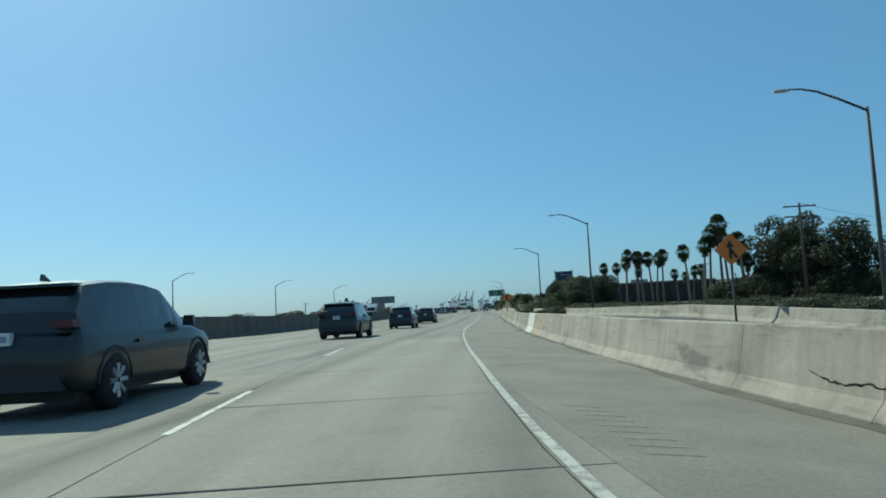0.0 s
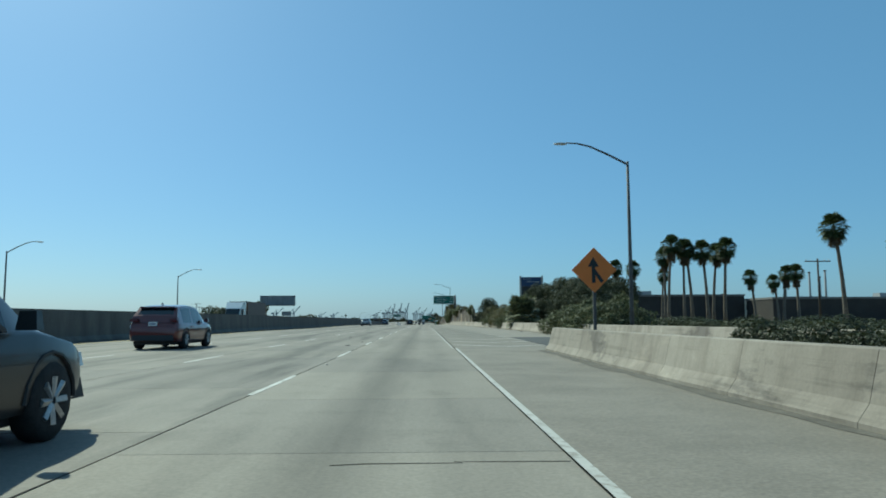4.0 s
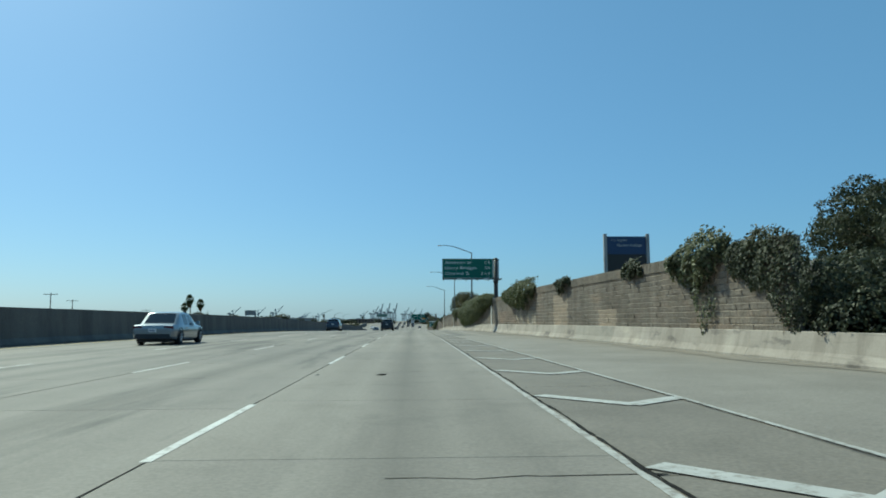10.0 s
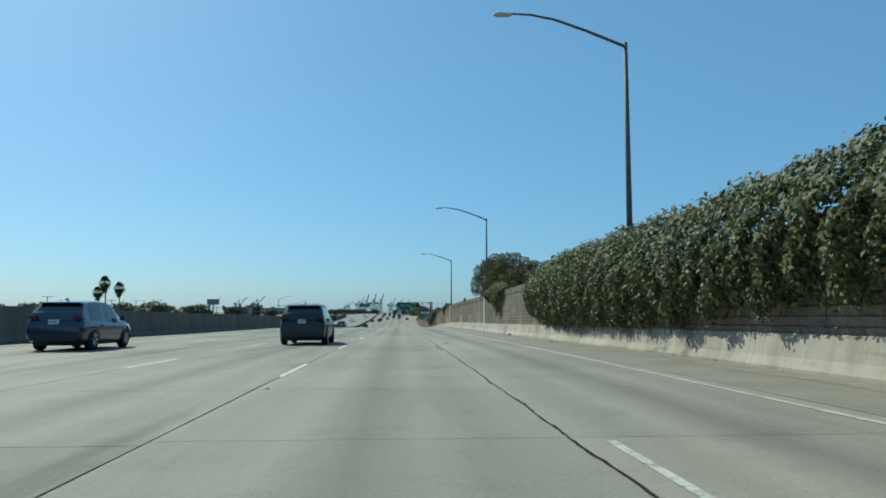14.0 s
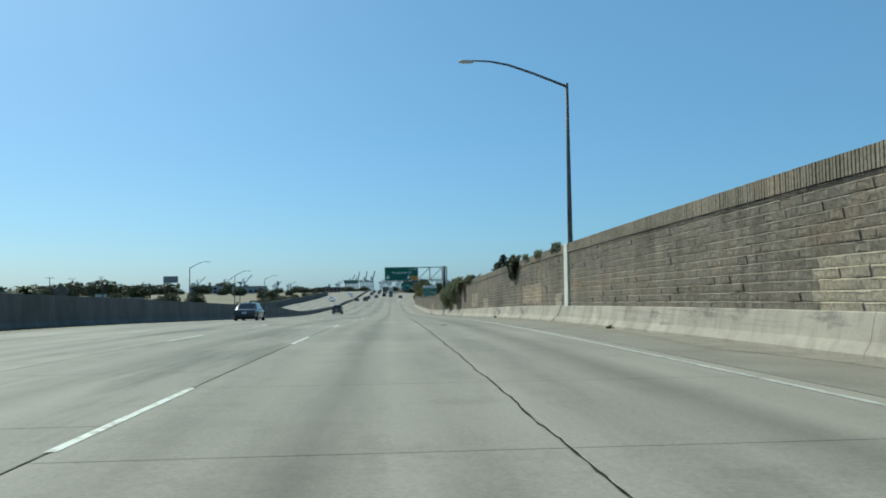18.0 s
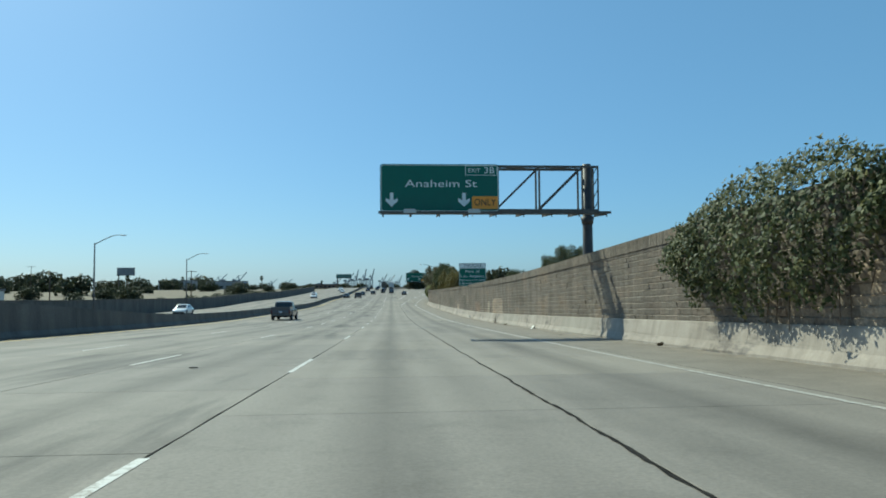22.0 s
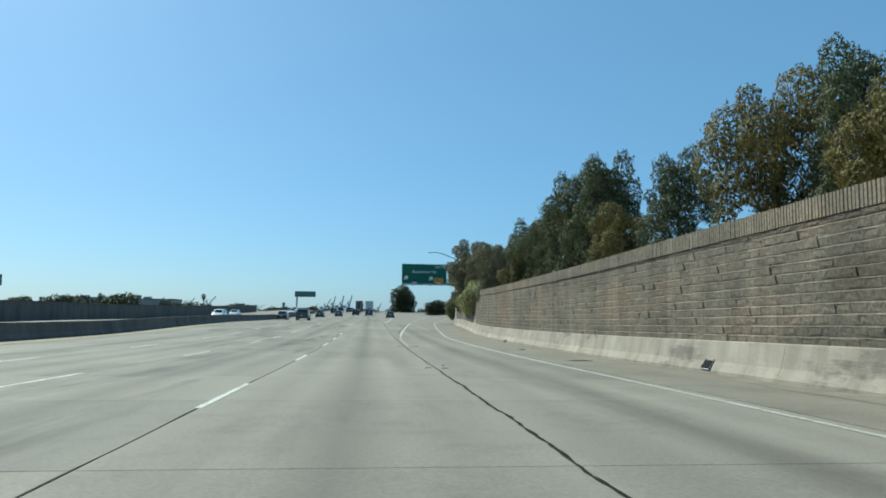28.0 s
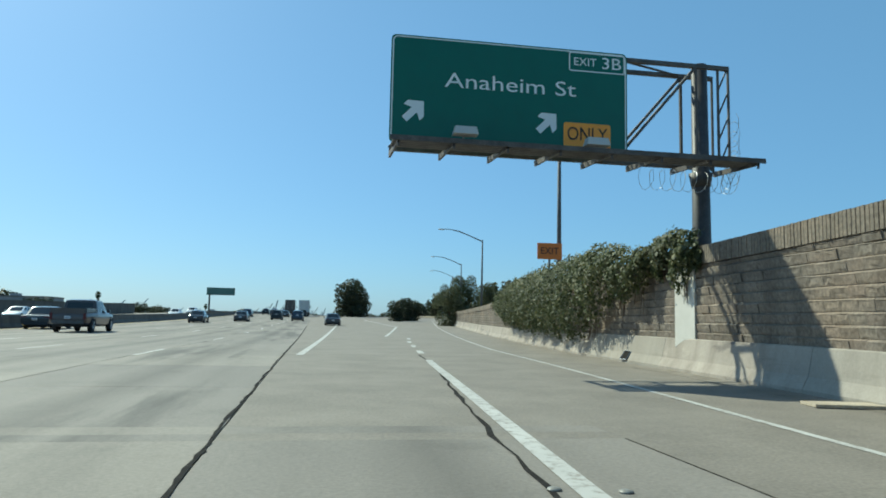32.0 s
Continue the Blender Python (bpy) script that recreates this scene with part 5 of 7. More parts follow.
def tree(seed, height, spread, mat, leaf=0.2, density=16, trunk=0.3, clear=0.25, lobe_n=11, slim=1.0, label="", category="tree", limbs=8, clump=1.0, long=1.0):
    """A tapered trunk with limbs and a crown of leaf clumps; stands at the origin."""
    rng = random.Random(seed)
    g = np.random.default_rng(seed)
    t = thing("tree", label, category)
    top = height * 0.8
    tr = Shape()
    pts = [(0, 0, -0.3)] + [(rng.uniform(-0.12, 0.12) * spread * k / 4, rng.uniform(-0.12, 0.12) * spread * k / 4, top * k / 4) for k in range(1, 5)]
    tr.tube(pts, [trunk * 1.25, trunk, trunk * 0.75, trunk * 0.5, trunk * 0.2], 9)
    part("trunk", tr, MAT["bark"], t, smooth=True)
    lobes = []
    for i in range(lobe_n):
        a = i * 2.4 + rng.uniform(-0.4, 0.4)
        u = (i + 0.6) / lobe_n
        z = height * (clear + (0.93 - clear) * u)
        ring = spread * (0.30 + 0.55 * math.sin(math.pi * (0.12 + 0.8 * u))) * (rng.uniform(0.55, 0.95) * 0.62 if clump == 1.0 else rng.uniform(0.35, 1.0) * 0.88)
        r = spread * (rng.uniform(0.26, 0.42) if clump == 1.0 else rng.uniform(0.14, 0.40) * clump)
        lobes.append((ring * math.cos(a), ring * math.sin(a), z, r, r, r * rng.uniform(0.7, 1.0) * slim))
    for i, (x, y, z, r, _, _) in enumerate(lobes[:limbs]):
        s = Shape().tube([(pts[2][0] * 0.5, pts[2][1] * 0.5, max(0.5, z * 0.55)), (x * 0.5, y * 0.5, z * 0.82), (x, y, z)], [trunk * 0.36, trunk * 0.24, trunk * 0.08], 6)
        part("limb", s, MAT["bark"], t, smooth=True)
    lobes.append((0, 0, height * (clear + 0.93) / 2, spread * 0.42 * clump, spread * 0.42 * clump, height * 0.30))
    p, n = lobes_leaves(lobes, density, g)
    crown = part("crown", leaves_mesh("crown", p, n, leaf, mat, seed, long), None, t)
    return t


def place(t, x, y, s=1.0, turn=0.0, sz=None, lift=-0.1):
    return copy_thing(t, Matrix.Translation((x, y, ground_z(x, y) + lift)) @ Matrix.Rotation(turn, 4, "Z") @ Matrix.Diagonal((s, s, sz or s, 1)))


def first(t, x, y, s=1.0, turn=0.0, sz=None, lift=-0.1):
    t.matrix_world = Matrix.Translation((x, y, ground_z(x, y) + lift)) @ Matrix.Rotation(turn, 4, "Z") @ Matrix.Diagonal((s, s, sz or s, 1))


def plant_row(kind, spots, group):
    rng = random.Random(len(spots) * 7)
    tagged(kind, group=group)
    for i, (x, y, s, *rest) in enumerate(spots):
        a = rng.uniform(0, 6.28)
        if i:
            place(kind, x, y, s, a, rest[0] * s if rest else None)
    x, y, s, *rest = spots[0]
    first(kind, x, y, s, 0.3, rest[0] * s if rest else None)


# dark trees behind the ramp barrier
# the small ones at x 17 to 20 fill in shade below the crowns
plant_row(tree(21, 6.2, 4.6, MAT["leaf_dark"], 0.09, 78, 0.26, 0.10, 18, label="dense dark green roadside tree behind the barrier", limbs=12, clump=0.9),
          [(25.5, 200, 1.15), (23.5, 195, 0.95), (29, 192, 1.38), (28, 184, 1.36), (28, 177, 1.32), (27, 170, 1.28), (27, 163, 1.22), (25.5, 156, 1.0), (36, 190, 1.45), (35, 180, 1.4), (32, 169, 1.25), (31, 200, 1.35),
           (18.5, 181, 0.66), (17, 174, 0.62), (17.5, 167, 0.66), (18.5, 160, 0.62), (20, 153, 0.6), (10.8, 166.6, 0.5, 1.4), (11.0, 163.6, 0.44, 1.0), (13.2, 176.0, 0.32, 1.0), (24, 150, 0.7)], "dark trees behind the barrier")
plant_row(tree(22, 3.6, 3.4, MAT["leaf_olive"], 0.08, 80, 0.12, 0.05, 11, label="brownish olive shrubby tree growing against the barrier", clump=0.9),
          [(10.7, 147.6, 0.62, 0.95), (10.6, 145.2, 0.58, 0.95), (12.0, 160.6, 0.86), (12.6, 156.5, 0.74), (12.4, 152.2, 0.6), (10.4, 141.0, 0.36, 0.9), (14.0, 164, 0.9)], "olive shrubs by the barrier")
plant_row(tree(23, 2.2, 3.2, MAT["leaf_mid"], 0.08, 80, 0.08, 0.0, 11, limbs=0, label="low olive-green shrub spilling over the barrier", category="shrub", clump=0.95),
          [(10.9, 97.0, 1.0, 0.75), (11.0, 100.0, 1.0, 0.75), (11.1, 94.0, 1.0, 0.72), (10.8, 103.4, 0.85, 0.75), (11.9, 98.5, 1.0, 0.9), (12.0, 95, 0.95, 0.85), (13.2, 96, 1.0, 1.0), (10.4, 136.6, 0.62), (10.4, 138.8, 0.55), (11.4, 150.4, 0.85), (10.9, 154.6, 0.7), (10.7, 158.4, 0.72), (10.9, 169.4, 0.6), (11.5, 172.5, 0.6), (12.5, 175.5, 0.6)], "olive shrubs along the barrier")
plant_row(tree(26, 1.45, 1.9, MAT["leaf_dark"], 0.06, 130, 0.05, 0.0, 9, limbs=0, label="low dark grassy shrub grown against the ramp barrier", category="shrub"),
          [(barrier_x(58.6 + 1.25 * i) - 0.15, 58.6 + 1.25 * i, 0.72 + 0.1 * ((i * 5) % 3), 0.82) for i in range(11)], "grassy shrubs along the ramp")
# big dark trees and hedges out past the ramp
plant_row(tree(24, 12.5, 7.5, MAT["leaf_dark"], 0.16, 30, 0.45, 0.08, 20, label="tall dark conifer-like tree beyond the ramp", limbs=14, clump=0.9),
          [(53, 98, 1.16), (57, 104, 0.9), (60, 91, 1.0), (64, 111, 0.75), (49.5, 99, 0.5)], "tall dark trees beyond the ramp")
# the row from y 152 to 196 is added as dark tree shade
plant_row(tree(25, 4.0, 6.0, MAT["leaf_dark"], 0.13, 34, 0.2, 0.0, 9, limbs=0, label="dark rounded hedge tree beyond the ramp, some filling in tree shade"),
          [(43 + 2.6 * i, 101 - 2.4 * i, 0.72 + 0.1 * ((i * 7) % 3)) for i in range(10)] + [(25.5 + 0.9 * (i % 4), 152 + 4.4 * i, 0.8 + 0.08 * ((i * 7) % 4)) for i in range(11)] + [(10.9, 179.0, 0.42), (12.2, 182.0, 0.46), (14.0, 184.5, 0.42), (16.5, 187, 0.4), (11.3, 174.6, 0.36)], "dark hedge trees beyond the ramp")
plant_row(tree(27, 1.7, 3.2, MAT["leaf_dark"], 0.08, 60, 0.06, 0.0, 9, limbs=0, label="low dark brush on the ground beyond the ramp", category="shrub"),
          [(barrier_x(y) + 7.5 + (i * 2.3) % 4, y, 0.85 + 0.1 * ((i * 3) % 4), 0.42) for i, y in enumerate(steps(-8, 102, 2.9))], "low brush beyond the ramp")
# trees above the block wall
plant_row(tree(31, 7.0, 5.0, MAT["leaf_mid"], 0.075, 78, 0.2, 0.10, 26, 1.15, label="slender dark olive gum tree rising behind the block wall", limbs=16, clump=0.62, long=1.5),
          [(11.0, 316.5, 0.66, 1.12), (9.8, 319.3, 0.44, 1.8), (12.4, 318.5, 0.54, 1.1)], "slender gum trees behind the wall")
plant_row(tree(36, 7.0, 5.6, MAT["leaf_olive"], 0.085, 74, 0.24, 0.08, 24, label="olive-brown leafy street tree rising behind the block wall", limbs=14, clump=0.7, long=1.2),
          [(11.2, 312.8, 0.78), (11.3, 307.5, 0.5), (14.2, 311, 0.66)], "street trees behind the wall")
plant_row(tree(32, 7.6, 5.2, MAT["leaf_gold"], 0.09, 80, 0.22, 0.04, 24, 1.15, limbs=14, clump=0.82, label="yellow-tinged leafy tree behind the block wall"),
          [(10.0, 516.0, 0.36, 1.25), (9.9, 520.0, 0.38, 1.3), (9.9, 527.5, 0.40, 1.5), (9.9, 539.0, 0.34, 1.25), (9.3, 556.0, 0.30, 1.2), (10.2, 523.0, 0.34, 1.3), (9.9, 510.0, 0.34, 1.25)], "yellow-tinged trees behind the wall")
plant_row(tree(33, 8.4, 4.8, MAT["leaf_mid"], 0.09, 80, 0.24, 0.04, 24, 1.25, limbs=14, clump=0.82, label="olive-green leafy tree behind the block wall"),
          [(10.1, 541.3, 0.45, 1.55), (9.9, 545.8, 0.46, 1.55), (10.6, 543.4, 0.44, 1.55), (10.1, 549.5, 0.42, 1.35), (9.9, 552.2, 0.40, 1.35), (9.9, 555.5, 0.42, 1.4), (10.2, 559.0, 0.38, 1.35), (10.2, 525.0, 0.36, 1.5), (10.0, 533.8, 0.36, 1.4),
           (8.8, 441.6, 0.2), (8.8, 438.2, 0.23), (8.8, 434.8, 0.2), (9.4, 457.0, 0.2), (18.6, 447.2, 0.4), (21, 453.2, 0.42), (21.5, 688, 0.72), (24.5, 694, 0.74), (27.5, 690, 0.6), (30, 654.2, 0.75)], "green trees behind the wall")
plant_row(tree(34, 11.5, 7.4, MAT["leaf_grey"], 0.105, 50, 0.35, 0.06, 40, 1.1, label="large grey-green gum tree overhanging the wall", limbs=24, clump=0.5, long=1.6),
          [(10.4, 584.6, 0.48, 1.18), (10.9, 574.8, 0.28, 1.65), (10.6, 588.6, 0.42, 1.12), (12.8, 580.0, 0.44, 1.1), (10.8, 579.0, 0.36, 1.3), (11.6, 582.4, 0.42, 1.22)], "gum trees behind the wall")
# trees in the exit gore
plant_row(tree(35, 9.5, 6.2, MAT["leaf_dark"], 0.3, 9, 0.3, 0.03, 12, label="dark bushy tree in the exit gore"),
          [(11.8, 780.2, 1.02), (15.0, 792.2, 0.7), (17.5, 722.2, 0.42), (20.0, 729.2, 0.48), (22.5, 736.2, 0.45)], "bushy trees in the exit gore")
# low tree line past the opposite carriageway
rng = random.Random(77)
plant_row(tree(41, 4.2, 6.4, MAT["leaf_dark"], 0.3, 6, 0.2, 0.0, 9, limbs=0, label="dark tree in the line beyond the opposite carriageway"),
          [(-62 - rng.uniform(0, 70), 230 + i * 17 + rng.uniform(-6, 6), rng.uniform(0.6, 1.1)) for i in range(46)] + [(-45, 212, 0.95), (-48, 217, 1.0)], "trees beyond the far carriageway")
hedge_spots = [(-46 - rng.uniform(0, 9), 300 + i * 8.5 + rng.uniform(-3, 3), rng.uniform(0.42, 0.78)) for i in range(56)]
plant_row(tree(42, 2.6, 5.2, MAT["leaf_dark"], 0.24, 9, 0.12, 0.0, 8, limbs=0, label="dark hedge bush along the far edge of the freeway", category="shrub"), hedge_spots, "hedge beyond the far carriageway")
far_spots = [(rng.uniform(-420, -130), rng.uniform(560, 1250), rng.uniform(1.0, 1.9)) for i in range(60)] + [(rng.uniform(-120, 150), rng.uniform(1040, 1250), rng.uniform(0.9, 1.5)) for i in range(40)] + [(rng.uniform(45, 130), rng.uniform(640, 1000), rng.uniform(1.2, 2.0)) for i in range(24)]
plant_row(tree(43, 5.0, 7.5, MAT["leaf_dark"], 0.5, 2.6, 0.25, 0.0, 8, limbs=0, label="distant dark tree on the skyline"), far_spots, "distant trees")


# ---------- palms ----------
def fan_frond(s, base, direction, length, rng, droop=0.35, blades=9):
    """One fan leaf: a stalk and narrow blades that spread and hang at the tips."""
    d = Vector(direction).normalized()
    side = d.cross(Vector((0, 0, 1)))
    side = side.normalized() if side.length > 0.05 else Vector((1, 0, 0))
    hub = Vector(base) + d * length * 0.5
    up = side.cross(d)
    k = len(s.v)
    w = 0.02
    s.add([Vector(base) - side * w, Vector(base) + side * w, hub + side * w, hub - side * w], [(0, 1, 2, 3)])
    for i in range(blades):
        a = (i / (blades - 1) - 0.5) * 2.3
        r = d * math.cos(a) + side * math.sin(a)
        mid = hub + r * length * 0.32 + up * 0.03
        tip = hub + r * length * 0.58 + Vector((0, 0, -droop * length * (0.35 + 0.3 * rng.random())))
        e = r.cross(up).normalized() * length * 0.055
        s.add([hub, mid + e, tip, mid - e], [(0, 1, 2, 3)])


def fan_palm(seed, height, label, crown=1.5, skirt=1.0, trunk=0.22):
    rng = random.Random(seed)
    t = thing("palm_tree", label, "palm tree")
    lean = rng.choice((-1, 1)) * rng.uniform(0.05, 0.09)
    pts = [(lean * height * u * u, 0, height * u - 0.3) for u in (0, 0.25, 0.5, 0.75, 1.0)]
    part("trunk", Shape().tube(pts, [trunk * 1.5, trunk * 1.05, trunk * 0.9, trunk * 0.8, trunk * 0.75], 9), MAT["palm_bark"], t, smooth=True)
    top = Vector(pts[-1])
    s = Shape()
    for i in range(66):
        a = i * 2.39996
        e = 1.45 - 2.35 * (i / 65)
        d = (math.cos(a) * math.cos(e), math.sin(a) * math.cos(e), math.sin(e))
        fan_frond(s, top + Vector((0, 0, -0.35 * i / 65)), d, crown * rng.uniform(0.85, 1.15), rng, 0.30)
    tagged(part("crown", s, MAT["frond"], t), kind="stuff")
    s = Shape()
    for i in range(int(34 * skirt)):
        a = i * 2.39996
        e = -0.75 - 0.65 * rng.random()
        d = (math.cos(a) * math.cos(e), math.sin(a) * math.cos(e), math.sin(e))
        fan_frond(s, top + Vector((0, 0, -0.5 - 0.9 * skirt * rng.random())), d, crown * 0.72 * rng.uniform(0.8, 1.1), rng, 0.2, 6)
    if s.v:
        tagged(part("skirt", s, MAT["dead_frond"], t, "hanging brown dead fronds"), kind="stuff")
    return t


palm_a = fan_palm(1, 11.0, "tall slender fan palm with a dark shaggy crown")
palm_b = fan_palm(2, 12.6, "tall slender fan palm with a dark shaggy crown", 1.6, 1.5)
palm_c = fan_palm(3, 8.6, "shorter fan palm with a dark shaggy crown", 1.35, 1.3)
tall = [(43.2, 121.4, 0.99, 0), (44.3, 104.3, 1.14, 1), (42.6, 105.5, 1.02, 1), (41.2, 104.0, 0.98, 0), (45.6, 105.0, 1.08, 0), (46.4, 99.0, 1.0, 0), (47.4, 100.5, 0.86, 2),
        (37.7, 158.5, 1.03, 1), (40.5, 159.5, 1.0, 1), (42.2, 160.6, 1.14, 0), (44.4, 160.0, 1.12, 0), (47.2, 160.4, 1.15, 0), (46.0, 162.0, 1.1, 0), (38.4, 162.0, 1.05, 0),
        (36.8, 182.2, 1.02, 0), (40.7, 185.2, 1.02, 0), (46.8, 189, 0.92, 0), (52.5, 152.5, 0.95, 2), (55, 153, 0.98, 2), (51.0, 151.0, 0.8, 2)]
for i, (x, y, s, k) in enumerate(tall):
    kind = (palm_a, palm_b, palm_c)[k]
    place(kind, x, y, s, i * 1.3)
for kind, (x, y) in ((palm_a, (58.0, 133.0)), (palm_b, (61.0, 138.0)), (palm_c, (49.5, 155.0))):
    first(kind, x, y, 0.9)
for x, y, s in ((-99.5, 490.0, 1.52), (-101.0, 488.0, 1.22), (-95.0, 490.0, 1.36)):
    place(palm_b, x, y, 1.4, x, s)
for x, y, s in ((-150, 932.2, 1.0), (-170, 952.2, 0.9), (-95, 937.2, 1.05), (-60, 1017.2, 0.9), (60, 772.2, 0.9), (46, 792.2, 0.8), (-240, 862.2, 1.0), (-118, 732.2, 0.9)):
    place(palm_c, x, y, s * 1.15, x)


def spiky_palm():
    rng = random.Random(8)
    t = thing("fan_palm_bush", "bushy young fan palm spilling over the barrier", "palm bush")
    s = Shape()
    for i in range(70):
        a = i * 2.39996
        e = 1.35 - 1.6 * (i / 69)
        d = (math.cos(a) * math.cos(e), math.sin(a) * math.cos(e), math.sin(e))
        fan_frond(s, (0, 0, 0.5 + 0.4 * rng.random()), d, 2.1 * rng.uniform(0.75, 1.15), rng, 0.22, 11)
    tagged(part("fronds", s, MAT["leaf_mid"], t), kind="stuff")
    s = Shape()
    for i in range(36):
        a = i * 2.39996
        e = -0.1 - 0.6 * rng.random()
        fan_frond(s, (0, 0, 0.6), (math.cos(a) * math.cos(e), math.sin(a) * math.cos(e), math.sin(e)), 1.5 * rng.uniform(0.8, 1.1), rng, 0.4, 7)
    tagged(part("dead_fronds", s, MAT["dead_frond"], t, "brown drooping dead fronds"), kind="stuff")
    part("trunk", Shape().tube([(0, 0, -0.2), (0, 0, 0.9)], [0.3, 0.22], 8), MAT["palm_bark"], t, smooth=True)
    return t


spiky = spiky_palm()
first(spiky, 10.9, 127.3, 1.0, 0.0, 1.38)


def date_palm(label):
    """Arching feather fronds on a stout trunk."""
    rng = random.Random(4)
    t = thing("palm_tree", label, "palm tree")
    part("trunk", Shape().tube([(0, 0, -0.3), (0, 0, 2.5), (0, 0, 5.0)], [0.5, 0.42, 0.45], 10), MAT["palm_bark"], t, smooth=True)
    s = Shape()
    for i in range(44):
        a = i * 2.39996
        e = 1.25 - 1.5 * (i / 43)
        h = Vector((math.cos(a), math.sin(a), 0))
        side = Vector((-math.sin(a), math.cos(a), 0))
        L = 3.6 * rng.uniform(0.85, 1.1)
        prev = None
        for k in range(9):
            u = k / 8
            p = Vector((0, 0, 5.0)) + h * L * (math.cos(e) * u + 0.12 * u * u) + Vector((0, 0, L * (math.sin(e) * u - 0.62 * u * u)))
            if prev is not None:
                w = L * 0.13 * math.sin(math.pi * (0.12 + 0.85 * u))
                for sd in (1, -1):
                    q = prev + side * sd * w + Vector((0, 0, -w * 0.55))
                    s.add([prev, p, q + (p - prev) * 0.9, q + (p - prev) * 0.35], [(0, 1, 2, 3)])
            prev = p
    tagged(part("crown", s, MAT["frond"], t), kind="stuff")
    return t


dp = date_palm("stout date palm with arching fronds beyond the freeway")
first(dp, -65.5, 456.0, 1.05, 0.0, 1.12)
place(dp, -75.5, 456.0, 1.0, 1.0, 1.08)


# ---------- ivy on the wall ----------
def ivy(label, y0, y1, top, hem, bulge, seed, mat="leaf_vine", size=0.08, density=135):
    """A bolster of leaves draped over the wall, with a ragged hem and hanging runners. top and hem: heights along it."""
    g = np.random.default_rng(seed)
    length = y1 - y0
    t_at, h_at = curve(top), curve(hem)
    n = int(length * (max(p[1] for p in top) + 1.2) * density)
    y = g.uniform(y0, y1, n)
    u = g.uniform(0, 1, n) ** 0.85
    tops = np.array([t_at(q) for q in y]) + 0.13 * np.sin(y * 2.1 + seed) * np.sin(y * 0.7) + 0.06 * np.sin(y * 6.3) + g.normal(0, 0.05, n)
    hems = np.array([h_at(q) for q in y]) + 0.2 * np.sin(y * 1.7 + 1) * np.sin(y * 4.1) + g.normal(0, 0.08, n)
    z = hems + (tops - hems) * u
    ends = np.clip(np.minimum(y - y0, y1 - y) / (0.16 * length + 0.3), 0.05, 1) ** 0.5
    out = bulge * ends * np.sin(np.pi * np.clip(0.12 + 0.82 * u, 0, 1)) * (1 + 0.25 * np.sin(y * 2.6) * np.sin(z * 3.1 + seed) + 0.2 * np.sin(y * 5.3 + z * 4.0)) * g.uniform(0.6, 1.12, n)
    mid = (tops + hems) / 2
    z = mid + (z - mid) * (0.45 + 0.55 * ends)
    wx = np.array([wall_x(q) for q in y])
    wt = np.array([WALL_TOP(q) for q in y])
    back = np.clip((z - wt + 0.05), 0, 1) * g.uniform(0, 1, n) * 0.9
    x = wx - 0.08 - out + back
    base = np.array([road_z(q) for q in y])
    c = np.stack([x, y, base + z], 1)
    nr = np.stack([-np.ones(n), g.normal(0, 0.3, n), 0.2 + 1.2 * (u - 0.35)], 1)
    cm = c.mean(0)
    t = thing("ivy", label, "climbing plant", tuple(cm))
    part("leaves", leaves_mesh("leaves", c - cm, nr, size, MAT[mat], seed), None, t)
    rng = random.Random(seed)
    for i in range(int(length * 1.6)):
        q = rng.uniform(y0 + 0.3, y1 - 0.3)
        L = rng.uniform(0.25, 0.75)
        hz = h_at(q) + 0.25
        xx = wall_x(q) - 0.12
        s = Shape().tube([(xx - cm[0], q - cm[1], road_z(q) + hz - cm[2]), (xx - 0.04 - cm[0], q + rng.uniform(-0.1, 0.1) - cm[1], road_z(q) + max(hz - L, 0.45) - cm[2])], [0.016, 0.006], 4)
        part("runner", s, MAT["bark"], t)
    return t


ivy("thick green ivy draped over the block wall beside the sign post", 234.6, 283, [(234, 3.65), (238, 3.95), (246, 4.1), (258, 4.15), (273, 4.25), (283, 3.9)], [(234, 2.7), (240, 2.2), (246, 1.7), (258, 0.9), (272, 0.75), (283, 1.2)], 0.75, 1, "leaf_vine", 0.078, 300)
ivy("small clump of ivy hanging on the block wall", 201.4, 204.6, [(201.4, 3.25), (203, 3.45), (204.6, 3.3)], [(201.4, 2.95), (203.2, 2.55), (204.6, 2.95)], 0.28, 2, "leaf_dark", 0.06, 170)
ivy("leafy clump growing over the wall top", 183.3, 187.6, [(183, 3.4), (184.9, 3.85), (186.4, 3.65), (187.6, 3.3)], [(183, 2.9), (184.6, 2.2), (186, 2.1), (187.6, 2.7)], 0.42, 12, "leaf_mid", 0.075, 170)
ivy("trailing tail of ivy reaching down to the barrier", 184.2, 186.0, [(184.2, 2.5), (186, 2.6)], [(184.2, 0.75), (185.0, 0.6), (186, 1.5)], 0.14, 17, "leaf_mid", 0.06, 70)
ivy("small tuft of ivy on the wall top", 190.4, 192.7, [(190.4, 3.2), (191.4, 3.45), (192.7, 3.25)], [(190.4, 2.9), (191.4, 2.6), (192.7, 2.9)], 0.22, 13, "leaf_dark", 0.07)
ivy("dark ivy bush bulging from the block wall", 210.4, 223.5, [(210, 3.3), (213, 4.0), (218, 4.0), (223.5, 3.5)], [(210, 2.9), (213, 1.9), (218, 2.0), (223.5, 2.8)], 0.75, 3, "leaf_vine", 0.062, 230)
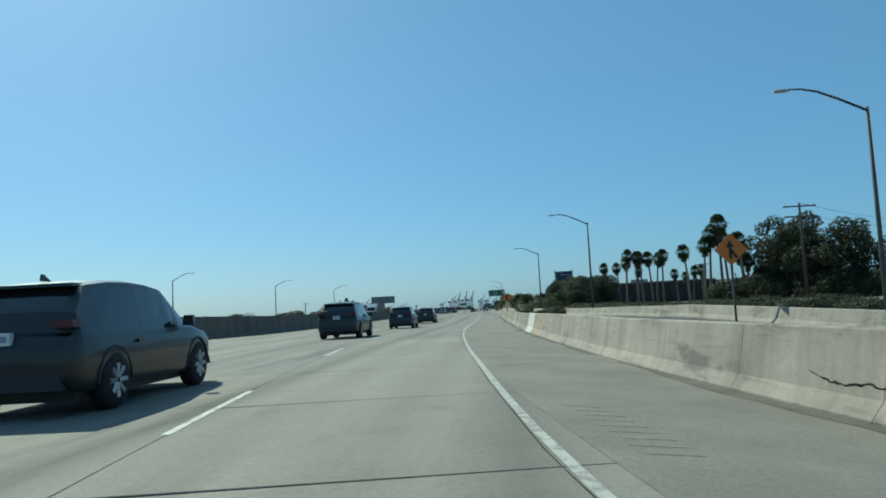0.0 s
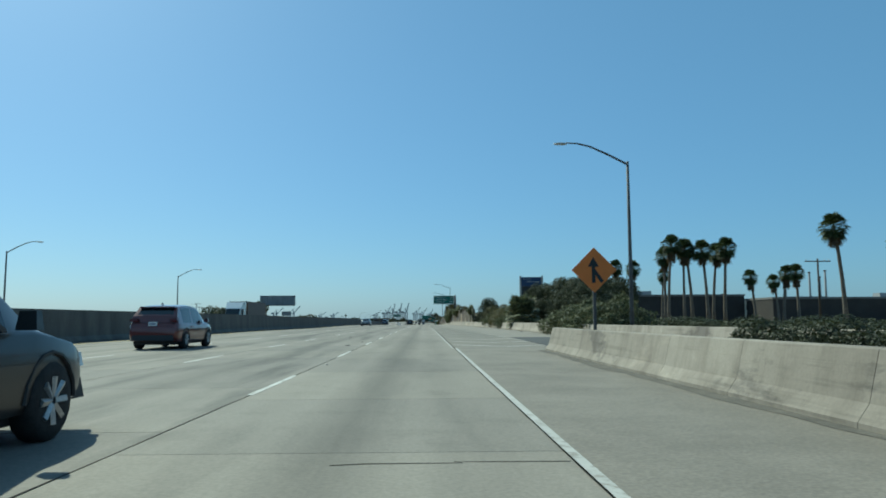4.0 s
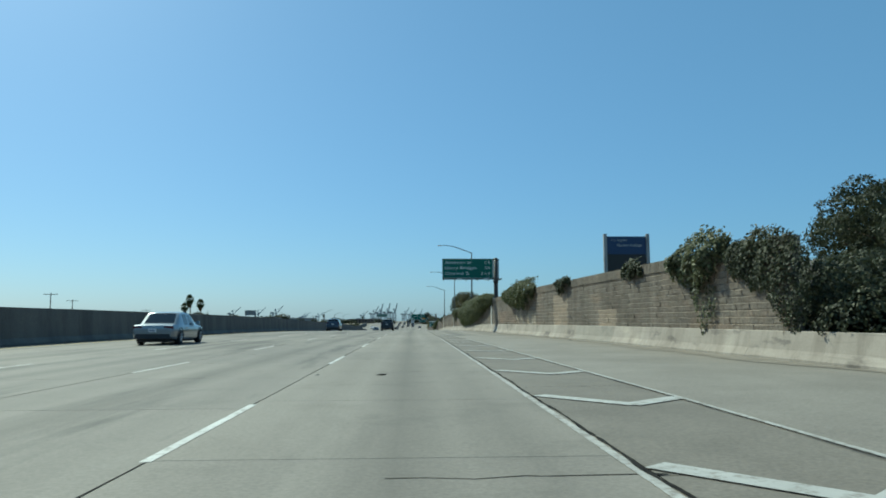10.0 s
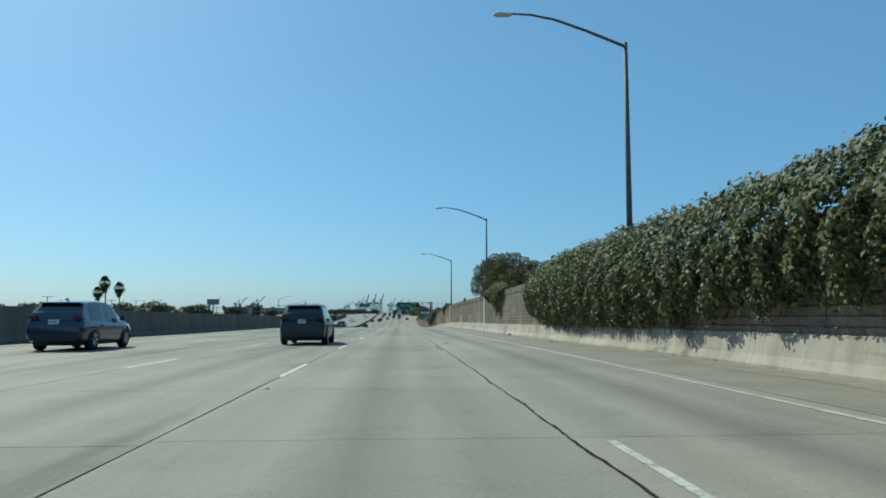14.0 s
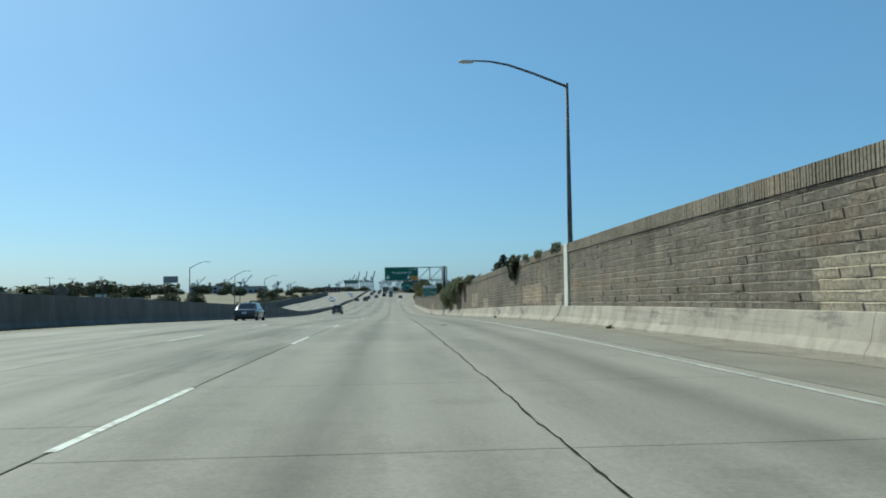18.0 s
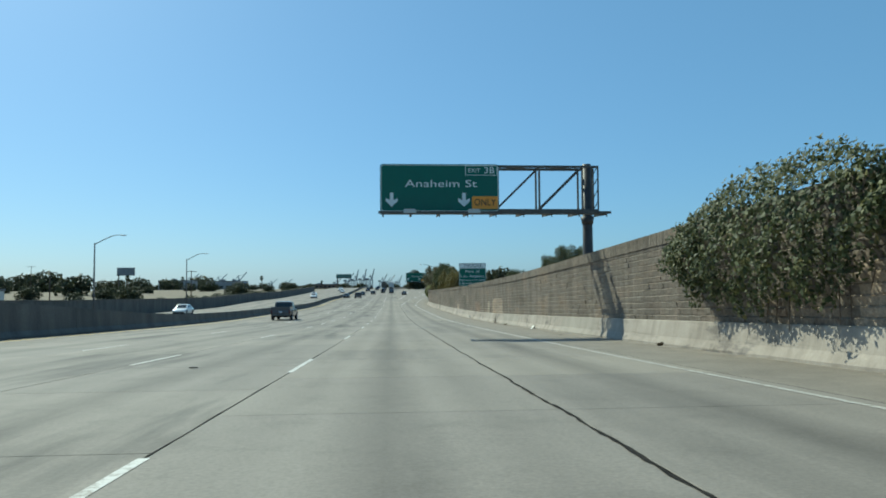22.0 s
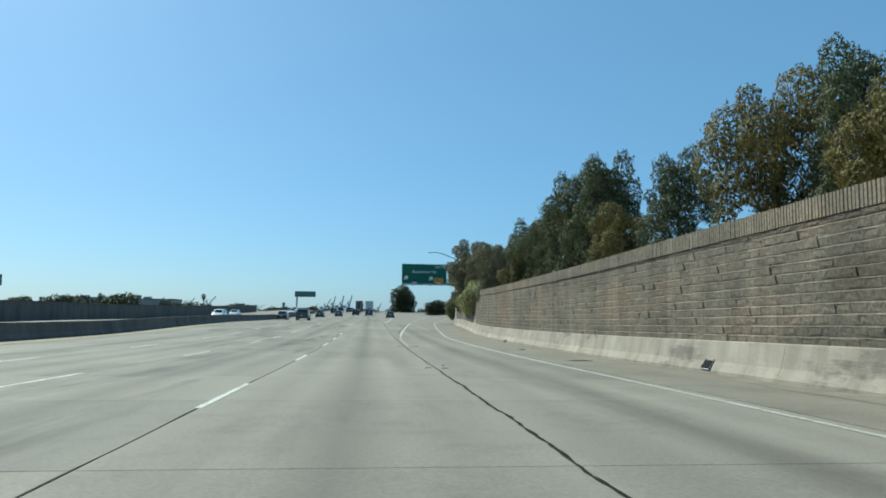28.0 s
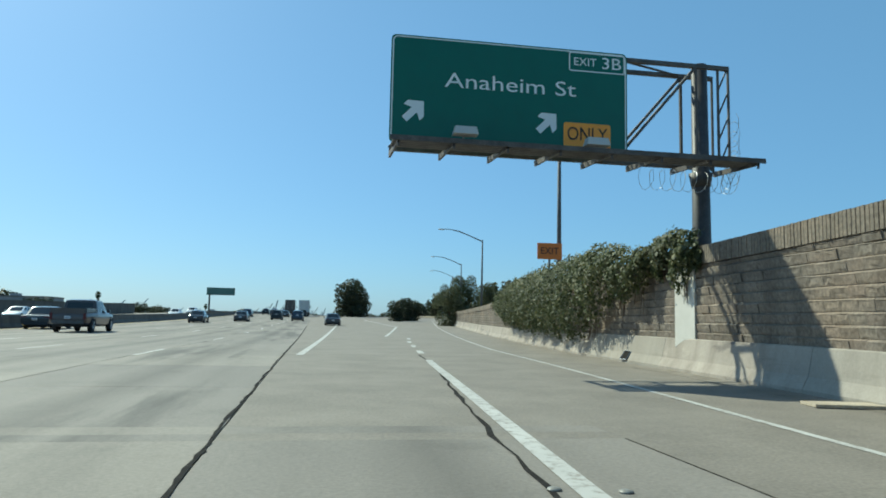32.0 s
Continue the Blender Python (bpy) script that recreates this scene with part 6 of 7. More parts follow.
ivy("dark overgrown ivy covering the end of the wall", 179.1, 183.8, [(179, 3.25), (181.2, 3.4), (183.8, 3.3)], [(179, 0.5), (180.2, 0.8), (181.0, 1.5), (182.4, 2.2), (183.8, 2.7)], 0.17, 4, "leaf_dark", 0.052, 330)
ivy("ivy hanging over the top of the block wall", 292.4, 303.4, [(292.4, 3.5), (293.6, 3.85), (296, 4.05), (299, 3.95), (303.4, 3.5)], [(292.4, 3.0), (294.4, 2.0), (295.4, 1.5), (296.4, 2.0), (298, 2.7), (300.6, 2.75), (303.4, 3.1)], 0.5, 5, "leaf_vine", 0.065, 190)
ivy("large rounded mass of ivy hanging off the wall", 395.5, 399.5, [(395.5, 3.4), (397.3, 4.0), (399.5, 3.4)], [(395.5, 3.1), (397.5, 2.2), (399.5, 3.1)], 0.7, 6, "leaf_vine", 0.062, 230)
ivy("large rounded mass of ivy reaching down to the barrier", 400.4, 408.4, [(400.2, 3.2), (402, 4.3), (404, 4.4), (408.4, 3.3)], [(400.2, 2.7), (402, 1.6), (403.8, 1.3), (406, 1.55), (408.4, 2.6)], 1.0, 7, "leaf_vine", 0.062, 230)
ivy("rounded mass of ivy reaching down to the barrier", 410.3, 420, [(409.8, 3.2), (413, 4.25), (416, 4.2), (420, 3.2)], [(409.8, 2.4), (412, 1.3), (415, 1.0), (418, 1.3), (420, 2.2)], 0.95, 8, "leaf_vine", 0.062, 230)
ivy("broad green ivy hanging down the block wall", 567.8, 583.2, [(567.2, 3.7), (572.2, 4.2), (575.6, 3.95), (577.2, 3.75), (580, 3.3), (583.2, 2.95)], [(567.2, 2.2), (570.2, 1.5), (573.2, 1.4), (576.5, 1.5), (578, 1.65), (581.2, 1.8), (583.2, 2.2)], 0.75, 9, "leaf_lime_sunlit", 0.066, 190)
ivy("thin creeper straggling over the wall top", 563.6, 567.4, [(563.6, 3.45), (565, 3.6), (567.4, 3.5)], [(563.6, 3.1), (565, 2.5), (566, 2.9), (567.4, 2.6)], 0.14, 16, "leaf_mid", 0.06, 60)
ivy("ivy bush draped over the exit wall down to the barrier", 586.4, 590.4, [(586.4, 2.9), (588.2, 3.05), (590.4, 2.9)], [(586.4, 2.3), (588.0, 1.7), (589.4, 1.85), (590.4, 2.5)], 0.4, 10, "leaf_vine")
ivy("long green ivy covering the exit wall beyond the sign", 602, 632.2, [(601.7, 3.1), (607.0, 3.5), (618.2, 3.6), (632.2, 3.4)], [(601.7, 2.0), (605.2, 1.5), (609.2, 0.5), (615.2, 0.7), (624.2, 0.9), (632.2, 1.2)], 1.05, 11, "leaf_vine", 0.062, 230)
ivy("dark clump of ivy falling over the cover plate", 600.0, 602.8, [(600, 2.85), (601.2, 3.3), (602.8, 3.2)], [(600, 2.3), (600.8, 1.8), (601.4, 2.5), (602.8, 2.3)], 0.34, 18, "leaf_vine", 0.062, 230)
ivy("creeper running along the wall top", 389.0, 395.3, [(389, 3.75), (392, 3.95), (395.3, 3.8)], [(389, 3.55), (392, 3.4), (395.3, 3.5)], 0.25, 15, "leaf_mid", 0.08)
ivy("dark tuft of ivy hanging over the wall top", 363.8, 366.9, [(363.8, 3.6), (365.1, 3.85), (366.9, 3.6)], [(363.8, 3.2), (365.3, 2.35), (366.9, 3.1)], 0.3, 14, "leaf_dark", 0.1)
for yy, s_ in ((325.1, 5), (360.6, 6), (357.3, 8), (353.2, 9)):
    ivy("sprig of green creeper on the wall top", yy, yy + 1.8, [(yy, 3.5), (yy + 0.9, 3.66), (yy + 1.8, 3.5)], [(yy, 3.38), (yy + 0.9, 3.3), (yy + 1.8, 3.4)], 0.12, s_ + 20, "leaf_mid", 0.045, 70)


def conifer(seed, height, label):
    """A ragged young conifer: whorls of upswept branches set with short needles tufts."""
    rng = random.Random(seed)
    g = np.random.default_rng(seed)
    t = thing("conifer", label, "tree")
    part("trunk", Shape().tube([(0, 0, -0.2), (0.05, 0, height * 0.5), (0, 0.04, height)], [0.09, 0.06, 0.015], 7), MAT["bark"], t, smooth=True)
    pts, nrm = [], []
    for i in range(46):
        u = (i + 0.5) / 46
        z, a = height * (0.06 + 0.92 * u), i * 2.39996 + rng.uniform(-0.3, 0.3)
        reach = height * 0.40 * (1.03 - u) ** 0.75 * rng.uniform(0.55, 1.15) + 0.1
        d = np.array([math.cos(a), math.sin(a), 0.0])
        n = int(60 + 130 * reach)
        k = g.uniform(0.1, 1.0, n) ** 0.8
        p = d * (reach * k)[:, None] + np.stack([np.zeros(n), np.zeros(n), z + 0.35 * reach * k ** 2], 1) + g.normal(0, 0.05 + 0.03 * reach, (n, 3))
        pts.append(p)
        nrm.append(g.normal(0, 1, (n, 3)) + d)
    part("needles", leaves_mesh("needles", np.concatenate(pts), np.concatenate(nrm), 0.045, MAT["leaf_dark"], seed, 1.8), None, t)
    return t


plant_row(conifer(51, 3.3, "ragged young conifer rising behind the wall top"), [(8.9, 376.9, 0.72), (8.7, 378.7, 0.58), (9.3, 374.6, 0.66)], "young conifers behind the wall")

# ---------- vehicles ----------
def wheel(parent, x, y, r, w, name="wheel"):
    """Tyre, rim and hub; the axle lies along x."""
    def lathe(profile, n=18):
        s = Shape()
        rings = [[(px, pr * math.cos(2 * math.pi * k / n), pr * math.sin(2 * math.pi * k / n)) for k in range(n)] for px, pr in profile]
        return s.sweep(rings)

    wh = part(name, lathe([(-w / 2, r * 0.62), (-w / 2, r * 0.92), (-w * 0.36, r), (w * 0.36, r), (w / 2, r * 0.92), (w / 2, r * 0.62)]), MAT["tyre"], parent, smooth=True)
    wh.location = (x, y, r)
    d = 1 if x > 0 else -1
    part("rim", lathe([(d * w * 0.2, r * 0.10), (d * w * 0.30, r * 0.16), (d * w * 0.36, r * 0.60), (d * w * 0.46, r * 0.65), (d * w * 0.40, r * 0.66)]), MAT["rim"], wh, smooth=True)
    s = Shape()
    for k in range(8):
        a = 2 * math.pi * k / 8
        c, q = math.cos(a), math.sin(a)
        xx = d * w * 0.40
        s.tube([(xx, r * 0.1 * c, r * 0.1 * q), (xx + d * 0.012, r * 0.6 * c, r * 0.6 * q)], [r * 0.11, r * 0.12], 5)
    part("spokes", s, MAT["rim"], wh)
    return wh


def rounded(ob, angle=38):
    """Smooth shading that keeps hard edges."""
    ob.data.shade_smooth()
    ob.data.set_sharp_from_angle(angle=radians(angle))
    return ob


def car(label, paint_mat, kind="suv", category="car"):
    """A car that faces +y, rear axle side at -y; its rear bumper is at y = 0."""
    t = thing("car", label, category)
    L, W, H = {"suv": (4.65, 0.93, 1.68), "sedan": (4.75, 0.91, 1.45), "pickup": (5.7, 1.0, 1.86)}[kind]
    zb, zs = (0.28, 0.98) if kind == "suv" else (0.22, 0.86) if kind == "sedan" else (0.42, 1.12)
    if kind == "suv":
        ga = [(0.20, zs + 0.27), (0.56, H - 0.08), (1.0, H - 0.02), (1.7, H), (2.35, H - 0.03), (2.75, H - 0.09), (3.5, zs + 0.05)]
    elif kind == "sedan":
        ga = [(0.72, zs + 0.03), (1.35, H - 0.05), (1.9, H), (2.65, H - 0.04), (3.45, zs + 0.03)]
    else:
        ga = [(1.95, zs + 0.03), (2.15, H - 0.05), (2.5, H), (3.35, H - 0.04), (4.15, zs + 0.03)]
    inset = 0.17 if kind != "pickup" else 0.14
    y0, yl, r0, r1 = ga[0][0], ga[-1][0], ga[1][0], ga[-2][0]
    mid = (r0 + r1) / 2 + 0.12
    top_at, wide = curve([(0.0, zs - 0.14), (0.07, zs - 0.02), (0.16, zs + 0.02)] + ga + [(yl + 0.2, zs + 0.02), (L - 0.45, zs - 0.06), (L - 0.15, zs - 0.17), (L, zs - 0.32)]), curve([(0, W * 0.87), (0.08, W * 0.95), (0.3, W * 0.99), (0.9, W), (L - 0.9, W), (L - 0.35, W * 0.96), (L - 0.1, W * 0.86), (L, W * 0.76)])
    low_at = curve([(0, zb + 0.16), (0.12, zb + 0.05), (0.5, zb), (L - 0.5, zb), (L - 0.1, zb + 0.06), (L, zb + 0.14)])
    rails = curve([(0, W - 0.10), (y0, W - 0.11), (r0, W - inset - 0.05), (r1, W - inset - 0.05), (yl, W - 0.12), (L, W * 0.62)])
    stations = sorted({0.0, 0.03, 0.07, 0.16, y0, y0 + 0.05, r0 - 0.04, r0, r0 + 0.14, (r0 + mid) / 2, mid - 0.05, mid + 0.05, (mid + r1) / 2, r1, r1 + 0.05, r1 + (yl - r1) * 0.4, yl - 0.05, yl, yl + 0.2, L - 0.8, L - 0.45, L - 0.28, L - 0.15, L - 0.06, L})
    rings = []
    for y in stations:
        w, lo, hi, wr = wide(y), low_at(y), top_at(y), rails(y)
        belt = min(zs, hi - 0.05)
        rise = hi - belt
        wr = min(wr, w - 0.04)
        half = [(w * 0.55, lo), (w * 0.93, lo), (w * 0.985, lo + 0.10), (w, lo + (belt - lo) * 0.55), (w * 0.975, belt - 0.03), (w * 0.955, belt), (w * 0.955 + (wr - w * 0.955) * 0.86, belt + rise * 0.84), (wr, hi - rise * 0.05), (wr * 0.82, hi), (wr * 0.4, hi + 0.012)]
        rings.append([(x, y, z) for x, z in half] + [(-x, y, z) for x, z in reversed(half)])
    n = len(rings[0])
    verts = [v for ring in rings for v in ring]
    skin, glass = [tuple(reversed(range(n))), tuple(range(len(verts) - n, len(verts)))], {"rear_window": [], "windscreen": [], "side_window": [], "side_window.": [], "door_window": [], "door_window.": []}
    for i in range(len(stations) - 1):
        ya, yb = stations[i], stations[i + 1]
        for k in range(n):
            q = k + 1 if k + 1 < n else 0
            f = (i * n + k, i * n + q, (i + 1) * n + q, (i + 1) * n + k)
            name = None
            if k in (8, 9, 10) and ya >= y0 + 0.04 and yb <= r0 - 0.03:
                name = "rear_window"
            elif k in (8, 9, 10) and ya >= r1 + 0.04 and yb <= yl - 0.04:
                name = "windscreen"
            elif k in (5, 13) and r0 + 0.1 <= ya and yb <= mid - 0.04:
                name = "side_window" if k == 5 else "side_window."
            elif k in (5, 13) and mid + 0.04 <= ya and yb <= r1 + (yl - r1) * 0.42:
                name = "door_window" if k == 5 else "door_window."
            (glass[name] if name else skin).append(f)
    rounded(part("body", mesh_of("body", verts, skin, paint_mat), None, t), 32)
    for name, faces in glass.items():
        used = sorted({v for f in faces for v in f})
        part(name.rstrip("."), mesh_of("pane", [verts[v] for v in used], [tuple(used.index(v) for v in f) for f in faces], MAT["glass"]), None, t)
    for sx in (-1, 1):
        m = part("mirror", Shape().box(sx * (W + 0.02) - 0.02, sx * (W + 0.16) + 0.02, yl - 0.42, yl - 0.30, zs + 0.02, zs + 0.18, 0.02) if sx > 0 else Shape().box(-W - 0.18, -W - 0.0, yl - 0.42, yl - 0.30, zs + 0.02, zs + 0.18, 0.02), paint_mat, t)
        part("tail_lamp", Shape().box(*sorted((sx * W * 0.62, sx * W * 0.945)), 0.03, 0.26, zs + 0.08, zs + 0.17, 0.03) if kind == "suv" else Shape().box(*sorted((sx * W * 0.50, sx * W * 0.95)), 0.0, 0.22, zs - 0.15, zs - 0.05, 0.02) if kind != "pickup" else Shape().box(*sorted((sx * W * 0.78, sx * W * 0.93)), -0.02, 0.14, zs - 0.40, zs - 0.04, 0.012), MAT["tail"], t, "red tail lamp")
        part("headlamp", Shape().box(*sorted((sx * W * 0.45, sx * W * 0.84)), L - 0.24, L - 0.015, zs - 0.36, zs - 0.22, 0.02), MAT["head"], t, "clear headlamp")
        part("door_handle", Shape().box(*sorted((sx * (W - 0.01), sx * (W + 0.025))), L * 0.33, L * 0.33 + 0.2, zs - 0.16, zs - 0.12), paint_mat, t)
    part("rear_bumper", Shape().box(-W * 0.84, W * 0.84, -0.05, 0.25, zb + 0.06, zb + 0.26, 0.05), MAT["steel_dark"] if kind == "pickup" else MAT["trim"], t)
    part("front_bumper", Shape().box(-W * 0.84, W * 0.84, L - 0.28, L + 0.03, zb + 0.02, zb + 0.22, 0.03), MAT["trim"], t)
    low = zs - 0.10 if kind == "suv" else zb + 0.34
    pl = part("plate", Shape().box(-0.155, 0.155, -0.075 if kind != "suv" else -0.02, 0.06, low, low + 0.15), MAT["plate_white"], t)
    part("plate_bar", Shape().box(-0.12, 0.12, -0.079 if kind != "suv" else -0.024, 0.0, low + 0.04, low + 0.11), MAT["plate_bar"], pl)
    if kind == "suv":
        part("spoiler", Shape().box(-W + inset + 0.10, W - inset - 0.10, r0 - 0.16, r0 + 0.12, H - 0.115, H - 0.075, 0.012), paint_mat, t)
        part("antenna_fin", Shape().sweep([[(-0.02, r0 + 0.3, H - 0.01), (0.02, r0 + 0.3, H - 0.01), (0.02, r0 + 0.5, H - 0.01), (-0.02, r0 + 0.5, H - 0.01)], [(-0.008, r0 + 0.3, H + 0.08), (0.008, r0 + 0.3, H + 0.08), (0.008, r0 + 0.36, H + 0.08), (-0.008, r0 + 0.36, H + 0.08)]]), paint_mat, t)
    if kind == "pickup":
        for sx in (-1, 1):
            part("bed_wall", Shape().box(*sorted((sx * W * 0.86, sx * W * 0.96)), 0.08, 1.95, zs, zs + 0.22, 0.015), paint_mat, t)
        part("tailgate", Shape().box(-W * 0.86, W * 0.86, 0.02, 0.10, zs - 0.35, zs + 0.22, 0.01), paint_mat, t)
    r = {"suv": 0.36, "sedan": 0.33, "pickup": 0.40}[kind]
    for sx in (-1, 1):
        for yy in (0.95 if kind != "pickup" else 1.2, L - 0.92):
            part("wheel_arch", Shape().tube([(sx * (W - 0.012), yy + (r + 0.075) * math.cos(a), r + (r + 0.075) * math.sin(a)) for a in [math.pi * k / 8 for k in range(9)]], 0.022, 5), MAT["trim"], t)
            wheel(t, sx * (W - 0.10), yy, r, 0.23)
    part("underbody", Shape().box(-W * 0.8, W * 0.8, 0.3, L - 0.3, zb - 0.1, zb + 0.1), MAT["trim"], t)
    return t


def park(t, x, y, turn=0.0):
    slope = math.atan2(road_z(y + 3) - road_z(y - 1), 4.0)
    t.matrix_world = Matrix.Translation((x, y, road_z(y + 2) - 2 * math.tan(slope))) @ Matrix.Rotation(turn, 4, "Z") @ Matrix.Rotation(slope * math.cos(turn), 4, "X")
    return t


def again(t, x, y, label, turn=0.0):
    c = copy_thing(t, Matrix.Identity(4))
    park(c, x, y, turn)
    return tagged(c, label)


suv = park(car("black SUV driving ahead in the next lane", MAT["car_black"], "suv"), -3.86, 5.9)
again(suv, -2.68, -18.1, "black SUV driving alongside in the next lane", radians(1.5))
again(suv, -3.78, 28.2, "black SUV driving in the next lane")
again(suv, -4.0, 52.0, "black SUV driving in the next lane")
again(suv, -4.0, 268, "black SUV driving far ahead in the next lane")
red = park(car("dark red SUV in the far lane", MAT["car_red"], "suv"), -9.7, 76.0)
silver = park(car("silver-blue sedan with a bright reflection in the far lane", MAT["car_silver"], "sedan"), -11.4, 194.0)
dark_sedan = park(car("dark grey sedan in the far lane", MAT["car_grey"], "sedan"), -11.4, 379.0)
again(dark_sedan, -15.0, 634.7, "dark grey sedan beside the median")
blue = park(car("dark blue SUV on the slope ahead", MAT["car_blue"], "suv"), -11.3, 262.8)
pickup = park(car("dark reddish-brown pickup truck beside the median", MAT["car_pickup"], "pickup", "pickup truck"), -11.2, 471.5)
again(pickup, -11.0, 628.0, "dark reddish-brown pickup truck ahead in a middle lane")
for i, (x, y, k) in enumerate(((-0.4, 700.2, 2), (-4.0, 708.2, 0), (-7.7, 687.2, 1), (-11.2, 672.2, 1), (-4.1, 744.2, 1), (-7.6, 767.2, 2), (-0.5, 758.2, 0), (-11.4, 738.2, 2), (-7.8, 822.2, 1), (4.4, 672.2, 1), (-11.3, 792.2, 0))):
    again((suv, dark_sedan, blue)[k], x, y, "dark car far ahead on the rising road")


# cars on the opposite carriageway, coming nearer
white_suv = park(car("white SUV on the opposite carriageway", MAT["car_white"], "suv"), -22.0, 62.0, math.pi)
white_sedan = park(car("white sedan on the opposite carriageway", MAT["car_white"], "sedan"), -25.6, 46.0, math.pi)
white_pick = park(car("white pickup truck on the opposite carriageway", MAT["car_white"], "pickup", "pickup truck"), -29.0, 54.0, math.pi)
for x, y, k in ((-21.8, 175, 1), (-25.5, 222, 0), (-22, 357.3, 1), (-29, 382.8, 1), (-22, 315.3, 0), (-29, 504.2, 1), (-25.4, 638.2, 0), (-29, 672.2, 1), (-22, 722.2, 1), (-25.6, 762.2, 0)):
    again((white_suv, white_sedan, white_pick)[k], x, y, "pale car on the opposite carriageway", math.pi)


def semi(label, cab_mat, box_mat, box_h=4.0):
    """A lorry facing +y: sleeper cab, trailer box, axles; its rear doors are at y = 0."""
    t = thing("semi_truck", label, "truck")
    part("trailer_box", Shape().box(-1.28, 1.28, 0.0, 11.5, 1.1, box_h), box_mat, t)
    for sx in (-0.64, 0.64):
        part("rear_door", Shape().box(sx - 0.6, sx + 0.6, -0.03, 0.0, 1.2, box_h - 0.1), box_mat, t)
        for q in (-0.15, 0.15):
            part("lock_rod", Shape().tube([(sx + q, -0.05, 1.25), (sx + q, -0.05, box_h - 0.15)], 0.02, 6), MAT["galv"], t)
        part("tail_lamp", Shape().box(sx * 1.75 - 0.1, sx * 1.75 + 0.1, -0.06, 0.0, 0.95, 1.08), MAT["tail"], t)
    part("bumper_bar", Shape().box(-1.15, 1.15, -0.02, 0.06, 0.5, 0.62), MAT["steel_dark"], t)
    part("chassis", Shape().box(-0.5, 0.5, 0.1, 16.2, 0.8, 1.08), MAT["steel_dark"], t)
    part("cab", Shape().sweep([[(-1.2, 12.2, 0.75), (1.2, 12.2, 0.75), (1.2, 12.2, 3.7), (-1.2, 12.2, 3.7)], [(-1.22, 13.6, 0.75), (1.22, 13.6, 0.75), (1.15, 13.6, 3.75), (-1.15, 13.6, 3.75)], [(-1.2, 14.7, 0.75), (1.2, 14.7, 0.75), (1.02, 14.5, 2.9), (-1.02, 14.5, 2.9)], [(-1.15, 15.1, 0.75), (1.15, 15.1, 0.75), (0.95, 15.0, 2.0), (-0.95, 15.0, 2.0)], [(-1.0, 16.5, 0.7), (1.0, 16.5, 0.7), (0.72, 16.4, 1.72), (-0.72, 16.4, 1.72)]]), cab_mat, t)
    part("windscreen", Shape().sweep([[(-0.92, 15.06, 2.05), (0.92, 15.06, 2.05), (0.95, 14.62, 2.82), (-0.95, 14.62, 2.82)], [(-0.9, 15.10, 2.07), (0.9, 15.10, 2.07), (0.93, 14.66, 2.84), (-0.93, 14.66, 2.84)]]), MAT["glass"], t)
    part("grille", Shape().box(-0.5, 0.5, 16.44, 16.53, 0.85, 1.6), MAT["chrome"], t)
    part("bumper", Shape().box(-1.15, 1.15, 16.2, 16.62, 0.4, 0.75, 0.03), MAT["chrome"], t)
    for sx in (-1, 1):
        part("headlamp", Shape().box(*sorted((sx * 0.62, sx * 0.92)), 16.3, 16.52, 0.85, 1.1), MAT["head"], t)
        part("exhaust_pipe", Shape().tube([(sx * 1.1, 12.05, 1.0), (sx * 1.1, 12.05, 4.0)], 0.08, 8), MAT["chrome"], t)
        part("mirror", Shape().box(*sorted((sx * 1.3, sx * 1.45)), 14.75, 14.85, 2.0, 2.6), MAT["trim"], t)
        part("side_window", Shape().box(*sorted((sx * 1.16, sx * 1.205)), 13.75, 14.5, 2.1, 2.75), MAT["glass"], t)
        for yy in (1.2, 2.5, 11.2, 12.5, 15.6):
            wheel(t, sx * 1.05, yy, 0.5, 0.42)
        part("mud_flap", Shape().box(*sorted((sx * 0.75, sx * 1.25)), 0.5, 0.53, 0.25, 1.0), MAT["trim"], t)
    return t


lorry = park(semi("white semi-truck with a brown trailer on the opposite carriageway", MAT["car_white"], MAT["box_brown"], 3.9), -26.0, 164.0, math.pi)
pale = park(semi("grey semi-truck seen from behind far ahead", MAT["car_white"], MAT["box_white"], 4.0), -0.4, 767.2)
park(semi("dark box truck seen from behind far ahead", MAT["car_grey"], MAT["car_grey"], 4.1), -4.1, 777.2)


# ---------- beyond the freeway ----------
def billboard(label, x0, x1, y, z0, z1, face, foot):
    t = thing("billboard", label, "billboard", ((x0 + x1) / 2, y, 0))
    w = (x1 - x0) / 2
    part("panel", Shape().box(-w, w, -0.15, 0.15, z0, z1), face, t)
    part("frame", Shape().box(-w - 0.08, w + 0.08, 0.15, 0.3, z0 - 0.08, z1 + 0.08), MAT["steel_dark"], t)
    part("catwalk", Shape().box(-w, w, -0.9, -0.15, z0 - 0.16, z0 - 0.08), MAT["steel_dark"], t)
    for i in range(7):
        xx = -w + 2 * w * (i + 0.5) / 7
        part("seam", Shape().box(xx - 0.02, xx + 0.02, -0.165, -0.15, z0, z1), MAT["steel_dark"], t)
    part("post", Shape().tube([(-w * 0.8, 0.1, foot), (-w * 0.8, 0.1, z0)], 0.3, 10), MAT["steel_dark"], t, smooth=True)
    return t


billboard("long grey back of a billboard beyond the freeway", -35.4, -27.9, 207.4, 3.95, 5.95, MAT["board"], -1.5)
billboard("green-grey billboard above the far tree line", -33.3, -24.4, 835, 4.0, 6.25, MAT["board_green"], -3.0)
billboard("small dark billboard on legs beyond the freeway", -145, -136, 792, 5.5, 9.5, MAT["board"], -3.0)


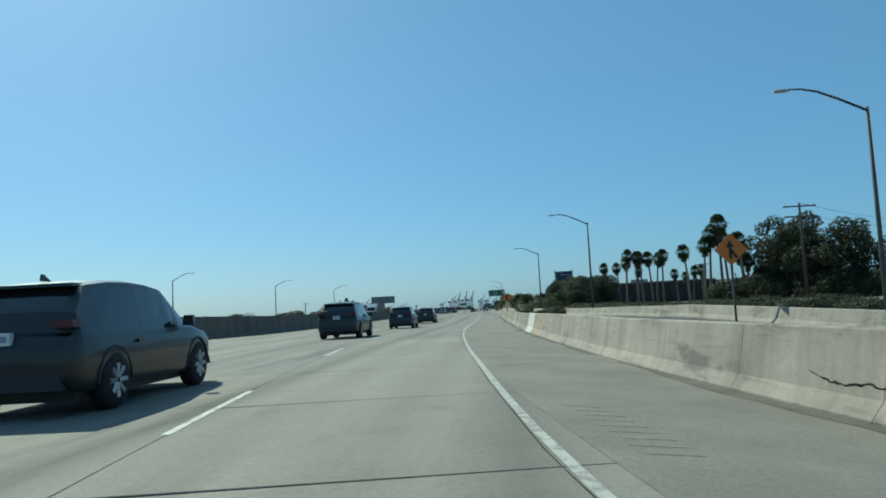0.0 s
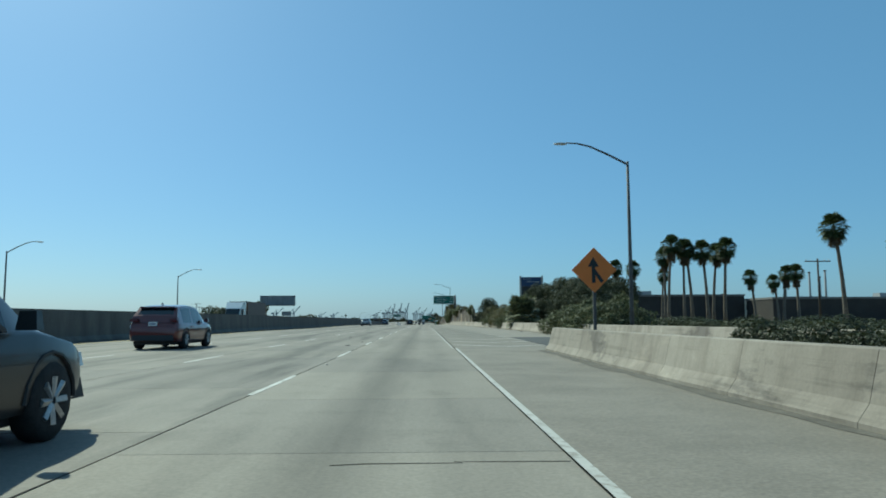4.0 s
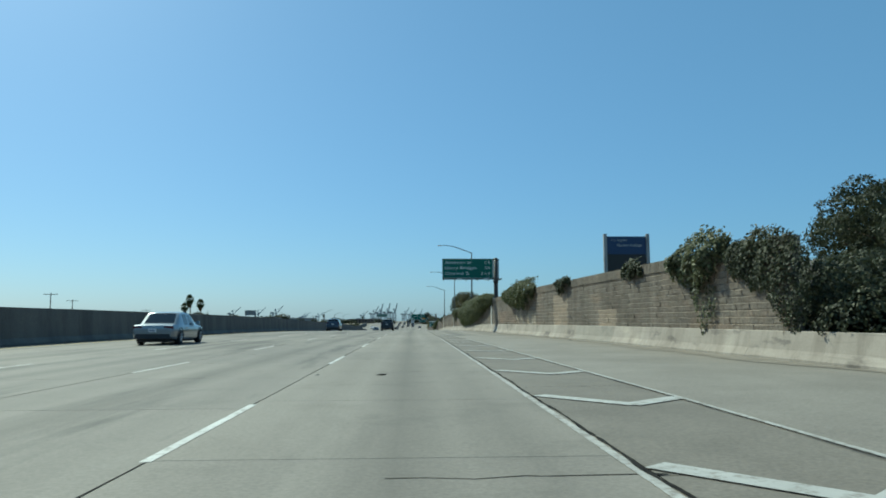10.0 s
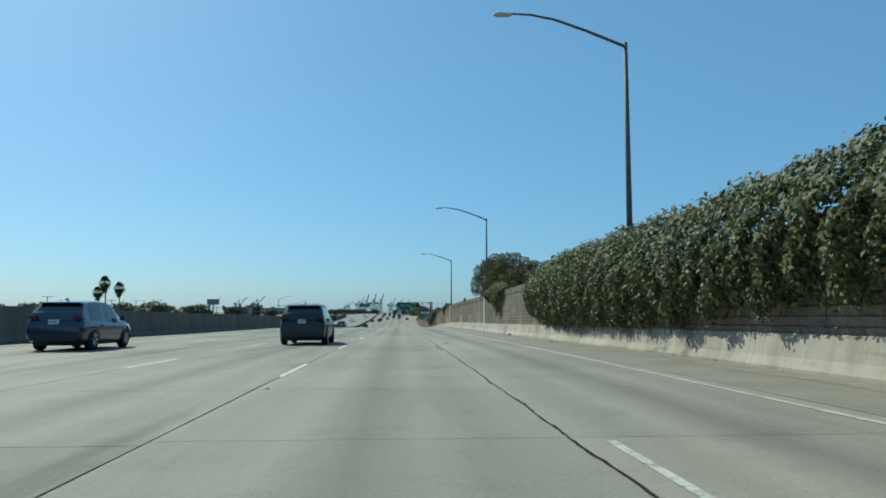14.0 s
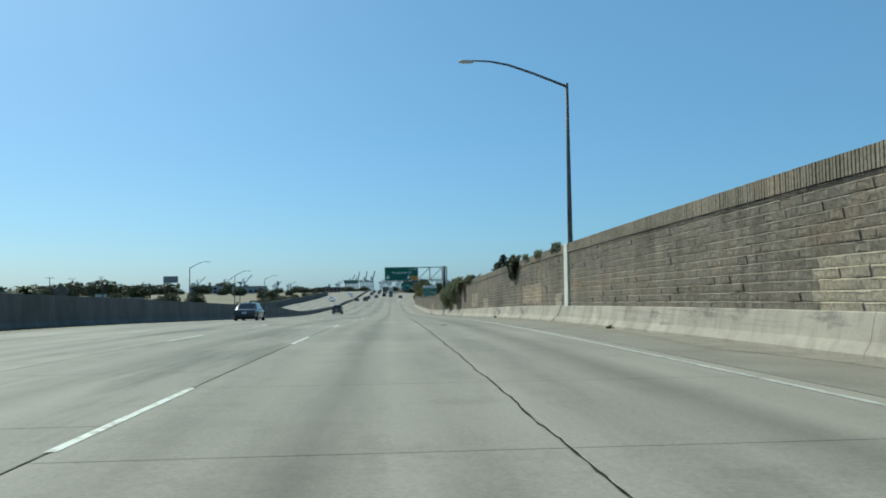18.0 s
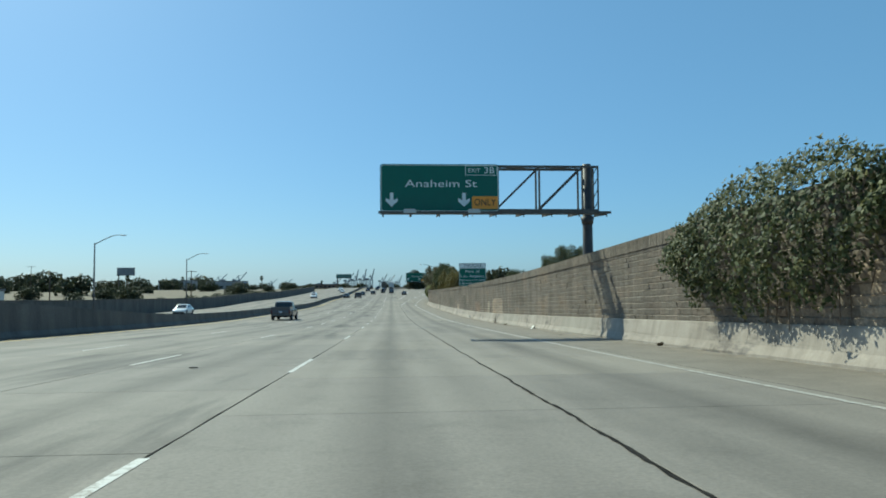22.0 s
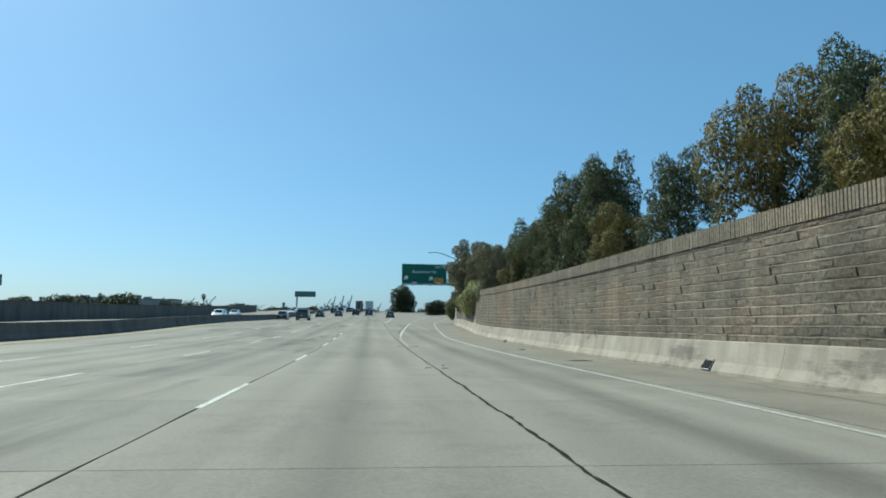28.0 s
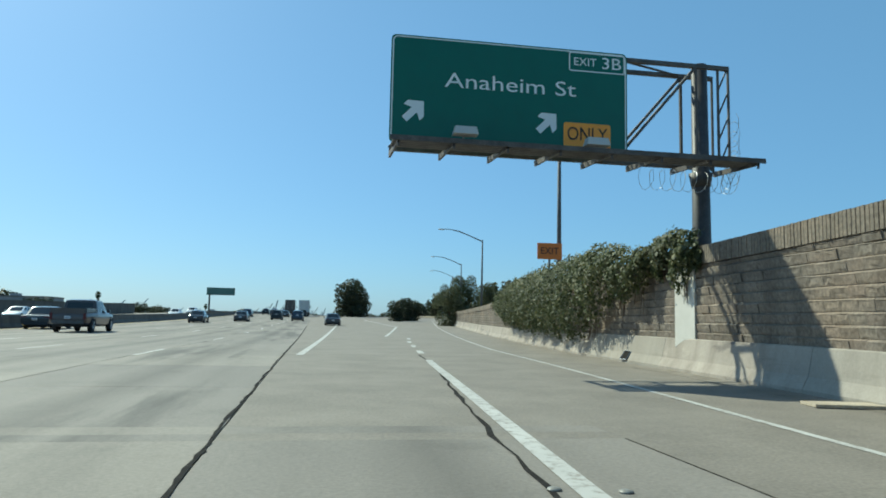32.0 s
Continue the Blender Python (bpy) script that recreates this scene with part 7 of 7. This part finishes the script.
def building(label, x, y, w, d, h, mat, rows=1, cols=6, base=None):
    """A flat-roofed block with parapet, windows and roof plant."""
    z = ground_z(x, y) - 0.3 if base is None else base
    t = thing("building", label, "building", (x, y, z))
    part("wall", Shape().box(-w / 2, w / 2, -d / 2, d / 2, 0, h), mat, t)
    part("roof", Shape().box(-w / 2 + 0.2, w / 2 - 0.2, -d / 2 + 0.2, d / 2 - 0.2, h, h + 0.12), MAT["building_grey"], t)
    for a in (-1, 1):
        part("parapet", Shape().box(-w / 2 - 0.15, w / 2 + 0.15, a * d / 2 - 0.15, a * d / 2 + 0.15, h, h + 0.5), MAT["roofing"], t)
        part("parapet", Shape().box(a * w / 2 - 0.15, a * w / 2 + 0.15, -d / 2 + 0.16, d / 2 - 0.16, h, h + 0.5), MAT["roofing"], t)
    part("roof_unit", Shape().box(-w * 0.2, -w * 0.05, -1.5, 1.5, h + 0.12, h + 1.6, 0.1), MAT["building_grey"], t)
    for r in range(rows):
        for c in range(cols):
            xx = -w / 2 + w * (c + 0.5) / cols
            zz = 1.2 + (h - 1.4) * r / rows
            win = part("window", Shape().box(xx - w / cols * 0.28, xx + w / cols * 0.28, -d / 2 - 0.06, -d / 2 + 0.02, zz, zz + min(1.6, (h - 1.4) / rows * 0.6)), MAT["window"], t)
    return t


building("grey flat-roofed building past the tree line", -148, 912.2, 22, 16, 6.5, MAT["building_grey"], 2, 5)
building("low grey warehouse past the tree line", -110, 892.2, 24, 16, 5.5, MAT["building_grey"], 1, 6)
building("long dark flat-roofed shed behind the palms", 62, 238, 40, 14, 7.2, MAT["building_dark"], 0, 0, road_z(238) - 0.3)
building("long low dark shed behind the palms", 132, 225, 98, 14, 6.0, MAT["building_dark"], 0, 0, road_z(225) - 0.3)
building("pale parking structure behind the palms", 165, 330, 120, 20, 8.4, MAT["building_tan"], 2, 22, -1.0)

building("low tan house beyond the freeway", -150, 592.2, 26, 14, 6.0, MAT["building_tan"], 1, 5)
building("low grey shed beyond the freeway", -120, 502.2, 24, 12, 5.0, MAT["building_grey"], 1, 5)
building("white house roof among trees past the hedge", -82, 537.2, 16, 12, 4.6, MAT["box_white"], 1, 4)
building("dark block on the skyline", -70, 1152.2, 34, 18, 7.0, MAT["building_brown"], 2, 8)


def utility_pole(x, y, h, label, arms=2, turn=0.0):
    t = thing("utility_pole", label, "utility pole", (x, y, ground_z(x, y) - 0.1), turn, group="utility poles")
    part("pole", Shape().tube([(0, 0, 0), (0, 0, h)], [0.17, 0.11], 8), MAT["wood_pole"], t, smooth=True)
    for i in range(arms):
        z = h - 0.35 - i * 1.1
        a = part("crossarm", Shape().box(-1.7, 1.7, -0.07, 0.07, z - 0.07, z + 0.07), MAT["wood_pole"], t)
        for k in (-1.5, -0.9, 0.9, 1.5):
            part("insulator", Shape().tube([(k, 0, z + 0.07), (k, 0, z + 0.26)], [0.05, 0.03], 6), MAT["sign_grey"], a)
    return t


utility_pole(36.5, 52.3, 10.8, "dark wooden utility pole with two crossarms behind the ramp")
utility_pole(52.0, 142.0, 9.0, "dark wooden utility pole behind the palms", 1)
for x, y, h in ((-96, 357.3, 11), (-104, 387, 11), (-120, 492.2, 12), (-122, 552.2, 12), (-135, 617.2, 12), (-150, 672.2, 12), (-160, 732.2, 13), (-70, 502.2, 9), (-88, 592.2, 9), (-66, 642.2, 10)):
    utility_pole(x, y, h, "dark utility pole beyond the freeway", 1, 20)


def wires(name, pts, sag, label):
    t = thing(name, label, "cable", pts[0])
    o = Vector(pts[0])
    for a, b in zip(pts, pts[1:]):
        for dz in (0.0, -1.1):
            line = [Vector(a).lerp(Vector(b), k / 8) - o + Vector((0, 0, dz - sag * 4 * (k / 8) * (1 - k / 8))) for k in range(9)]
            part("wire", Shape().tube(line, 0.018, 4), MAT["trim"], t)


def chimney(x, y, h, r):
    t = thing("chimney", "thin grey industrial stack on the skyline", "chimney", (x, y, -1.0), group="industrial stacks")
    part("shaft", Shape().tube([(0, 0, 0), (0, 0, h)], [r, r * 0.8], 8), MAT["building_grey"], t, smooth=True)
    part("rim", Shape().tube([(0, 0, h - 0.6), (0, 0, h)], r * 1.05, 8), MAT["steel_dark"], t)


for x, h in ((172, 24), (180, 23), (187, 21), (189.5, 24), (139, 13), (147, 12), (155, 11)):
    chimney(x, 380 + (x * 7) % 9, h, 0.6)

wires("power_line", [(36.5, 52.3, ground_z(36.5, 52.3) + 10.7), (75, 88, ground_z(75, 88) + 11)], 0.8, "thin dark power lines strung from the pole")


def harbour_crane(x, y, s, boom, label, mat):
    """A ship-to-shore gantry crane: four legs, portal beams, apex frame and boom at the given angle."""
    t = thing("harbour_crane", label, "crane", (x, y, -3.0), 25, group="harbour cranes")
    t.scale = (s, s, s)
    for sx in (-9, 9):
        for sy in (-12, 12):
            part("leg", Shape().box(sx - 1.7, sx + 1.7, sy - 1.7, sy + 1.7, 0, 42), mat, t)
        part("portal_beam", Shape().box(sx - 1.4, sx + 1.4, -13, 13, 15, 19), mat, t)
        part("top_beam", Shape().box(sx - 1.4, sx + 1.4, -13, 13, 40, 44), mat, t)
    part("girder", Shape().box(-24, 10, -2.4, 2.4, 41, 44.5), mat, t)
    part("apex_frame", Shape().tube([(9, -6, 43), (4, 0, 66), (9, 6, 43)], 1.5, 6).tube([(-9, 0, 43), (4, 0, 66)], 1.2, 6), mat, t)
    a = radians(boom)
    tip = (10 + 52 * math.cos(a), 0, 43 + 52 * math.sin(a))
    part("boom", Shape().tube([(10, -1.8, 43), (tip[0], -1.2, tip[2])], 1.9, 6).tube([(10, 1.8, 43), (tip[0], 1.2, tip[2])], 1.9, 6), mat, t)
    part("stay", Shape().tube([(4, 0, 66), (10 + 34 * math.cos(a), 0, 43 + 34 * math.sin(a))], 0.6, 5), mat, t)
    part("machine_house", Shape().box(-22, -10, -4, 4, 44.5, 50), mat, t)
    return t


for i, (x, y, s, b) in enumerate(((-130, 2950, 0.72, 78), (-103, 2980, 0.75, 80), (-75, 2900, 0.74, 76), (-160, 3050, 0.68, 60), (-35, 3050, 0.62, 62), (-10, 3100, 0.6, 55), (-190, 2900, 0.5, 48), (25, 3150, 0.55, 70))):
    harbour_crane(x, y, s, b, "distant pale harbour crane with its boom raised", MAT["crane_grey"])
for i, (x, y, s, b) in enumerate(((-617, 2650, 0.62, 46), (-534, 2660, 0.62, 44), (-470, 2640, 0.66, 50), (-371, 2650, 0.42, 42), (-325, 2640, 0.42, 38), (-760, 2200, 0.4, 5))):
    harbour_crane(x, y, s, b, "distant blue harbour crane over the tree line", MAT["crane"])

# ---------- small things on and beside the road ----------
def debris(label, x, y, w, d, h, mat, seed):
    rng = random.Random(seed)
    s = Shape()
    n = 9
    rings = []
    for k, q in ((0.0, 1.0), (0.6, 0.85), (1.0, 0.35)):
        rings.append([(w / 2 * q * math.cos(2 * math.pi * i / n) * rng.uniform(0.7, 1.2), d / 2 * q * math.sin(2 * math.pi * i / n) * rng.uniform(0.7, 1.2), h * k) for i in range(n)])
    s.sweep(rings)
    ob = solid("debris", s, mat, label, "debris", group="road debris")
    ob.location = (x, y, road_z(y) + 0.004)
    return ob


rng = random.Random(19)
for i in range(34):
    y = rng.uniform(-10, 592)
    x = barrier_x(y) - rng.uniform(0.25, 1.6) if rng.random() > 0.35 else rng.uniform(-9, 1.4)
    debris("scrap of dark tyre rubber or dirt on the concrete", x, y, rng.uniform(0.12, 0.35), rng.uniform(0.06, 0.16), rng.uniform(0.01, 0.04), MAT["debris"], i)
for x, y, w in ((2.35, 351.2, 0.34), (2.2, 398.1, 0.35), (1.9, 269.4, 0.2), (3.9, 462.1, 0.3), (3.5, 480.2, 0.3), (6.6, 239.8, 0.5), (6.2, 532.2, 0.9)):
    debris("flattened strip of black tyre tread on the lane", x, y, w, 0.08, 0.02, MAT["debris"], int(y))


def leaning_board(label, x, y, w, h, mat):
    t = thing("fallen_panel", label, "debris", (x, y, road_z(y) + 0.01), group="fallen panels")
    part("board", Shape().add([(0, 0, 0), (0, w, 0), (0.14, w, h), (0.14, 0, h), (0.03, 0, 0), (0.03, w, 0), (0.17, w, h), (0.17, 0, h)], [(3, 2, 1, 0), (4, 5, 6, 7), (0, 1, 5, 4), (1, 2, 6, 5), (2, 3, 7, 6), (3, 0, 4, 7)]), mat, t)


leaning_board("pale scrap panel leaning on the barrier foot", barrier_x(304.0) - 0.12, 303.8, 0.42, 0.3, MAT["sign_grey"])
leaning_board("pale cloth scrap by the barrier", barrier_x(440.2) - 0.15, 439.7, 0.4, 0.16, MAT["plate"])
t = thing("wooden_board", "weathered tan board lying on the shoulder", "debris", (8.75, 594.2, road_z(594) + 0.012), -15)
part("plank", Shape().box(0, 1.3, 0, 0.5, 0, 0.04), MAT["board_tan"], t)


# drain frames set into the barrier foot
def drain_frame(y):
    x = barrier_x(y) + 0.02
    t = thing("drain_frame", "dark metal frame of a drain opening in the barrier", "drain", (x, y, road_z(y) + 0.09), group="barrier drains")
    part("opening", Shape().add([(-0.01, 0, 0), (-0.01, 0.42, 0), (0.15, 0.42, 0.23), (0.15, 0, 0.23), (0.05, 0, 0), (0.05, 0.42, 0), (0.2, 0.42, 0.23), (0.2, 0, 0.23)], [(3, 2, 1, 0), (4, 5, 6, 7), (0, 1, 5, 4), (1, 2, 6, 5), (2, 3, 7, 6), (3, 0, 4, 7)]), MAT["tar"], t)
    s = Shape().tube([(-0.02, 0, 0), (-0.02, 0.42, 0), (0.14, 0.42, 0.23), (0.14, 0, 0.23), (-0.02, 0, 0)], 0.014, 5)
    part("frame", s, MAT["galv"], t)


for y in (397.9, 473.6, 526.7, 604.2):
    drain_frame(y)


# dry weeds in the gutter
def dry_weed(label, y, height, seed):
    rng = random.Random(seed)
    t = thing("dry_weed", label, "weed", (barrier_x(y) - 0.06, y, road_z(y) + 0.005), group="dry weeds by the barrier")
    for i in range(9):
        a, r = rng.uniform(0, 6.28), rng.uniform(0.1, 0.34) * height
        mid = (0.4 * r * math.cos(a) - 0.03, 0.4 * r * math.sin(a), height * rng.uniform(0.35, 0.5))
        tip = (min(0.02, r * math.cos(a)), r * math.sin(a), height * rng.uniform(0.6, 1.0))
        part("stem", Shape().tube([(-0.02, 0, 0), mid, tip], [0.011, 0.008, 0.003], 4), MAT["dead_frond"], t)
    g = np.random.default_rng(seed)
    c = np.stack([g.normal(-0.08, 0.05, 60), g.normal(0, 0.12 * height, 60), np.abs(g.normal(0.12, 0.14, 60)) * height + 0.02], 1)
    tagged(part("leaves", leaves_mesh("leaves", c, g.normal(0, 1, (60, 3)), 0.035, MAT["dead_frond"], seed, 1.3), None, t), kind="stuff")


dry_weed("tall dry brown weed growing at the barrier foot", 454.1, 0.62, 3)
for y, h in ((287.4, 0.16), (344.7, 0.14), (371.3, 0.18), (420.6, 0.15), (449.2, 0.12), (497.5, 0.18), (551.0, 0.15)):
    dry_weed("small dry tuft of weed at the barrier foot", y, h, int(y))
t = thing("conduit", "thin dark bent conduit running down the barrier", "conduit", (barrier_x(352.7), 352.7, road_z(352.7)))
part("pipe", Shape().tube([(-0.32, 0.02, 0.015), (-0.30, 0.02, 0.06), (0.02, 0, 0.36), (0.2, 0, 0.80), (0.24, 0, 1.25)], 0.014, 6), MAT["steel_dark"], t, smooth=True)

# a jagged crack and dark scuffs on the ramp barrier, weeds rooted behind it
def on_barrier(y, h):
    """A point on the road side of the ramp barrier, h above its foot."""
    x = ramp_x(y)
    return Vector((x + float(np.interp(h, (0.06, 0.24, 0.76), (-0.36, -0.23, -0.10))) - 0.004, y, road_z(y) + cross(x, y) + h))


def barrier_mark(label, points, width, seed):
    rng = random.Random(seed)
    o = on_barrier(*points[0])
    t = thing("barrier_mark", label, "barrier damage", tuple(o), group="marks on the ramp barrier")
    line = []
    for (ya, ha), (yb, hb) in zip(points, points[1:]):
        for k in range(6):
            line.append((ya + (yb - ya) * k / 6, ha + (hb - ha) * k / 6 + rng.uniform(-0.012, 0.012)))
    path = [on_barrier(y, h) - o for y, h in line]
    part("line", Shape().tube(path, [width * rng.uniform(0.4, 1.3) for _ in path], 5), MAT["tar"], t)


barrier_mark("jagged dark crack across the concrete barrier", [(-17.50, 0.47), (-18.00, 0.36), (-18.30, 0.33), (-18.80, 0.37), (-19.20, 0.34), (-19.60, 0.38)], 0.012, 1)
barrier_mark("dark scuff on the concrete barrier", [(-18.70, 0.62), (-19.30, 0.56), (-20.00, 0.48)], 0.006, 2)
barrier_mark("dark scuff on the concrete barrier", [(-18.95, 0.52), (-19.50, 0.50), (-20.00, 0.52)], 0.006, 3)
barrier_mark("broken dark gouge in the concrete barrier", [(-19.45, 0.60), (-19.50, 0.45), (-19.48, 0.36)], 0.016, 4)
barrier_mark("thin dark scuff near the barrier top", [(-16.10, 0.70), (-16.80, 0.68), (-17.30, 0.66)], 0.005, 5)


def barrier_weed(y, seed):
    g = np.random.default_rng(seed)
    x = ramp_x(y) + 0.42
    t = thing("weed", "small dark weed clump rooted behind the ramp barrier", "weed", (x, y, road_z(y) + cross(x, y)), group="weeds behind the ramp barrier")
    c = np.stack([g.normal(0, 0.10, 260), g.normal(0, 0.20, 260), g.uniform(0.0, 0.9, 260)], 1)
    part("leaves", leaves_mesh("leaves", c, g.normal(0, 1, (260, 3)), 0.05, MAT["leaf_dark"], seed, 1.4), None, t)
    part("stem", Shape().tube([(0, 0, -0.05), (0.02, 0.03, 0.45), (0, 0.05, 0.85)], [0.014, 0.01, 0.004], 5), MAT["bark"], t)


for i, y in enumerate((5.2, 8.0, 9.4, 10.8, 20.2, 21.2, 23.4, 24.9, 26.8)):
    barrier_weed(y, 60 + i)

# ---------- pieces of road and wall ----------
lay_slabs()
lay_single_blocks()
